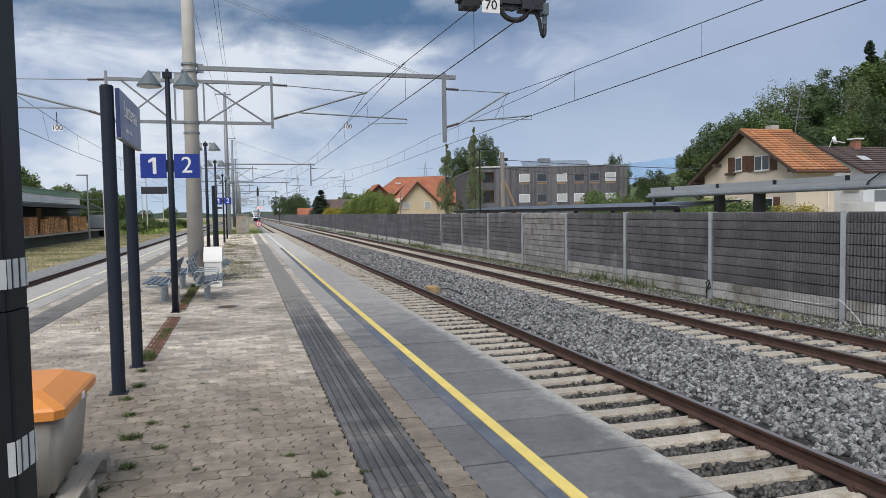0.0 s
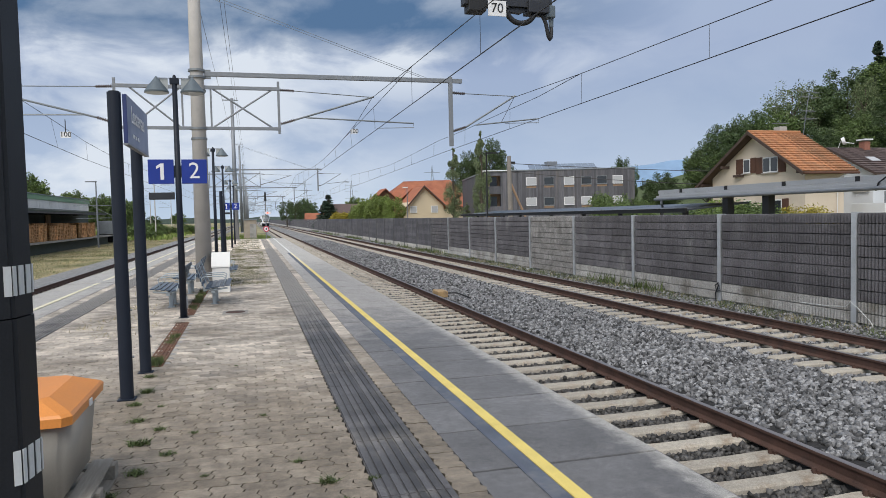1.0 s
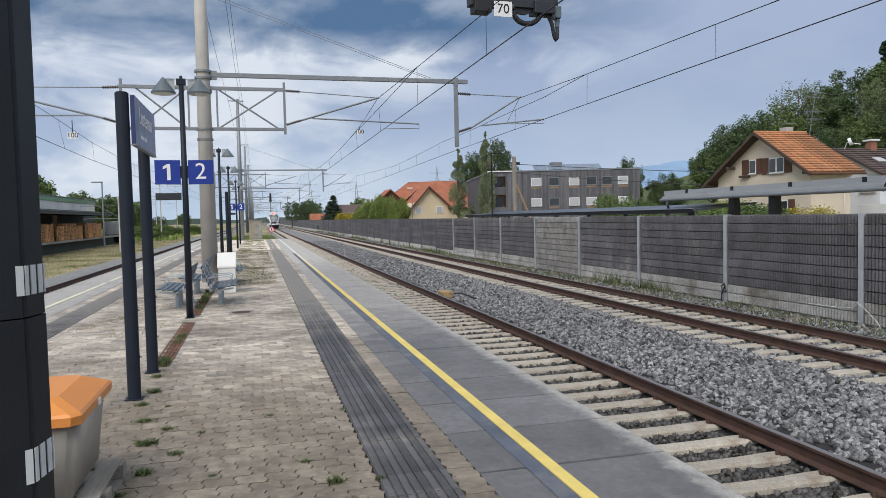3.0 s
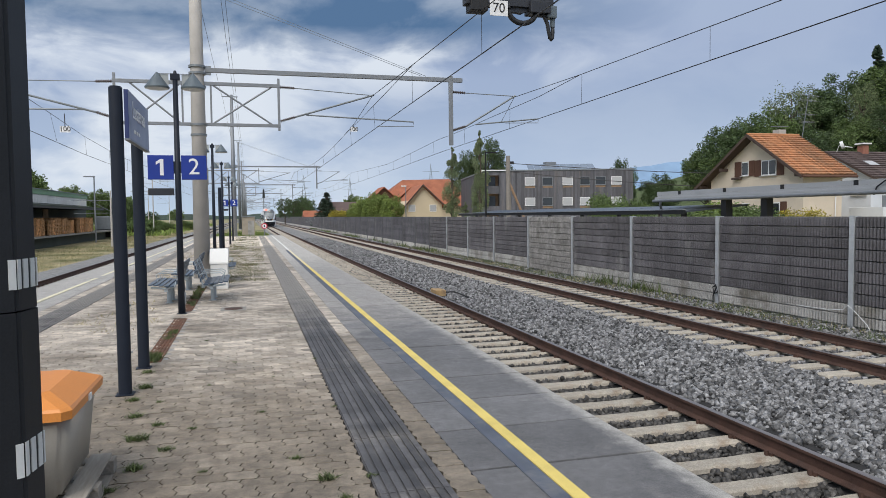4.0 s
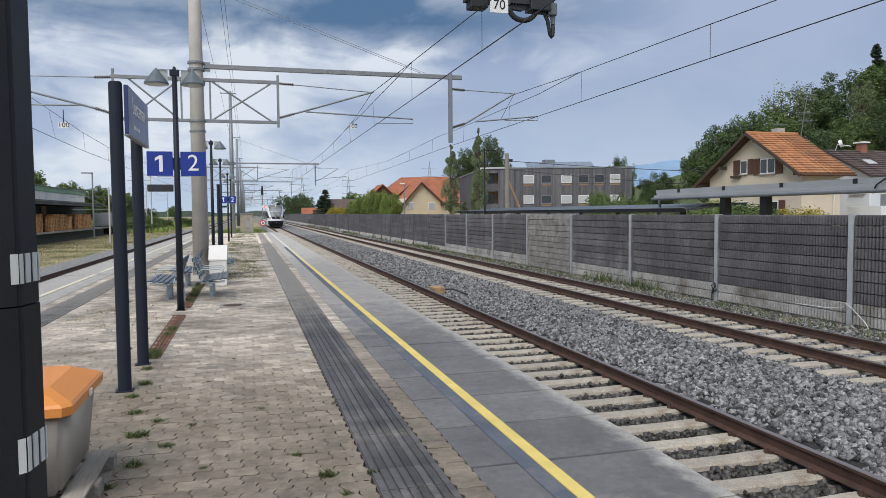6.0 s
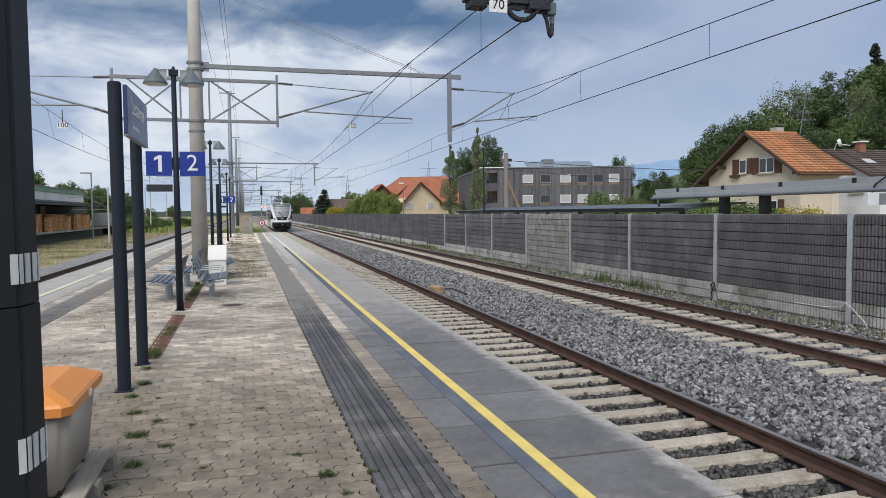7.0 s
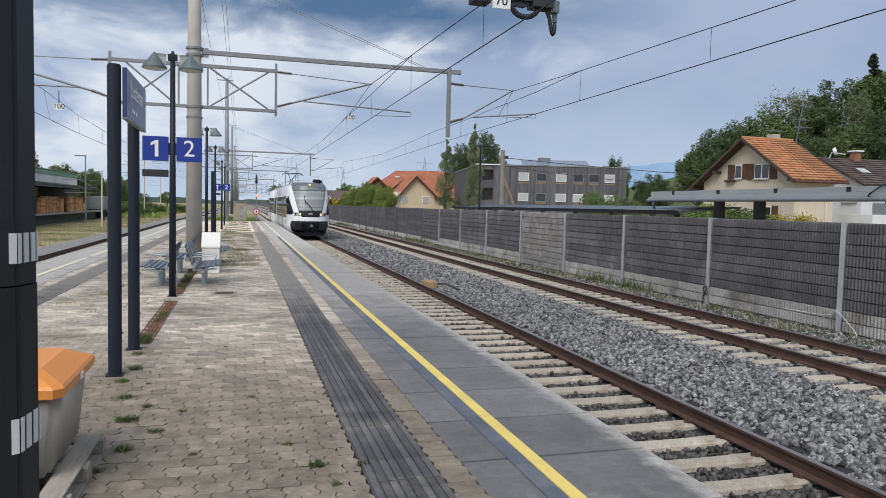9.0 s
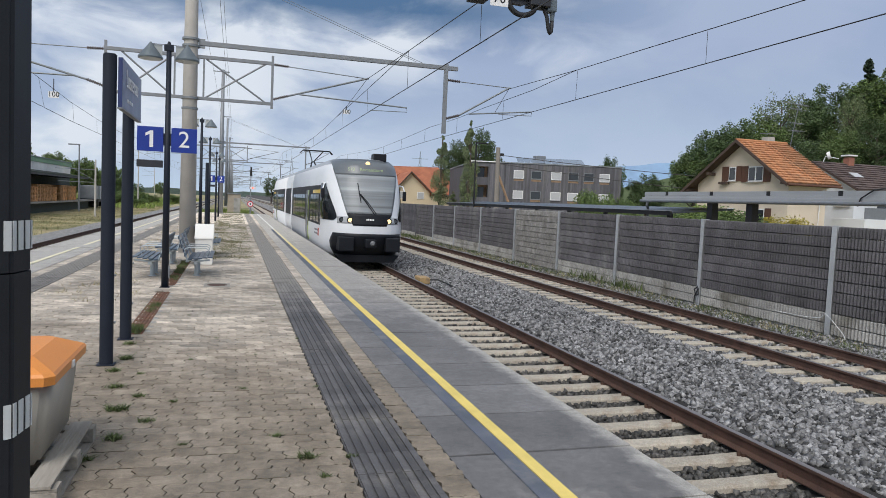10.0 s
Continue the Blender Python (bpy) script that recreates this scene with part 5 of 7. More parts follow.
catenary_line("overhead_line", [(-6.6, -30, 4.7), (-6.6, 21.5, 4.7), (-6.95, 34, 4.7), (-7.0, 48, 4.7), (-7.1, 67.5, 4.7), (-7.3, 340, 4.8)],
              [(-7.0, -30, 6.1, 0.5), (-7.0, 21.5, 6.05, 0), (-7.0, 30, 5.72, 0), (-7.0, 34.3, 5.52, 0), (-7.0, 40.7, 5.40, 0.0), (-7.0, 48, 5.38, 0.0), (-7.1, 67.5, 5.9, 0.4), (-7.3, 106, 5.9, 0.4), (-7.3, 190, 5.9, 0.4), (-7.3, 340, 5.9, 0)], "black contact wire hung from its bearer wire over the outer track")
w = thing("feeder_wires", (0, 0, 0), "thin black feeder wires running between the mast tops", "overhead wire")
for x in (-2.15, -1.12, -0.92):
    pts = [(x, y, 12.75 - 0.35 * math.sin(math.pi * ((y - 21.5) % 48) / 48)) for y in np.arange(-26.5, 345, 8.0)]
    part("feeder_wire", pipe(pts, 0.011, 5), WIRE, w)


def build_overhead_signal():
    """A gantry across the tracks that carries a bracket with a black box, a housing with cables, and a number plate."""
    g = thing("overhead_gantry", (0, 12.2, 0), "dark overhead equipment bracket with looping black cables and a number plate", "gantry")
    part("gantry_post", box((-10.9, -0.12, -0.9), (-10.66, 0.12, 7.4), 0.01), GALV_DARK, g)
    part("gantry_post", box((15.05, -0.12, -0.9), (15.29, 0.12, 7.4), 0.01), GALV_DARK, g)
    part("gantry_beam", box((-10.9, -0.14, 7.1), (15.29, 0.14, 7.4), 0.01), GALV_DARK, g)
    for x in (4.2, 5.2):
        part("hanger", box((x - 0.04, -0.04, 5.72), (x + 0.04, 0.04, 7.1)), GALV_DARK, g)
    part("carrier", box((3.76, -0.10, 5.60), (5.44, 0.12, 5.78), 0.01), HOUSING, g)
    part("black_box", box((3.83, -0.16, 5.48), (4.155, 0.14, 5.70), 0.01), INK, g)
    plate = part("number_plate", box((4.17, -0.20, 5.385), (4.51, -0.19, 5.655), 0.003), WHITE, g, "white plate with black numerals")
    bm = letters("70", 0.235)
    bmesh.ops.transform(bm, matrix=pose(4.34, -0.203, 5.52), verts=bm.verts)
    part("numerals", bm, INK, plate)
    part("bracket", prism([(4.52, 5.53), (4.62, 5.52), (4.84, 5.50), (5.02, 5.58), (5.02, 5.72), (4.52, 5.72)], -0.05, 0.05), HOUSING, g)
    part("housing", box((4.96, -0.17, 5.50), (5.36, 0.15, 5.72), 0.015), HOUSING, g, "grey equipment housing")
    part("connector", box((5.32, -0.12, 5.44), (5.50, 0.08, 5.66), 0.02), LAMP_SHADE, g)
    part("connector_tip", tube((5.45, -0.02, 5.29), (5.45, -0.02, 5.46), 0.042, 0.05, 12), LAMP_SHADE, g)
    loop = [(4.58, -0.02, 5.72)] + [(4.84 + 0.27 * math.cos(a), -0.06, 5.56 + 0.24 * math.sin(a)) for a in np.linspace(math.radians(165), math.radians(345), 18)] + [(5.16, -0.04, 5.53)]
    part("cable_loop", pipe(loop, 0.048, 10), RUBBER, g, "thick black cable loop", True)
    part("hanging_cable", pipe([(5.20, -0.06, 5.52), (5.27, -0.06, 5.46), (5.33, -0.06, 5.34), (5.36, -0.06, 5.18), (5.38, -0.06, 5.09), (5.41, -0.05, 5.06), (5.435, -0.04, 5.09), (5.45, -0.03, 5.20), (5.45, -0.02, 5.31)], 0.036, 10), RUBBER, g, "hanging black cable", True)


build_overhead_signal()

# ---- end of the platform and lineside ----
s = thing("stop_board", (1.42, 75.0, -0.5), "slim signal post with a round red disc and red light", "signal")
part("post", tube((0, 0, 0), (0, 0, 4.55), 0.06, 0.05, 10), GALV, s)
part("disc", tube((0, -0.09, 1.42), (0, -0.07, 1.42), 0.30, seg=24), SIGN_RED, s, "red ring disc")
part("disc_face", tube((0, -0.10, 1.42), (0, -0.091, 1.42), 0.21, seg=24), WHITE, s)
part("disc_bar", box((-0.07, -0.104, 1.30), (0.07, -0.1005, 1.54)), INK, s)
part("signal_head", tube((0, 0, 4.30), (0, 0, 5.2), 0.14, 0.08, 10), INK, s)
part("signal_shelf", box((-0.1, -0.2, 2.95), (0.5, 0.05, 3.2), 0.01), WHITE, s)
part("signal_light", tube((0.2, -0.24, 3.07), (0.2, -0.2, 3.07), 0.07, seg=14), SIGNAL_RED, s, "lit red signal")
k = thing("relay_hut", (-0.2, 91.0, -0.9), "small beige concrete relay hut beyond the platform end", "hut")
part("hut_wall", box((-0.78, 0, 0), (0.78, 2.2, 2.75), 0.02), mat("hut_render", (0.36, 0.31, 0.245), var=0.12, scale=1.5, grain=40, rough=0.9, bump=0.2, dirt=(0.27, 0.23, 0.18), dirt_at=0.58), k)
part("hut_roof", box((-0.86, -0.08, 2.754), (0.86, 2.28, 2.86), 0.01), GALV_DARK, k)
part("hut_door", box((-0.05, -0.02, 0.1), (0.68, -0.002, 2.3)), EDGE, k)
b = thing("track_magnet", (5.72, 21.6, -0.70), "small yellow-brown track magnet box with a black cable beside the rail", "track device")
part("magnet_body", box((-0.18, -0.35, 0.0), (0.16, 0.35, 0.20), 0.03), mat("ochre_paint", (0.40, 0.27, 0.13), var=0.2, scale=6, grain=40, rough=0.8, dirt=(0.2, 0.14, 0.09), dirt_at=0.55), b)
part("magnet_cable", pipe([(0.15, -0.2, 0.12), (0.4, -0.35, 0.14), (0.62, -0.55, 0.06), (0.75, -0.8, -0.01)], 0.025, 8), RUBBER, b)
c = thing("loose_cable", (12.62, 12.5, -0.70), "pale loose cable hanging at the foot of a barrier post", "cable")
part("cable", pipe([(0, 1.5, 0.30), (0, 0.6, 0.31), (-0.02, 0.15, 0.36), (-0.04, 0.0, 0.48), (-0.04, -0.2, 0.36), (-0.03, -0.5, 0.12), (-0.05, -0.6, 0.01)], 0.009, 6), GREY_WHITE, c)
c = thing("loose_cable", (12.64, 17.1, -0.70), "dark loose cable coiled at the foot of a barrier post", "cable")
part("cable", pipe([(0, 0.0, 0.5), (-0.02, 0.12, 0.42), (-0.02, 0.05, 0.25), (-0.02, -0.1, 0.3), (-0.02, -0.05, 0.45), (-0.02, 0.1, 0.2), (-0.02, 0.1, 0.01)], 0.02, 6), RUBBER, c)

# ---- beyond the barrier ----
STUCCO = mat("cream_stucco", (0.66, 0.57, 0.46), var=0.06, scale=0.7, grain=30, rough=0.9, bump=0.15, dirt=(0.58, 0.50, 0.40), dirt_at=0.64)
STUCCO_WHITE = mat("white_stucco", (0.72, 0.74, 0.76), var=0.05, scale=0.7, grain=30, rough=0.9, bump=0.12, dirt=(0.6, 0.61, 0.62), dirt_at=0.66)
STUCCO_TAN = mat("tan_stucco", (0.62, 0.52, 0.37), var=0.05, scale=0.5, grain=20, rough=0.9, bump=0.1)
ROOF_TILE = mat("orange_roof_tile", (0.39, 0.18, 0.085), var=0.25, scale=1.2, grain=14, rough=0.85, bump=0.3, dirt=(0.30, 0.16, 0.085), dirt_at=0.56, rnd=0.06, island=0.34)
ROOF_RED = mat("red_roof_tile", (0.36, 0.13, 0.07), var=0.2, scale=0.8, grain=8, rough=0.85, bump=0.3, dirt=(0.28, 0.09, 0.05), dirt_at=0.58, rnd=0.15)
ROOF_DARK = mat("dark_brown_roof", (0.085, 0.060, 0.056), var=0.2, scale=1.0, grain=10, rough=0.85, bump=0.3, rnd=0.08, island=0.3)
BROWN_WOOD = mat("brown_wood", (0.105, 0.05, 0.032), var=0.2, scale=2, grain=30, rough=0.8, bump=0.2, stretch=(1, 1, 0.3))
DARK_WOOD = mat("dark_barge_wood", (0.075, 0.050, 0.040), var=0.2, scale=2, grain=30, rough=0.85, bump=0.2)
GREY_BOARD = mat("weathered_grey_boards", (0.108, 0.108, 0.122), var=0.25, scale=1.2, grain=10, rough=0.9, bump=0.2, stretch=(1, 1, 0.12), dirt=(0.16, 0.145, 0.135), dirt_at=0.6, rnd=0.28)
WARM_BOARD = mat("warm_larch_boards", (0.30, 0.20, 0.13), var=0.2, scale=2, grain=14, rough=0.85, bump=0.2)
HOUSE_GLASS = glass("house_glass", (0.035, 0.04, 0.045))
HALL_WALL = mat("hall_concrete_panels", (0.80, 0.78, 0.74), var=0.10, scale=0.4, grain=10, rough=0.9, bump=0.2, dirt=(0.64, 0.62, 0.58), dirt_at=0.58)
BLIND = mat("window_blind", (0.43, 0.44, 0.46), var=0.05, scale=2, grain=30, rough=0.6, bump=0.05, stretch=(0.2, 0.2, 4), rnd=0.08)
ALU = mat("aluminium_fascia", (0.42, 0.43, 0.445), var=0.08, scale=1.2, grain=25, rough=0.5, metal=0.35, bump=0.04, dirt=(0.42, 0.43, 0.43), dirt_at=0.62)
DARK_ROOF = mat("dark_panel_roof", (0.075, 0.085, 0.10), var=0.15, scale=0.8, grain=20, rough=0.35, metal=0.3, bump=0.05)
SOLAR = mat("solar_panel", (0.20, 0.24, 0.30), var=0.1, scale=1, grain=20, rough=0.2, bump=0)
BRICK = mat("chimney_brick", (0.30, 0.13, 0.09), var=0.2, scale=6, grain=30, rough=0.9, bump=0.3)
GREEN_PAINT = mat("green_fascia", (0.22, 0.36, 0.22), var=0.12, scale=0.5, grain=10, rough=0.7, bump=0.1, dirt=(0.22, 0.27, 0.2), dirt_at=0.6)
HALL_DARK = mat("hall_dark_wall", (0.055, 0.065, 0.055), var=0.2, scale=0.5, grain=8, rough=0.9, bump=0.2)
PIPE_GREY = mat("mast_timber", (0.23, 0.21, 0.19), var=0.2, scale=3, grain=30, rough=0.9, bump=0.3, stretch=(1, 1, 0.2))


def slope_tiles(parent, a, b, c, d, rows, cols, material, name="roof_tile"):
    """Lay rows of overlapping tile strips on the roof plane a-b (eave) to d-c (ridge)."""
    a, b, c, d = (Vector(p) for p in (a, b, c, d))
    n = (b - a).cross(d - a).normalized()
    if n.z < 0:
        n = -n
    for i in range(rows):
        f0, f1 = i / rows, min(1.0, (i + 1.12) / rows)
        bm = bmesh.new()
        for j in range(cols):
            g0, g1 = (j + 0.01) / cols, (j + 0.99) / cols
            lift = 0.012 * ((j * 7 + i * 3) % 3)

            def at(g, f, up):
                e, r = a + (b - a) * g, d + (c - d) * g
                return e + (r - e) * f + n * up

            v = [bm.verts.new(at(g, f, up)) for g, f, up in ((g0, f0, 0.085 + lift), (g1, f0, 0.085 + lift), (g1, f1, 0.02), (g0, f1, 0.02), (g0, f0, 0.0), (g1, f0, 0.0), (g1, f1, 0.0), (g0, f1, 0.0))]
            for q in ((0, 1, 2, 3), (4, 7, 6, 5), (0, 4, 5, 1), (1, 5, 6, 2), (2, 6, 7, 3), (3, 7, 4, 0)):
                bm.faces.new([v[k] for k in q])
        bmesh.ops.recalc_face_normals(bm, faces=bm.faces)
        part(name, bm, material, parent)


def slab_between(a, b, c, d, thick):
    """A plank with the given four corners, thickened downwards."""
    bm = bmesh.new()
    top = [bm.verts.new(p) for p in (a, b, c, d)]
    low = [bm.verts.new(Vector(p) - Vector((0, 0, thick))) for p in (a, b, c, d)]
    bm.faces.new(top)
    bm.faces.new(low[::-1])
    for i in range(4):
        bm.faces.new((top[i], low[i], low[(i + 1) % 4], top[(i + 1) % 4]))
    bmesh.ops.recalc_face_normals(bm, faces=bm.faces)
    return bm


def window_x(house, x, y0, y1, z0, z1, pane_mat, shutters=(), sill=True):
    """A window in a wall that faces -x."""
    w = part("window", box((x - 0.05, y0, z0), (x + 0.06, y1, z1), 0.0), WHITE, house, "white framed window")
    n = 2 if y1 - y0 > 1.0 else 1
    for i in range(n):
        ya, yb = y0 + (y1 - y0) * i / n + 0.07, y0 + (y1 - y0) * (i + 1) / n - 0.07
        part("pane", box((x - 0.062, ya, z0 + 0.08), (x - 0.052, yb, z1 - 0.08)), pane_mat, w)
    if sill:
        part("sill", box((x - 0.16, y0 - 0.08, z0 - 0.08), (x + 0.02, y1 + 0.08, z0 - 0.004), 0.01), CONCRETE, w)
    for ya, yb in shutters:
        part("shutter", box((x - 0.06, ya, z0 - 0.05), (x - 0.015, yb, z1 + 0.05), 0.008), BROWN_WOOD, w, "brown wooden shutter")


def build_cream_house():
    h = thing("house", (0, 0, 0), "cream gabled house with an orange tiled roof and brown shutters", "house")
    x0, x1, yr, yl, ya, za = 38.25, 41.65, 41.95, 52.4, 47.0, 7.72
    er, el = 4.42, 4.50
    part("wall", prism([(yr, -1), (yl, -1), (yl, el), (ya, za - 0.12), (yr, er)], x0, x1, "x"), STUCCO, h)
    a, b = (x0 - 0.75, 41.35, 4.40), (x1 + 0.7, 41.35, 4.40)
    c, d = (x1 + 0.7, ya, 7.80), (x0 - 0.75, ya, 7.80)
    deck = part("roof", slab_between(a, b, c, d, 0.14), DARK_WOOD, h)
    slope_tiles(deck, a, b, c, d, 17, 24, ROOF_TILE)
    a2, b2 = (x1 + 0.7, 53.75, 3.80), (x0 - 0.75, 53.75, 3.80)
    deck2 = part("roof", slab_between(a2, b2, d, c, 0.14), DARK_WOOD, h)
    slope_tiles(deck2, a2, b2, d, c, 15, 12, ROOF_TILE)
    for e in ((41.3, 4.33), (53.8, 3.75)):
        part("bargeboard", slab_between((x0 - 0.80, e[0], e[1] + 0.06), (x0 - 0.74, e[0], e[1] + 0.06), (x0 - 0.74, ya, 7.88), (x0 - 0.80, ya, 7.88), 0.26), DARK_WOOD, h)
    part("ridge_cap", tube((x0 - 0.75, ya, 7.84), (x1 + 0.7, ya, 7.84), 0.12, seg=10), ROOF_TILE, h)
    for y, z in ((50.3, 5.15), (53.0, 3.85), (41.9, 4.3)):
        part("purlin_end", box((x0 - 0.72, y - 0.12, z), (x0 + 0.05, y + 0.12, z + 0.24), 0.01), DARK_WOOD, h)
    window_x(h, x0, 44.6, 46.2, 4.58, 5.75, HOUSE_GLASS, ((43.8, 44.55), (46.25, 46.95)))
    window_x(h, x0, 47.65, 48.45, 4.68, 5.79, HOUSE_GLASS, ((46.99, 47.6), (48.5, 49.3)))
    window_x(h, x0, 44.2, 45.2, 1.2, 2.5, HOUSE_GLASS, ((43.5, 44.15), (45.25, 45.9)))
    window_x(h, x0, 47.6, 48.4, 1.2, 2.5, HOUSE_GLASS)
    for y in (45.85, 46.15):
        part("vent_slot", box((x0 - 0.01, y, 6.75), (x0 + 0.02, y + 0.16, 7.15)), INK, h)
    part("balcony_box", box((x0 - 0.30, 48.4, 4.42), (x0 - 0.02, 49.4, 4.60), 0.02), DARK_WOOD, h)
    ch = part("chimney", box((40.9, 47.5, 7.1), (41.6, 48.2, 8.35), 0.02), CONCRETE, h)
    part("chimney_cap", slab_between((40.8, 47.4, 8.62), (41.7, 47.4, 8.62), (41.7, 48.3, 8.70), (40.8, 48.3, 8.70), 0.05), GALV_DARK, ch)
    part("gutter", tube((x0 - 0.7, 41.28, 4.28), (x1 + 0.7, 41.28, 4.28), 0.09, seg=10), BROWN_WOOD, h)
    part("downpipe", pipe([(x1 - 0.3, 41.3, 4.25), (x1 - 0.7, 41.75, 3.9), (x1 - 0.7, 41.85, -0.8)], 0.06), WHITE, h)
    # roof aerial
    an = part("aerial", tube((42.6, 46.9, 7.6), (43.2, 46.9, 11.3), 0.03, seg=6), GALV_DARK, h)
    for z, w in ((11.0, 1.7), (10.6, 1.2), (9.5, 0.8), (8.9, 0.7)):
        part("aerial_bar", tube((43.2 - w, 46.9 - w * 0.3, z), (43.2 + w * 0.8, 46.9 + w * 0.24, z + 0.05), 0.02, seg=5), GALV_DARK, an)
        for k in range(5):
            q = -w + k * w * 0.42
            part("aerial_rod", tube((43.2 + q - 0.1, 46.9 + q * 0.3 + 0.35, z), (43.2 + q + 0.1, 46.9 + q * 0.3 - 0.35, z), 0.012, seg=4), GALV_DARK, an)


def build_white_house():
    h = thing("house", (0, 0, 0), "white rendered house with a dark brown tiled roof and brick chimney", "house")
    x0, x1, y0, y1 = 47.0, 66.0, 44.5, 53.0
    part("wall", prism([(y0, -1), (y1, -1), (y1, 4.6), (48.75, 6.6), (y0, 4.6)], x0, x1, "x"), STUCCO_WHITE, h)
    a, b, c, d = (x0 - 0.5, y0 - 0.7, 4.35), (x1 + 0.5, y0 - 0.7, 4.35), (x1 + 0.5, 48.75, 6.8), (x0 - 0.5, 48.75, 6.8)
    deck = part("roof", slab_between(a, b, c, d, 0.14), DARK_WOOD, h)
    slope_tiles(deck, a, b, c, d, 12, 36, ROOF_DARK)
    part("roof", slab_between((x1 + 0.5, y1 + 0.7, 4.35), (x0 - 0.5, y1 + 0.7, 4.35), d, c, 0.14), ROOF_DARK, h)
    ch = part("chimney", box((50.0, 48.2, 6.2), (50.6, 48.8, 7.30), 0.02), BRICK, h, "red brick chimney")
    part("chimney_cap", box((49.85, 48.05, 7.38), (50.75, 48.95, 7.50), 0.01), WHITE, ch)
    part("skylight", slab_between((48.4, 45.9, 5.50), (49.3, 45.9, 5.50), (49.3, 46.6, 5.87), (48.4, 46.6, 5.87), 0.05), BLIND, h, "pale roof window")
    bm = tube((47.75, 48.3, 7.25), (47.92, 48.12, 7.33), 0.30, 0.33, 20)
    part("satellite_dish", bm, WHITE, h)
    part("dish_arm", pipe([(47.6, 48.6, 6.6), (47.7, 48.4, 7.25), (48.5, 47.8, 7.05)], 0.035), WHITE, h)
    for x in (49.2, 51.2, 54.0):
        w = part("window", box((x, y0 - 0.05, 2.2), (x + 1.3, y0 + 0.05, 3.4)), WHITE, h)
        part("pane", box((x + 0.08, y0 - 0.062, 2.28), (x + 1.22, y0 - 0.052, 3.32)), HOUSE_GLASS, w)
    window_x(h, x0, 44.9, 46.3, 3.05, 3.95, HOUSE_GLASS)
    part("lower_block", box((44.4, 41.0, -1), (46.9, 44.0, 2.05), 0.02), STUCCO_WHITE, h)
    part("railing", box((44.6, 41.2, 2.05), (46.6, 41.26, 2.9)), GALV, h)


def build_apartment_block():
    h = thing("apartment_building", (0, 0, 0), "three-storey apartment block clad in weathered grey vertical boards", "apartment building")
    corner, p1, p2 = Vector((35.84, 94.3, 0)), Vector((52.6, 89.55, 0)), Vector((36.6, 121.0, 0))
    u = (p1 - corner).normalized()
    v = Vector((0, 1, 0))
    ext, deep = 3.9, 2.2
    p0 = corner - u * ext
    nrm = Vector((u.y, -u.x, 0))
    length = (p1 - p0).length
    top, foot = 7.95, -1.0
    p3 = p1 + v * 26

    def at(s, z, o):
        q = p0 + u * s + nrm * o
        return (q.x, q.y, z)

    # the corner with the loggias is set back behind the facade
    plan = [at(2.35, 0, 0), p1, p3, p2, at(0.0, 0, -deep), at(2.35, 0, -deep)]
    part("wall", prism([(p[0], p[1]) for p in plan], foot, top - 0.02, "z"), GREY_BOARD, h)
    part("parapet", prism([(p.x + d[0], p.y + d[1]) for p, d in ((corner, (-0.1, -0.1)), (p1, (0.1, -0.1)), (p3, (0.1, 0.1)), (p2, (-0.1, 0.1)), (Vector(at(0, 0, -deep)), (-0.1, 0)))], top, top + 0.16, "z"), GALV_DARK, h)

    def front_box(s0, s1, z0, z1, o0, o1):
        bm = bmesh.new()
        vs = [bm.verts.new(at(s, z, o)) for z in (z0, z1) for s, o in ((s0, o0), (s1, o0), (s1, o1), (s0, o1))]
        for f in ((0, 1, 2, 3), (4, 7, 6, 5), (0, 4, 5, 1), (1, 5, 6, 2), (2, 6, 7, 3), (3, 7, 4, 0)):
            bm.faces.new([vs[k] for k in f])
        bmesh.ops.recalc_face_normals(bm, faces=bm.faces)
        return bm

    part("canopy_roof", front_box(-0.25, 3.75, 7.99, 8.12, -deep - 0.2, 0.25), WHITE, h, "white flat roof over the corner loggias")
    part("corner_post", front_box(0.0, 0.32, foot, 7.99, -0.4, 0.0), GREY_BOARD, h)
    for z0, z1 in ((5.85, 7.35), (3.0, 4.7), (0.1, 1.85)):
        lo = part("loggia", front_box(0.0, 2.34, z0 - 0.25, z0 - 0.03, -deep + 0.01, -0.01), CONCRETE, h, "open corner loggia with a board rail")
        part("loggia_rail", front_box(0.33, 2.34, z0 - 1.1, z0, -0.12, 0.02), GREY_BOARD, lo)
        part("loggia_lining", front_box(0.02, 2.33, z0 - 0.02, z1 + 0.3, -deep + 0.012, -deep + 0.06), WARM_BOARD, lo, "warm timber lining")
        part("loggia_door", front_box(0.9, 1.9, z0, z0 + 1.45, -deep + 0.062, -deep + 0.10), HOUSE_GLASS, lo)
    part("loggia_lintel", front_box(0.33, 2.34, 7.35, 7.99, -0.15, 0.0), GREY_BOARD, h)

    # separate vertical boards on the front
    n = 76
    for i in range(n):
        s0, s1 = 2.35 + (length - 2.35) * i / n + 0.012, 2.35 + (length - 2.35) * (i + 1) / n - 0.012
        part("cladding_board", front_box(s0, s1, foot, top - 0.05 - random.uniform(0, 0.03), 0.0, 0.03 + random.uniform(0, 0.012)), GREY_BOARD, h)
    cols = [(2.05, "b"), (4.55, "d"), (7.40, "b"), (9.85, "w"), (12.05, "w"), (14.3, "b")]
    for zi, (z0, z1) in enumerate(((5.92, 6.96), (3.04, 4.08), (0.2, 1.2))):
        for k, (s, kind) in enumerate(cols):
            s += ext + 0.05
            if zi == 1 and k == 3:
                kind = "b"
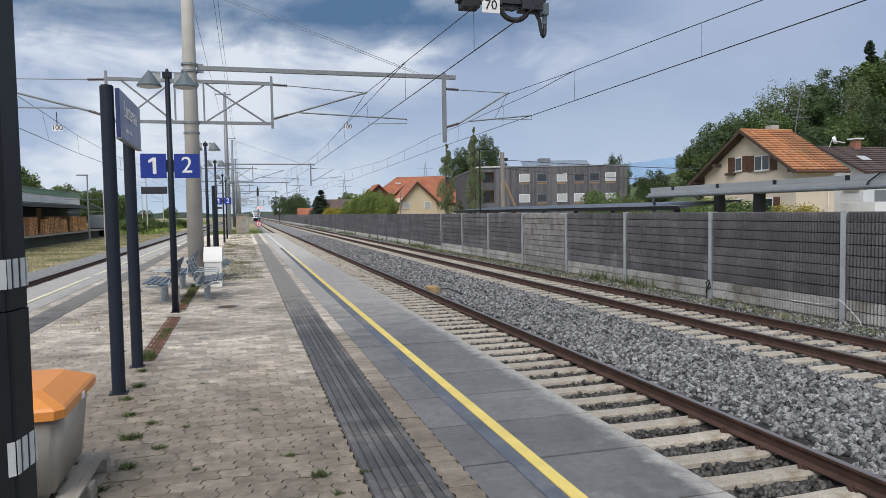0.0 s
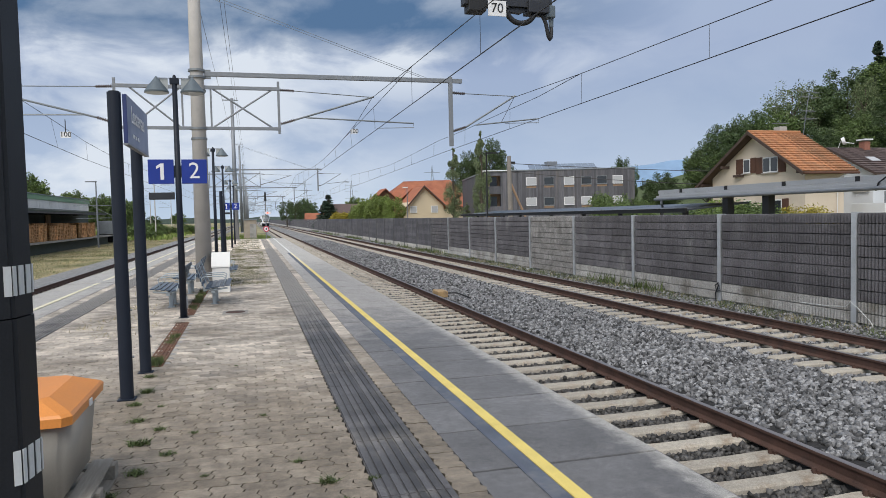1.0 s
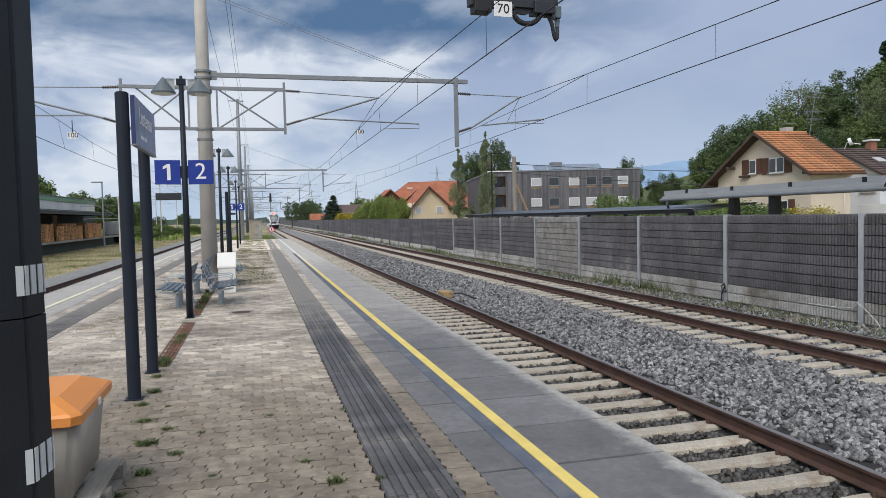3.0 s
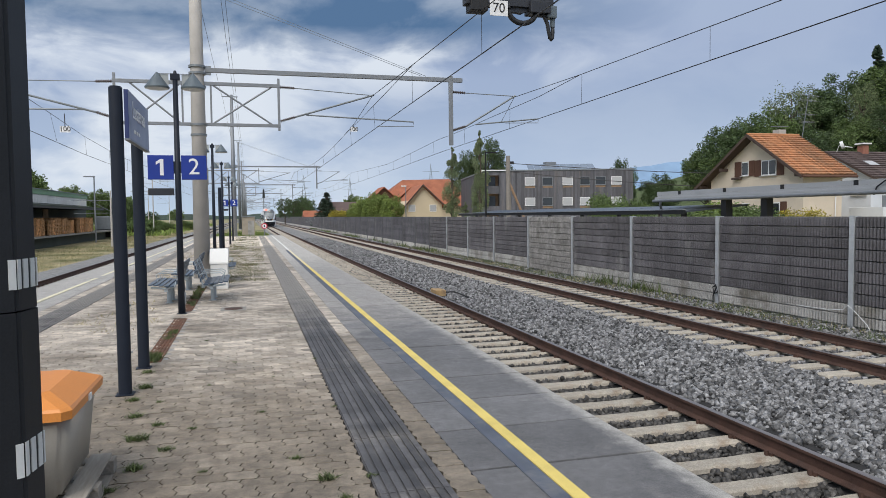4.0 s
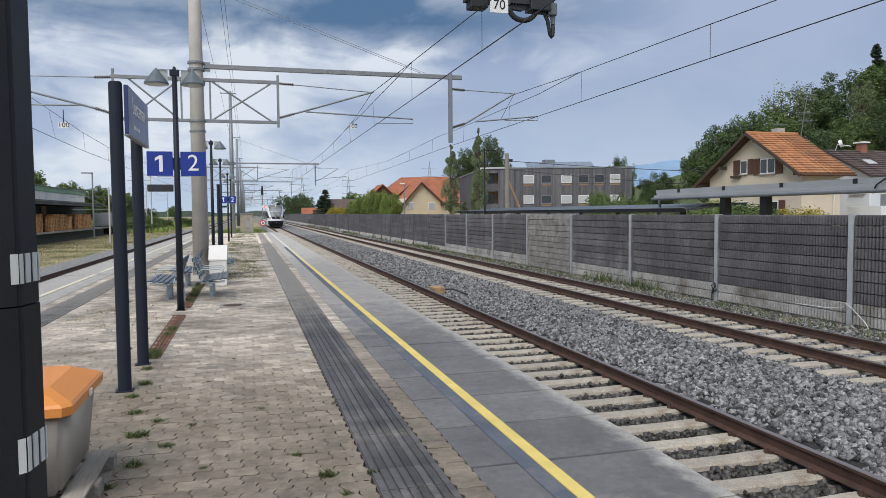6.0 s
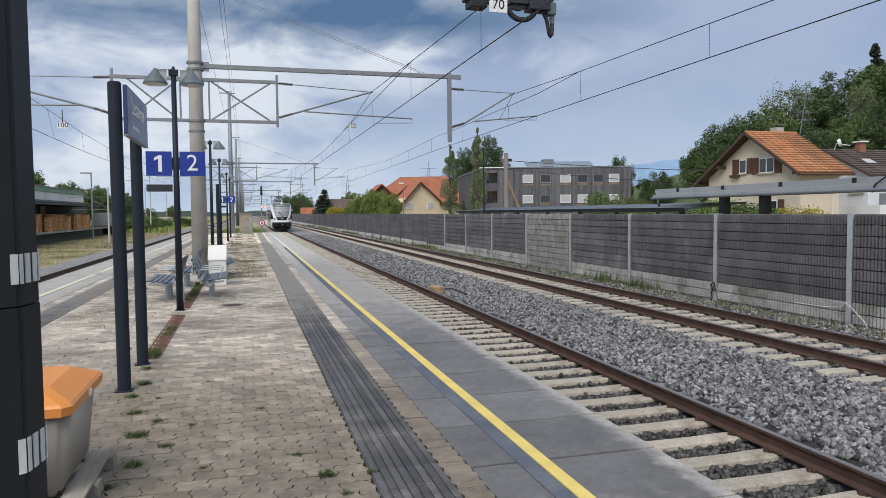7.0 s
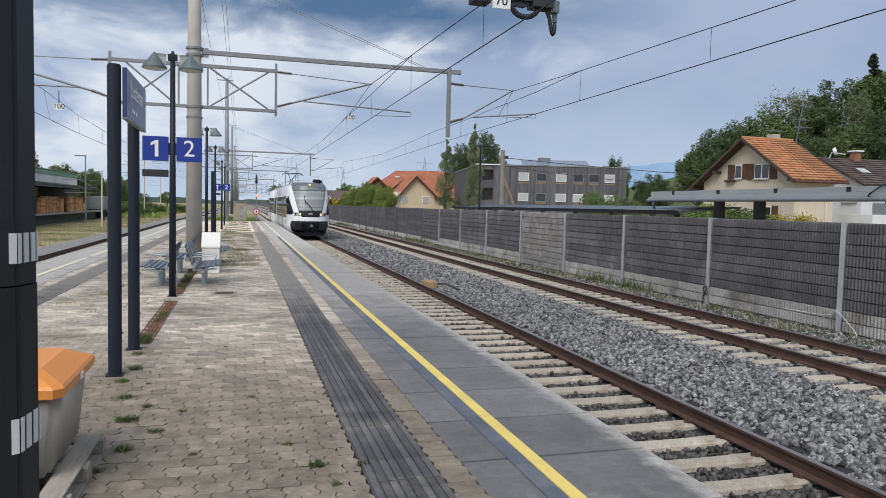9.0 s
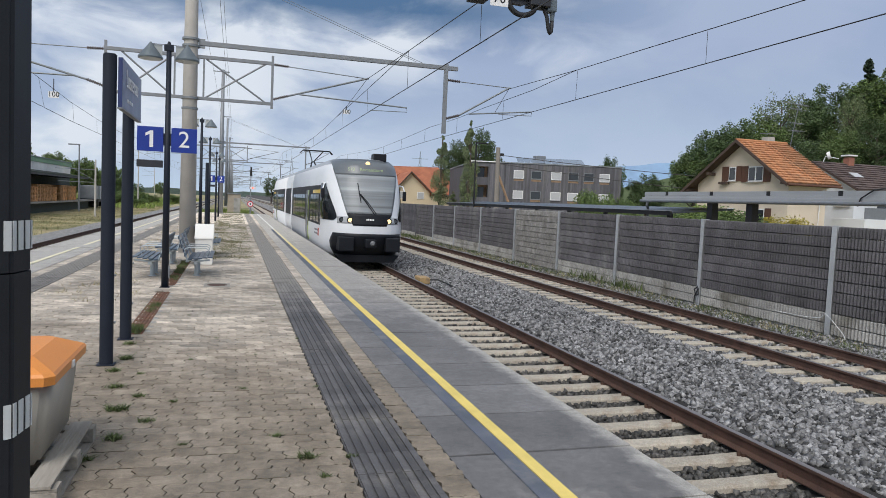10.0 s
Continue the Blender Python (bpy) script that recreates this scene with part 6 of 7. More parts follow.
            w = part("window", front_box(s - 0.05, s + 1.40, z0 - 0.05, z1 + 0.05, 0.03, 0.075), GALV_DARK if kind != "b" else WHITE, h, "window with a " + ("lowered white blind" if kind == "b" else "dark glass pane"))
            part("pane", front_box(s + 0.02, s + 1.33, z0 + 0.02, z1 - 0.02, 0.078, 0.088), BLIND if kind == "b" else HOUSE_GLASS, w)
            part("sill", front_box(s - 0.08, s + 1.43, z0 - 0.12, z0 - 0.055, 0.03, 0.16), GALV, w)
            part("sill_board", front_box(s - 0.02, s + 1.38, z0 - 0.40, z0 - 0.13, 0.045, 0.052), WARM_BOARD if k % 2 or zi == 0 else GREY_BOARD, w)
    for i in range(10):
        s = ext + 3.0 + i * 1.0
        q, r = at(s, 0, -4.0), at(s + 0.94, 0, -4.0)
        q2, r2 = at(s, 0, -6.5), at(s + 0.94, 0, -6.5)
        part("solar_panel", slab_between((q[0], q[1], 8.45), (r[0], r[1], 8.45), (r2[0], r2[1], 9.3), (q2[0], q2[1], 9.3), 0.05), SOLAR, h)
    part("roof_unit", box((43.0, 98, 8.3), (44.6, 99.2, 9.6), 0.05), GALV, h)


def build_red_roof_houses():
    h = thing("house", (0, 0, 0), "tan gabled house with a steep red tiled roof", "house", "red roofed houses")
    # front gable
    part("wall", prism([(24.95, -1), (31.9, -1), (31.9, 3.6), (28.46, 6.75), (24.95, 3.2)], 117.0, 124.0), STUCCO_TAN, h)
    for a, b in (((24.2, 2.25), (28.46, 7.0)), ((32.6, 3.2), (28.46, 7.0))):
        part("roof", slab_between((a[0], 116.4, a[1]), (a[0], 126, a[1]), (b[0], 126, b[1]), (b[0], 116.4, b[1]), 0.2), ROOF_RED, h)
        part("bargeboard", slab_between((a[0], 116.3, a[1] + 0.05), (a[0], 116.39, a[1] + 0.05), (b[0], 116.39, b[1] + 0.08), (b[0], 116.3, b[1] + 0.08), 0.3), DARK_WOOD, h)
    for x in (26.0, 29.7):
        w = part("window", box((x, 116.92, 2.4), (x + 1.2, 117.05, 3.6)), WHITE, h)
        part("pane", box((x + 0.08, 116.9, 2.48), (x + 1.12, 116.91, 3.52)), BLIND, w)
    h2 = thing("house", (0, 0, 0), "long house with a broad hipped red tiled roof", "house", "red roofed houses")
    part("wall", box((23.5, 126.5, -1), (39, 138, 3.4)), STUCCO_TAN, h2)
    bm = bmesh.new()
    e = [bm.verts.new(p) for p in ((22.0, 125.8, 3.5), (40.2, 125.8, 3.5), (40.2, 139, 3.5), (22.0, 139, 3.5))]
    r = [bm.verts.new(p) for p in ((28.2, 132, 8.55), (37.5, 132, 8.75))]
    for f in ((e[0], e[1], r[1], r[0]), (e[1], e[2], r[1]), (e[2], e[3], r[0], r[1]), (e[3], e[0], r[0]), (e[3], e[2], e[1], e[0])):
        bm.faces.new(f)
    bmesh.ops.recalc_face_normals(bm, faces=bm.faces)
    part("roof", bm, ROOF_RED, h2)
    for x, z in ((23.4, 7.0), (28.3, 7.0)):
        dm = part("dormer", prism([(x - 1.6, 4.6), (x + 1.6, 4.6), (x + 1.6, 5.4), (x, z - 0.25), (x - 1.6, 5.4)], 125.4, 130), BROWN_WOOD, h2, "timber dormer")
        for s in (-1, 1):
            part("dormer_roof", slab_between((x + s * 2.0, 124.9, z - 1.75), (x + s * 2.0, 131, z - 1.75), (x, 131, z), (x, 124.9, z), 0.15), ROOF_RED, dm)
    part("roof_window", slab_between((26.6, 126.9, 4.65), (27.5, 126.9, 4.65), (27.5, 128.2, 5.7), (26.6, 128.2, 5.7), 0.0 + 0.06), HOUSE_GLASS, h2)
    # farther houses along the line
    for x, y, w, d, zt, m, lab in ((17.5, 150, 12, 8, 4.9, ROOF_DARK, "low brown roofed house beyond the garden trees"), (15.4, 205, 4.5, 6, 3.5, ROOF_RED, "small house with a red roof beside the line"), (21, 215, 5, 6, 6.0, ROOF_DARK, "small white house with a dark roof beside the line")):
        hh = thing("house", (0, 0, 0), lab, "house", "distant houses")
        part("wall", box((x, y, -1), (x + w, y + d, zt - 2)), STUCCO_WHITE if y > 200 else BROWN_WOOD, hh)
        part("roof", prism([(y - 0.5, zt - 2.1), (y + d + 0.5, zt - 2.1), (y + d / 2, zt)], x - 0.5, x + w + 0.5, "x"), m, hh)


build_cream_house()
build_white_house()
build_apartment_block()
build_red_roof_houses()


def build_shelter():
    s = thing("shelter", (0, 0, 0), "long flat-roofed shelter with a pale metal fascia on dark posts", "shelter")
    part("roof", box((15.56, 2.0, 2.40), (18.6, 24.7, 2.52)), ALU, s)
    part("fascia", box((15.5, 2.0, 2.34), (15.555, 24.8, 2.45), 0.004), ALU, s, "lower metal fascia strip")
    part("fascia", box((15.60, 2.0, 2.525), (15.66, 24.8, 2.66), 0.004), ALU, s, "upper metal fascia strip")
    part("gutter", tube((15.44, 2.0, 2.31), (15.44, 24.8, 2.31), 0.055, seg=12), GALV, s)
    for y in (23.2, 20.6, 17.9, 15.2, 12.5, 9.0, 5.0):
        part("fascia_clip", box((15.58, y, 2.47), (15.70, y + 0.14, 2.66)), INK, s)
    for y in (20.7, 18.75, 12.0, 6.0):
        part("post", box((15.58, y - 0.14, -0.9), (15.82, y + 0.14, 2.396)), INK, s)
        if y < 15:
            part("post", box((18.2, y - 0.10, -0.9), (18.4, y + 0.10, 2.396)), INK, s)
    part("downpipe", pipe([(15.45, 24.3, 2.28), (15.45, 24.35, 2.15), (15.6, 24.5, 2.0), (15.6, 24.5, -0.8)], 0.05, 10), GALV, s)
    part("roof_cable", pipe([(15.48, 14.6, 2.25), (15.46, 14.5, 2.45), (15.55, 14.2, 2.68), (15.7, 13.9, 2.72), (16.5, 13.4, 2.70)], 0.02, 6), RUBBER, s)
    c = thing("carport", (0, 0, 0), "low carport with a dark panelled roof behind the barrier", "carport")
    for i in range(10):
        y = 21.5 + i * 2.7
        part("roof_panel", slab_between((14.6, y, 1.90), (14.6, y + 2.64, 1.90), (17.2, y + 2.64, 2.12), (17.2, y, 2.12), 0.06), DARK_ROOF, c)
    part("roof_edge", box((14.50, 21.4, 1.78), (14.58, 48.6, 1.93)), INK, c)
    part("roof_trim", box((14.46, 21.4, 1.932), (14.60, 48.6, 1.95)), ALU, c)
    for y in (22, 30, 38, 46):
        part("post", box((14.9, y, -0.9), (15.05, y + 0.15, 1.86)), INK, c)
        part("post", box((16.8, y, -0.9), (16.95, y + 0.15, 2.02)), INK, c)


build_shelter()
l = thing("street_lamp", (14.4, 42.3, -0.9), "dark slim street lamp behind the barrier", "street lamp")
part("pole", tube((0, 0, 0), (0, 0, 6.7), 0.06, 0.045, 10), INK, l)
part("head", box((-0.05, -0.06, 6.6), (0.75, 0.06, 6.68), 0.02), INK, l)
l = thing("street_lamp", (23.6, 108, -0.9), "grey street lamp with a flat head before the red roofs", "street lamp")
part("pole", tube((0, 0, 0), (0, 0, 7.3), 0.09, 0.06, 10), GALV, l)
part("head", box((-0.7, -0.1, 7.2), (0.1, 0.1, 7.38), 0.03), WHITE, l)
u = thing("utility_pole", (27.0, 71.5, -0.9), "wooden utility pole with a slanting brace and black cables", "utility pole")
part("pole", tube((0, 0, 0), (-0.1, 0, 9.0), 0.30, 0.22, 12), PIPE_GREY, u)
part("brace", tube((0, 0, 6.2), (2.3, -0.5, 0.6), 0.14, 0.12, 10), WARM_BOARD, u)
part("insulator", box((-0.2, -0.1, 8.1), (0.55, 0.1, 8.4)), INK, u)
for z, sag in ((8.2, 1.6), (7.3, 2.2)):
    pts = [(36.0 * f * 1.9, -36 * f * 1.1, z - sag * 4 * f * (1 - f) - 1.5 * f) for f in np.linspace(0, 1, 16)]
    part("cable", pipe(pts, 0.035, 5), WIRE, u)


def build_pylon(x, y, h):
    p = thing("pylon", (x, y, -0.9), "distant grey lattice power pylon", "pylon", "distant pylons")
    for sx in (-1, 1):
        for sy in (-1, 1):
            part("leg", tube((sx * h * 0.08, sy * h * 0.08, 0), (0, 0, h), 0.16, 0.07, 5), GALV_DARK, p)
    for k, z in enumerate((0.55, 0.72, 0.86)):
        part("cross_arm", box((-h * 0.15, -0.1, h * z), (h * 0.15, 0.1, h * z + 0.2)), GALV_DARK, p)
    for i in range(7):
        z = h * i / 8
        w = h * 0.09 * (1 - i / 8)
        part("brace", tube((-w, -w, z), (w, -w, z + h / 8), 0.06, seg=4), GALV_DARK, p)


build_pylon(125, 487, 39)
build_pylon(72, 522, 31)
build_pylon(34, 462, 29)

# ---- goods yard on the other side ----


def build_hall():
    h = thing("goods_hall", (0, 0, 0), "low goods hall with grey panels, green fascia and a loading dock", "warehouse")
    part("wall", box((-30, 40, -0.9), (-21.4, 105, 3.6)), HALL_DARK, h)
    for i in range(17):
        y = 40 + i * 3.82
        part("wall_panel", box((-30, y + 0.02, 3.604), (-21.3, y + 3.80, 4.50)), HALL_WALL, h)
    part("fascia", box((-30.1, 39.9, 4.504), (-21.2, 105.1, 5.02)), GREEN_PAINT, h, "faded green metal fascia")
    part("roof_edge", box((-30.2, 39.8, 5.024), (-21.1, 105.2, 5.10)), GALV_DARK, h)
    part("dock", box((-21.4, 40, 0.14), (-18.2, 104, 0.30)), DECK, h, "concrete loading dock")
    part("dock_wall", box((-21.4, 40, -0.9), (-18.9, 104, 0.136)), HALL_DARK, h)
    part("canopy", slab_between((-18.1, 40, 3.22), (-18.1, 99.5, 3.22), (-21.4, 99.5, 3.58), (-21.4, 40, 3.58), 0.14), HALL_DARK, h, "projecting canopy roof")
    part("canopy_fascia", box((-18.2, 40, 2.92), (-18.12, 99.5, 3.24)), INK, h)
    for i in range(10):
        part("canopy_rib", box((-21.3, 42 + i * 6, 2.93), (-18.3, 42.15 + i * 6, 3.07)), INK, h)
    part("hatch", box((-21.36, 84, 1.9), (-21.3, 86, 3.0)), WARM_BOARD, h)


build_hall()


def pallet_stack_mesh(n):
    """A stack of n pallets: slats and gaps."""
    bm = bmesh.new()
    for k in range(n):
        z = k * 0.144
        for i in range(3):
            add_box(bm, (-0.6, -0.4 + i * 0.33, z), (0.6, -0.27 + i * 0.33, z + 0.02))
            for x in (-0.53, 0, 0.53):
                add_box(bm, (x - 0.07, -0.4 + i * 0.33, z + 0.02), (x + 0.07, -0.27 + i * 0.33, z + 0.1))
        add_box(bm, (-0.6, -0.4, z + 0.1), (0.6, 0.4, z + 0.125))
    return bm


stack = part("pallet_stack", pallet_stack_mesh(12), FRESH_WOOD)
tagged(stack, "tall stack of reddish wooden pallets on the loading dock", "pallet stack", "pallet stacks on the dock")
stack.location = (-19.1, 58.0, 0.304)
stack.rotation_euler = (0, 0, radians(90))
for i in range(1, 30):
    y = 58.0 + i * 1.28
    if i in (13, 22):
        continue
    for x in (-19.1, -20.0):
        ob = copy_thing(stack, pose(x + random.uniform(-0.08, 0.08), y + random.uniform(-0.06, 0.06), 0.304, 0, 0, 90 + random.uniform(-3, 3)))
        ob.scale.z = random.choice((0.84, 0.92, 1.0, 1.0))
wg = thing("freight_wagon", (-19.0, 104.4, -0.7), "pale grey freight container on a flat wagon", "freight wagon")
for i in range(4):
    part("container", box((-1.2, i * 1.9, 1.1), (1.2, i * 1.9 + 1.75, 2.9), 0.04), STUCCO_WHITE if i % 2 else GALV_DARK, wg)
part("flat_bed", box((-1.3, -0.3, 0.75), (1.3, 8.2, 1.098)), INK, wg)
for y in (0.8, 2.4, 5.6, 7.2):
    part("wheelset", tube((-0.8, y, 0.4), (0.8, y, 0.4), 0.42, seg=16), INK, wg)
l = thing("yard_lamp", (-16.9, 87.5, -0.86), "grey yard lamp post with a flat head beside the loading dock", "lamp post")
part("pole", tube((0, 0, 0), (0, 0, 7.5), 0.10, 0.07, 10), GALV, l)
part("head", box((-1.1, -0.12, 7.42), (0.1, 0.12, 7.56), 0.03), GALV, l)
for x, y, h in ((-12.8, 73.5, 5.4), (-14.5, 118, 9), (-22, 171, 9), (-21.8, 212, 9)):
    m = thing("yard_mast", (x, y, -0.86), "slim grey concrete mast with a side bracket in the meadow", "mast", "masts in the meadow")
    part("shaft", tube((0, 0, 0), (0, 0, h), 0.10, 0.07, 10), CONCRETE, m)
    part("arm", tube((-3.4, 0, h - 0.95), (0.0, 0, h - 0.95), 0.025, seg=6), GALV_DARK, m)
    part("arm", tube((-3.0, 0, h - 0.3), (0.0, 0, h - 2.0), 0.022, seg=6), GALV_DARK, m)
    part("arm", tube((-3.2, 0, h - 2.15), (0.0, 0, h - 2.15), 0.025, seg=6), GALV_DARK, m)

# ---- vegetation and distance ----
BARK = mat("bark", (0.10, 0.08, 0.06), var=0.25, scale=3, grain=20, rough=0.95, bump=0.6, stretch=(1, 1, 0.2))


def leaf_mat(name, base):
    m = mat(name, base, var=0.25, scale=0.5, grain=6, rough=0.65, bump=0, island=0.45, rnd=0.12, space="World")
    b = m.node_tree.nodes["Principled BSDF"]
    b.inputs["Subsurface Weight"].default_value = 0.0
    return m


LEAF = leaf_mat("leaf_green", (0.10, 0.15, 0.042))
LEAF_DARK = leaf_mat("leaf_dark", (0.066, 0.105, 0.036))
LEAF_AIRY = leaf_mat("leaf_airy", (0.15, 0.19, 0.085))
LEAF_LIGHT = leaf_mat("leaf_light", (0.17, 0.23, 0.05))
LEAF_YELLOW = leaf_mat("leaf_yellow", (0.32, 0.27, 0.03))
NEEDLE = leaf_mat("needle_dark", (0.042, 0.068, 0.042))
POPLAR = leaf_mat("poplar_leaf", (0.15, 0.19, 0.09))
WOOD_FLOOR = mat("wood_floor", (0.07, 0.095, 0.035), var=0.4, scale=0.5, grain=6, rough=0.95, bump=0.8, space="World")
WEED = leaf_mat("weed_green", (0.085, 0.115, 0.035))
MOSS = leaf_mat("joint_moss", (0.15, 0.145, 0.062))
STRAW = leaf_mat("dry_grass", (0.34, 0.29, 0.16))
# Pale blue base colour stands in for the air's haze over the ridge.
RIDGE_HAZE = mat("far_ridge_haze", (0.21, 0.32, 0.47), var=0.12, scale=0.004, grain=0.03, rough=1, bump=0, space="World")
FAR_WOOD = mat("far_wood", (0.09, 0.125, 0.11), var=0.25, scale=0.05, grain=0.4, rough=1, bump=0, space="World")


def leaves(rng, centres, size, material, name, parent=None, flat=0.5):
    """One small bent leaf clump, two triangles, at each centre."""
    n = len(centres)
    d = rng.normal(0, 1, (n, 3))
    d[:, 2] *= flat
    d /= np.linalg.norm(d, axis=1)[:, None] + 1e-9
    e = np.cross(d, rng.normal(0, 1, (n, 3)))
    e /= np.linalg.norm(e, axis=1)[:, None] + 1e-9
    f = np.cross(d, e)
    s = rng.uniform(0.6, 1.3, (n, 1)) * size
    v = np.stack([centres - d * s, centres + e * s * 0.55 + f * s * 0.15, centres + d * s, centres - e * s * 0.55 + f * s * 0.15], 1).reshape(-1, 3)
    i = np.arange(n) * 4
    faces = np.concatenate([np.stack([i, i + 1, i + 2], 1), np.stack([i, i + 2, i + 3], 1)])
    me = bpy.data.meshes.new(name)
    me.vertices.add(len(v))
    me.vertices.foreach_set("co", v.reshape(-1))
    me.loops.add(len(faces) * 3)
    me.loops.foreach_set("vertex_index", faces.reshape(-1).astype(np.int32))
    me.polygons.add(len(faces))
    me.polygons.foreach_set("loop_start", np.arange(0, len(faces) * 3, 3, dtype=np.int32))
    me.update(calc_edges=True)
    me.materials.append(material)
    ob = new(name, me)
    if parent is not None:
        ob.parent = parent
    return ob


def crown_points(rng, kind, h, r, n):
    """Leaf centres in clumps round a tree's limbs."""
    if kind == "round":
        k = 170
        a, b = rng.uniform(0, math.tau, k), np.arccos(rng.uniform(-0.85, 1, k))
        rad = rng.uniform(0.5, 0.95, k)
        c = np.stack([r * rad * np.sin(b) * np.cos(a), r * rad * np.sin(b) * np.sin(a), h * 0.58 + h * 0.40 * rad * np.cos(b)], 1)
        cs = rng.uniform(0.10, 0.21, k) * r
    elif kind == "poplar":
        k = 46
        t = rng.uniform(0.08, 0.98, k)
        a = rng.uniform(0, math.tau, k)
        w = r * np.sin(np.clip(t * 1.02, 0, 1) * math.pi) ** 0.6 * (1.05 - 0.45 * t)
        c = np.stack([w * 0.6 * np.cos(a), w * 0.6 * np.sin(a), h * t], 1)
        cs = (0.25 + 0.2 * rng.uniform(0, 1, k)) * w + 0.12
    elif kind == "spruce":
        k = 120
        t = rng.uniform(0.06, 1.0, k) ** 0.9
        a = rng.uniform(0, math.tau, k)
        w = r * (1 - t) ** 0.85
        c = np.stack([w * 0.75 * np.cos(a), w * 0.75 * np.sin(a), h * t - 0.15 * w], 1)
        cs = 0.42 * w + 0.16
    else:
        k = 40
        a = rng.uniform(0, math.tau, k)
        rad = rng.uniform(0, 0.85, k) ** 0.6
        c = np.stack([r * rad * np.cos(a), r * rad * np.sin(a), h * rng.uniform(0.25, 0.8, k)], 1)
        cs = rng.uniform(0.2, 0.36, k) * r
    pick = rng.integers(0, k, n)
    off = rng.normal(0, 1, (n, 3))
    off /= np.linalg.norm(off, axis=1)[:, None]
    off *= (rng.uniform(0.3, 1.1, (n, 1)) ** 0.6)
    if kind == "spruce":
        off[:, 2] *= 0.45
    return c[pick] + off * cs[pick][:, None], c


def build_tree(kind, h, r, n, material, size, label, seed, category="tree"):
    """A tapered trunk with limbs that reach into the clumps of the crown."""
    rng = np.random.default_rng(seed)
    t = thing(category.replace(" ", "_"), (0, 0, -0.9), label, category)
    pts, clumps = crown_points(rng, kind, h, r, n)
    bm = bmesh.new()
    if kind != "bush":
        top = h * (0.94 if kind == "spruce" else 0.80 if kind == "poplar" else 0.72)
        add_tube(bm, (0, 0, 0), (0, 0, top * 0.5), 0.028 * h, 0.018 * h, 9)
        add_tube(bm, (0, 0, top * 0.5), (0.02 * h, 0, top), 0.018 * h, 0.004 * h, 8)
        for c in clumps[:16]:
            z = max(h * 0.2, c[2] - 0.45 * math.hypot(c[0], c[1]) - 0.08 * h)
            add_tube(bm, (0, 0, z), tuple(c), 0.009 * h, 0.003 * h, 5)
    else:
        for c in clumps[:10]:
            add_tube(bm, (0, 0, 0), tuple(c), 0.02 * h, 0.006 * h, 5)
    part("trunk" if kind != "bush" else "stems", bm, BARK, t)
    leaves(rng, pts, size, material, "crown", t)
    return t


oak = build_tree("round", 16, 6.6, 23000, LEAF_DARK, 0.165, "broad dark green deciduous tree on the wooded slope", 1)
oak2 = build_tree("round", 15, 6.0, 22000, LEAF, 0.16, "broad green deciduous tree on the wooded slope", 2)
far_oak = build_tree("round", 16, 6.6, 5200, LEAF_DARK, 0.30, "dark green tree far along the line", 11)
far_oak2 = build_tree("round", 15, 6.0, 5200, LEAF, 0.30, "green tree behind the goods yard", 12)
light = build_tree("round", 16, 5.0, 5200, LEAF_AIRY, 0.16, "airy pale green tree with an open crown", 3)
spruce = build_tree("spruce", 16, 3.4, 11000, NEEDLE, 0.26, "tall dark spruce with drooping branches", 4)
poplar = build_tree("poplar", 12.5, 2.2, 14000, POPLAR, 0.10, "slender upright poplar with grey-green leaves behind the barrier", 5)
garden = build_tree("round", 6, 3.1, 12000, LEAF_LIGHT, 0.115, "rounded bright green garden tree behind the barrier", 6)
shrub = build_tree("bush", 3.2, 2.2, 11000, LEAF, 0.075, "leafy green shrub behind the barrier", 7, "bush")
gold = build_tree("bush", 3.6, 2.2, 7000, LEAF_YELLOW, 0.09, "golden yellow garden shrub beyond the barrier", 8, "bush")
RISE = [(60, -0.9), (68, -0.5), (75, 2.0), (84, 5.5), (104, 13.0), (145, 17.0)]


def plant(proto, x, y, top, wide=1.0, z=-0.9, turn=None, label=""):
    """A copy of a tree, scaled so that its crown tops out at the height given."""
    h = {oak: 16.0, oak2: 15.0, far_oak: 16.0, far_oak2: 15.0, light: 16.0, spruce: 16.0, poplar: 12.5, garden: 6.0, shrub: 3.0, gold: 3.4}[proto]
    t = copy_thing(proto, pose(x, y, z, 0, 0, random.uniform(0, 360) if turn is None else turn))
    k = (top - z) / h
    t.scale = (k * wide, k * wide, k)
    if label:
        tagged(t, label)
    return t


# wooded slope behind the houses
slope = [(oak2, 69.5, 96, 12.3, 0.95), (oak, 72.0, 95, 15.6, 1.0), (oak, 75.5, 95, 17.2, 1.0), (oak2, 79.0, 94, 18.2, 1.0), (light, 82.5, 93, 23.0, 0.85), (oak, 85.8, 92, 21.0, 1.0), (light, 89.3, 86, 22.5, 0.5),
         (oak, 92.0, 92, 24.0, 1.1), (spruce, 97.0, 91, 28.0, 1.0), (oak2, 98.5, 88, 26.5, 1.2), (oak, 103.5, 87, 27.0, 1.1), (oak2, 74, 86, 11.0, 1.1), (oak, 79, 84, 13.5, 1.1), (oak2, 84, 83, 15.5, 1.1), (oak, 89, 81, 17.5, 1.1),
         (oak2, 94, 80, 20.0, 1.1), (oak, 99, 78, 21.0, 1.1), (oak2, 104, 76, 22.0, 1.1), (oak, 66, 104, 8.5, 1.0), (oak2, 70, 78, 7.5, 1.2), (oak, 77, 74, 9.0, 1.2), (oak2, 84, 72, 10.5, 1.2), (oak, 91, 70, 12.5, 1.2), (oak2, 98, 68, 14.0, 1.2), (light, 94, 76, 16.0, 0.8)]
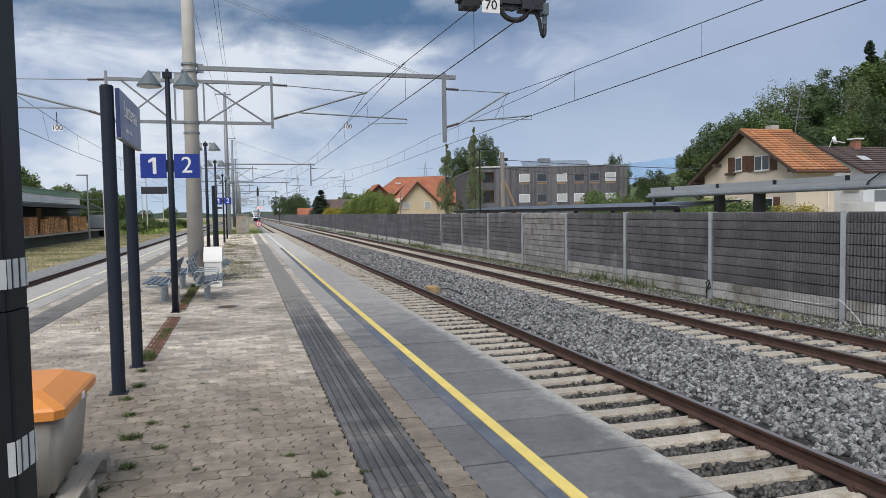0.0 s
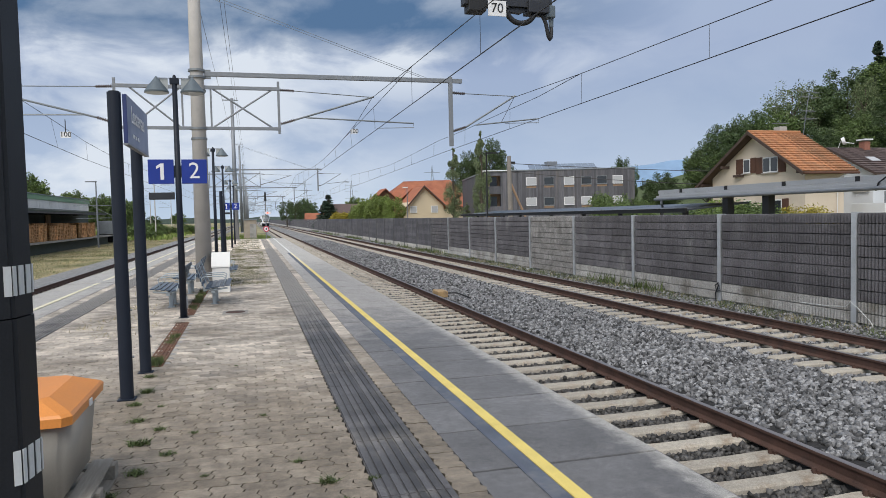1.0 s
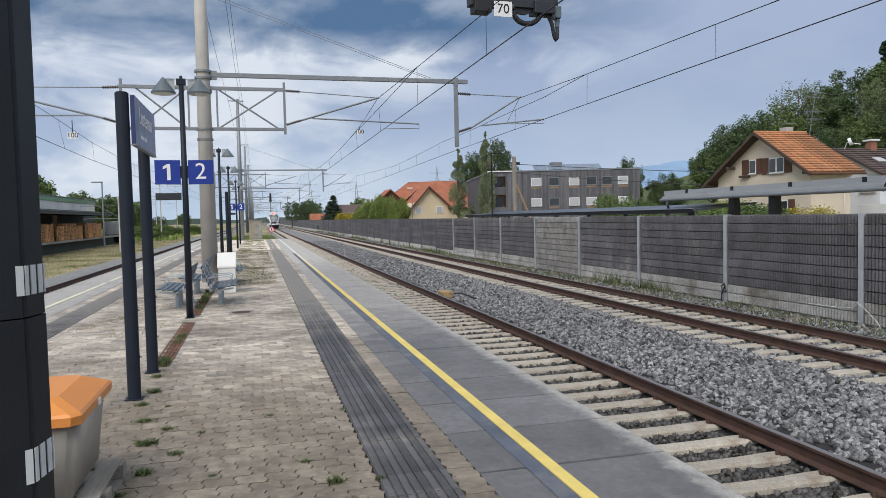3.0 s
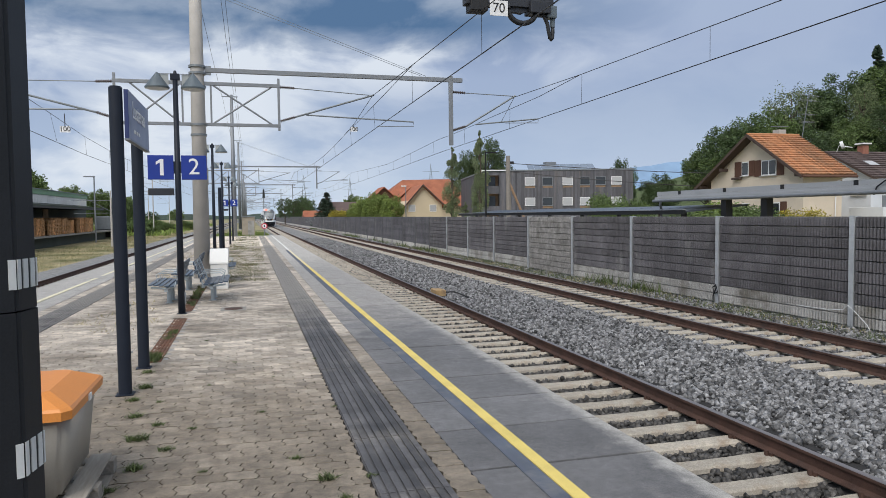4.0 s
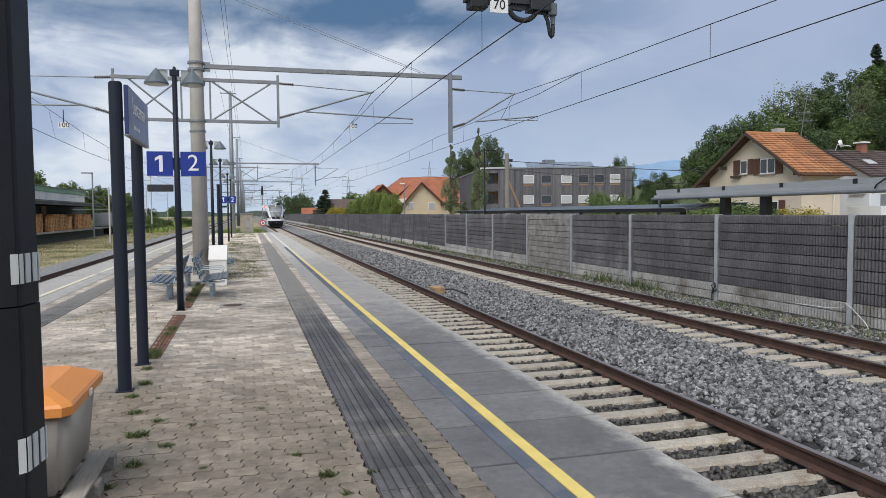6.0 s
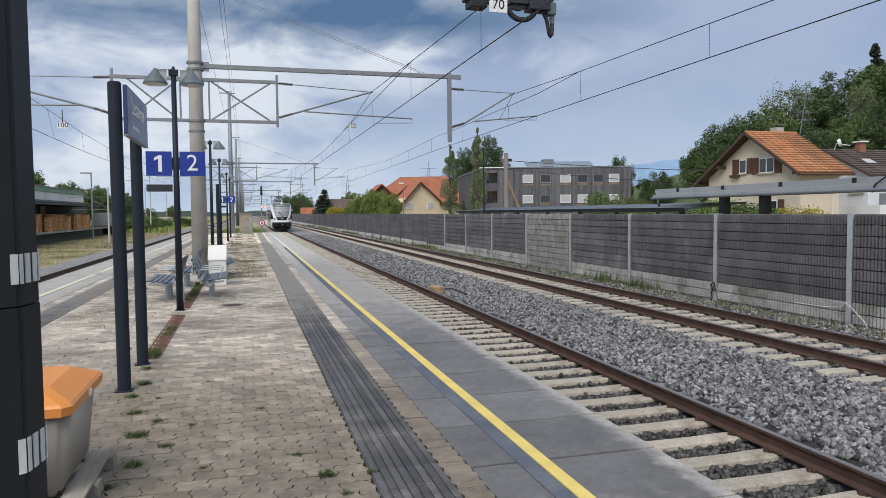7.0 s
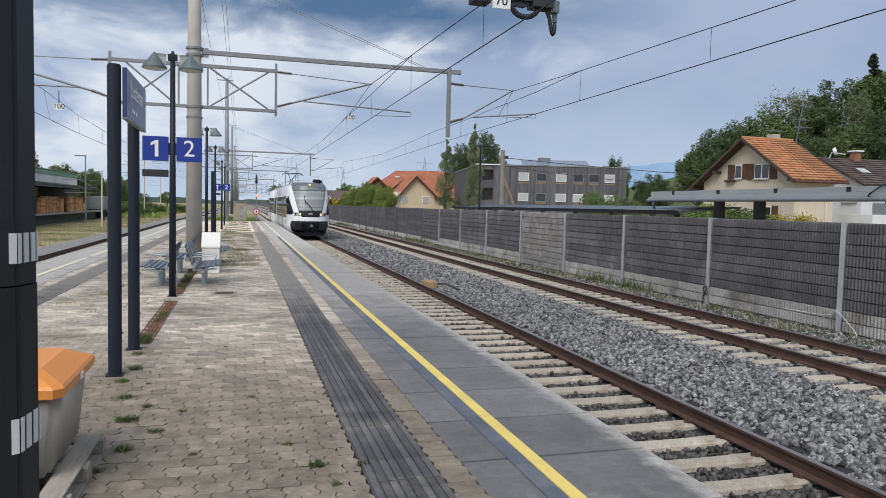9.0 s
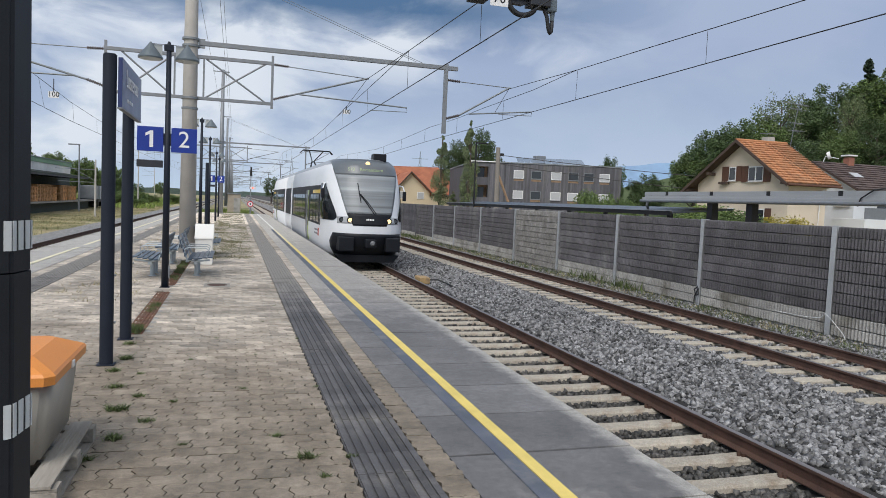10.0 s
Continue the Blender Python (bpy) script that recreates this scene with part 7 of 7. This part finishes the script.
for proto, x, y, top, wide in slope:
    zb = float(np.interp(x - (92 - y) * 0.2, [p[0] for p in RISE], [p[1] for p in RISE]))
    plant(proto, x, y, top, wide, min(zb, top - 7))
hill = raw("hillside", [(58, 84, -0.95), (70, 60, -0.95), (150, 52, -0.95), (150, 180, -0.95), (66, 180, -0.95), (82, 98, 4.0), (100, 96, 10), (145, 88, 15), (145, 150, 20), (95, 140, 10)],
           [(0, 1, 5), (1, 6, 5), (1, 2, 7, 6), (2, 3, 8, 7), (3, 4, 9, 8), (4, 0, 5, 9), (5, 6, 9), (6, 7, 8, 9)], WOOD_FLOOR)
tagged(hill, "grassy slope under the wood behind the houses", "hillside", kind="structure")
# around the apartment block and the gardens
plant(poplar, 28.0, 97.0, 11.6, 0.8)
plant(poplar, 28.6, 86.2, 12.7, 0.65)
plant(poplar, 28.2, 91.5, 3.6, 1.3)
plant(oak, 47.6, 138, 17.8, 0.72, label="large dark green tree behind the apartment block")
plant(oak, 43.6, 141, 15.5, 0.62, label="large dark green tree behind the apartment block")
plant(oak, 60.4, 106.6, 10.6, 0.5, label="dense dark green tree beside the apartment block")
plant(oak, 60.2, 106, 11.2, 0.55, label="dense dark green tree beside the apartment block")
plant(oak, 63.0, 112, 7.0, 0.7, label="dense dark green tree beside the apartment block")
plant(shrub, 30.2, 54.3, 3.4, 0.72)
plant(shrub, 32.4, 55.5, 2.9, 0.7)
plant(shrub, 28.9, 53.5, 2.5, 0.6)
plant(garden, 34.5, 46.0, 2.7, 1.1, label="bright green garden shrub before the cream house")
plant(gold, 33.0, 36.5, 2.0, 1.0, label="lime green clipped shrub behind the shelter")
plant(shrub, 31.5, 37.5, 1.9, 1.2)
plant(shrub, 31.0, 41.0, 2.3, 1.4)
plant(shrub, 49.8, 39.5, 2.6, 1.2, label="dark shrub at the corner of the white house")
plant(garden, 19.0, 118, 5.3, 0.75)
plant(garden, 20.4, 114, 5.9, 0.7)
plant(garden, 21.9, 110.5, 5.2, 0.62)
plant(garden, 17.6, 121, 4.2, 0.6)
plant(spruce, 15.9, 151.8, 6.9, 2.1)
plant(gold, 17.0, 140.5, 3.1, 1.2)
plant(gold, 19.2, 141.0, 2.7, 1.1)
for x, y, top in ((24.9, 176, 7.3), (22, 182, 5.4), (29, 178, 6.3), (33, 182, 5.5)):
    plant(far_oak2, x, y, top, 0.9, label="broad green tree beyond the gardens")
for x, y, top in ((10.0, 238, 8.2), (13.5, 245, 9.3), (7.8, 250, 8.8), (17, 262, 8.5), (16, 300, 9), (20, 330, 10)):
    plant(far_oak, x + 4, y, top, 0.85, label="dark lineside tree far along the tracks")
# behind the goods hall and beyond the meadow
for x, y, top, wide in ((-37.5, 141, 10.4, 0.7), (-33, 146, 8.0, 0.8), (-30, 152, 7.2, 0.9), (-26, 140, 6.8, 0.9), (-25.4, 163, 6.4, 0.8), (-28, 172, 6.2, 1.0), (-33, 196, 6.0, 1.0), (-22.5, 150, 6.3, 0.8), (-42, 120, 9.5, 0.9), (-46, 150, 10, 1.0), (-35, 128, 10.5, 0.9), (-39, 132, 11.5, 0.8), (-28, 128, 7.6, 0.9), (-24.5, 131, 7.0, 0.8), (-22, 138, 6.2, 0.7)):
    plant(far_oak2, x, y, top, wide, label="green tree behind the goods yard")
for i in range(16):
    plant(far_oak if i % 2 else far_oak2, -26 - i * 5 + random.uniform(-3, 3), 262 + random.uniform(-8, 14), 4.4 + random.uniform(-0.6, 1.4), 1.3, label="low tree on the far side of the meadow")
for x, y, top in ((-19, 128, 1.6), (-17.5, 135, 1.5), (-20, 142, 2.0), (-16.5, 150, 1.2), (-15, 118, 0.6), (-13.2, 168, 1.2)):
    plant(shrub, x, y, top, 1.4)
for proto in (oak, oak2, far_oak, far_oak2, light, spruce, poplar, garden, shrub, gold):
    for o in (*proto.children, proto):
        bpy.data.objects.remove(o)


def blades(name, xy, base, height, material, label, seed, lean=0.35, width=0.12, parent=None):
    """Upright grass blades, one triangle each, standing on the given places."""
    rng = np.random.default_rng(seed)
    n = len(xy)
    h = rng.uniform(0.45, 1.15, n) * height
    a = rng.uniform(0, math.tau, n)
    w = h * width
    p = np.column_stack([xy, np.broadcast_to(base, n)])
    side = np.column_stack([np.cos(a) * w, np.sin(a) * w, np.zeros(n)])
    tip = np.column_stack([rng.normal(0, lean, n) * h, rng.normal(0, lean, n) * h, h])
    v = np.stack([p - side, p + side, p + tip], 1).reshape(-1, 3)
    me = bpy.data.meshes.new(name)
    me.vertices.add(n * 3)
    me.vertices.foreach_set("co", v.reshape(-1))
    me.loops.add(n * 3)
    me.loops.foreach_set("vertex_index", np.arange(n * 3, dtype=np.int32))
    me.polygons.add(n)
    me.polygons.foreach_set("loop_start", np.arange(0, n * 3, 3, dtype=np.int32))
    me.update(calc_edges=True)
    me.materials.append(material)
    ob = new(name, me)
    if parent is not None:
        ob.parent = parent
        return ob
    return tagged(ob, label, "grass", kind="stuff")


rng = np.random.default_rng(21)


def clumped(n, x0, x1, y0, y1, clumps, spread, power=1.0):
    c = np.column_stack([rng.uniform(x0, x1, clumps), y0 + (y1 - y0) * rng.uniform(0, 1, clumps) ** power])
    xy = c[rng.integers(0, clumps, n)] + rng.normal(0, spread, (n, 2))
    return xy[(xy[:, 0] > x0) & (xy[:, 0] < x1)]


blades("meadow_grass", clumped(45000, -18.4, -10.4, 24, 130, 2600, 0.35, 1.2), -0.87, 0.17, STRAW, "dry straw-coloured meadow grass beside the outer track", 31, 0.4, 0.05)
blades("meadow_grass", clumped(9000, -18.4, -10.4, 24, 130, 300, 0.4, 1.2), -0.87, 0.17, WEED, "green weeds among the dry meadow grass", 32, 0.4, 0.08)
blades("far_meadow_grass", clumped(16000, -60, -12, 110, 260, 900, 1.2), -0.87, 0.7, LEAF_LIGHT, "green meadow grass farther off", 33, 0.4, 0.25)
blades("barrier_grass", clumped(8000, 11.75, 12.72, 9, 46, 420, 0.13), -0.74, 0.13, WEED, "green grass along the foot of the barrier", 34, 0.5, 0.06)
blades("barrier_grass", clumped(4500, 11.75, 12.72, 9, 60, 260, 0.18), -0.74, 0.13, STRAW, "dry grass along the foot of the barrier", 35, 0.5, 0.05)
blades("barrier_grass", clumped(420, 12.2, 12.72, 19.5, 24.5, 9, 0.22), -0.74, 0.40, WEED, "tall weeds at the foot of the barrier", 36, 0.35, 0.05)
blades("barrier_grass", clumped(2200, 11.9, 12.7, 46, 150, 70, 0.35), -0.74, 0.30, WEED, "tall weeds along the distant barrier", 37, 0.35, 0.1)
blades("platform_grass", clumped(2600, -1.3, 0.6, 22, 69, 160, 0.16, 1.3), 0.0, 0.05, STRAW, "dry grass growing through the paving joints", 38, 0.7, 0.10)
blades("platform_grass", clumped(15000, -1.3, 0.55, 21, 69, 120, 0.24, 1.3), 0.0, 0.065, MOSS, "green grass growing through the paving joints", 39, 0.6, 0.10)
blades("platform_grass", clumped(1800, -3.3, -1.5, 12, 60, 60, 0.18), 0.0, 0.08, STRAW, "sparse dry grass between the paving stones", 40, 0.7, 0.10)
blades("platform_end_grass", clumped(9000, -4.5, 2.2, 73, 110, 260, 0.4), -0.8, 0.55, LEAF_LIGHT, "green and yellow grass beyond the platform end", 41, 0.4, 0.08)
blades("drain_grass", clumped(700, -1.36, -1.2, 9.7, 10.4, 8, 0.05), 0.0, 0.10, WEED, "grass growing out of the drain grating", 42, 0.5, 0.05)
blades("drain_grass", clumped(500, -1.36, -1.2, 11.4, 12.2, 6, 0.05), 0.0, 0.07, WEED, "grass growing out of the drain grating", 43, 0.5, 0.05)
blades("drain_grass", clumped(1600, -1.38, -1.18, 15.2, 19.8, 20, 0.06), 0.0, 0.09, WEED, "grass growing out of the drain grating", 44, 0.5, 0.05)
# single weeds in the joints of the paving
weeds = [(0.47, 5.0, 0.13), (0.28, 5.49, 0.08), (-0.89, 5.61, 0.14), (0.78, 4.95, 0.09), (-0.97, 6.35, 0.17), (-0.72, 6.0, 0.11), (-0.86, 6.75, 0.10), (0.05, 6.9, 0.07), (-0.55, 6.55, 0.07), (0.74, 6.9, 0.05), (0.76, 9.3, 0.06), (-1.22, 7.75, 0.12), (-1.18, 8.3, 0.15), (-1.25, 9.1, 0.12),
         (-0.95, 7.6, 0.07), (-0.5, 8.2, 0.05), (0.55, 4.62, 0.08), (-0.4, 5.4, 0.06), (-1.02, 5.2, 0.12), (-1.1, 7.1, 0.13), (0.2, 8.4, 0.04), (-0.25, 9.4, 0.05), (0.36, 10.6, 0.04), (0.6, 12.2, 0.05), (-0.7, 11.2, 0.05)]
for x, y, size in weeds:
    w = thing("weed", (x, y, 0), "small green weed sprouting from a paving joint", "weed", "weeds in the paving")
    k = int(40 + size * 600)
    xy = rng.normal(0, size * 0.24, (k, 2)) * (1.0, 0.8)
    blades("leaves", xy, 0.0, size * 0.30, WEED, "", int(x * 1000 + y * 77) % 9999 + 1, 1.1, 0.16, w)

# mountain ridge far behind the apartment block, its blue haze held in the base colour
xs = np.linspace(200, 3600, 60)
top = np.interp(xs, [200, 700, 1100, 1315, 1431, 1540, 2200, 3600], [30, 90, 142, 162, 174, 190, 250, 200])
verts, faces = [], []
for i, (x, z) in enumerate(zip(xs, top)):
    y = 2600 - (x - 200) * 0.27
    bump = 9 * noise.noise((x * 0.01, 0, 0)) + 4 * noise.noise((x * 0.04, 3, 0))
    verts += [(x, y - 300, -5), (x, y - 120, z * 0.55 + bump), (x, y, z + bump), (x, y + 200, -5)]
    if i:
        a = (i - 1) * 4
        faces += [(a + k, a + 4 + k, a + 5 + k, a + 1 + k) for k in range(3)]
tagged(raw("mountain_ridge", verts, faces, RIDGE_HAZE), "mountain ridge on the horizon with blue haze painted into its colour", "mountain", kind="structure")
verts, faces = [], []
for i in range(90):
    a = radians(-75 + i * 1.4)
    d = 900
    z = 5 + 4 * noise.noise((i * 0.35, 9, 0)) + 3 * noise.noise((i * 1.1, 4, 0))
    verts += [(d * math.sin(a), d * math.cos(a), -2), (d * math.sin(a), d * math.cos(a), z)]
    if i:
        faces.append((2 * i - 2, 2 * i, 2 * i + 1, 2 * i - 1))
tagged(raw("distant_wood", verts, faces, FAR_WOOD), "distant line of woods on the horizon", "wood", kind="structure")


def motions():
    """The train runs in along the near track at a steady speed."""
    speed, end = 25.0, 25.0
    walk(train, [(t, pose(TRACK_NEAR, end + speed * (10.0 - t), RAIL_Z)) for t in (0.0, 2.5, 5.0, 7.5, 10.0)])


motions()
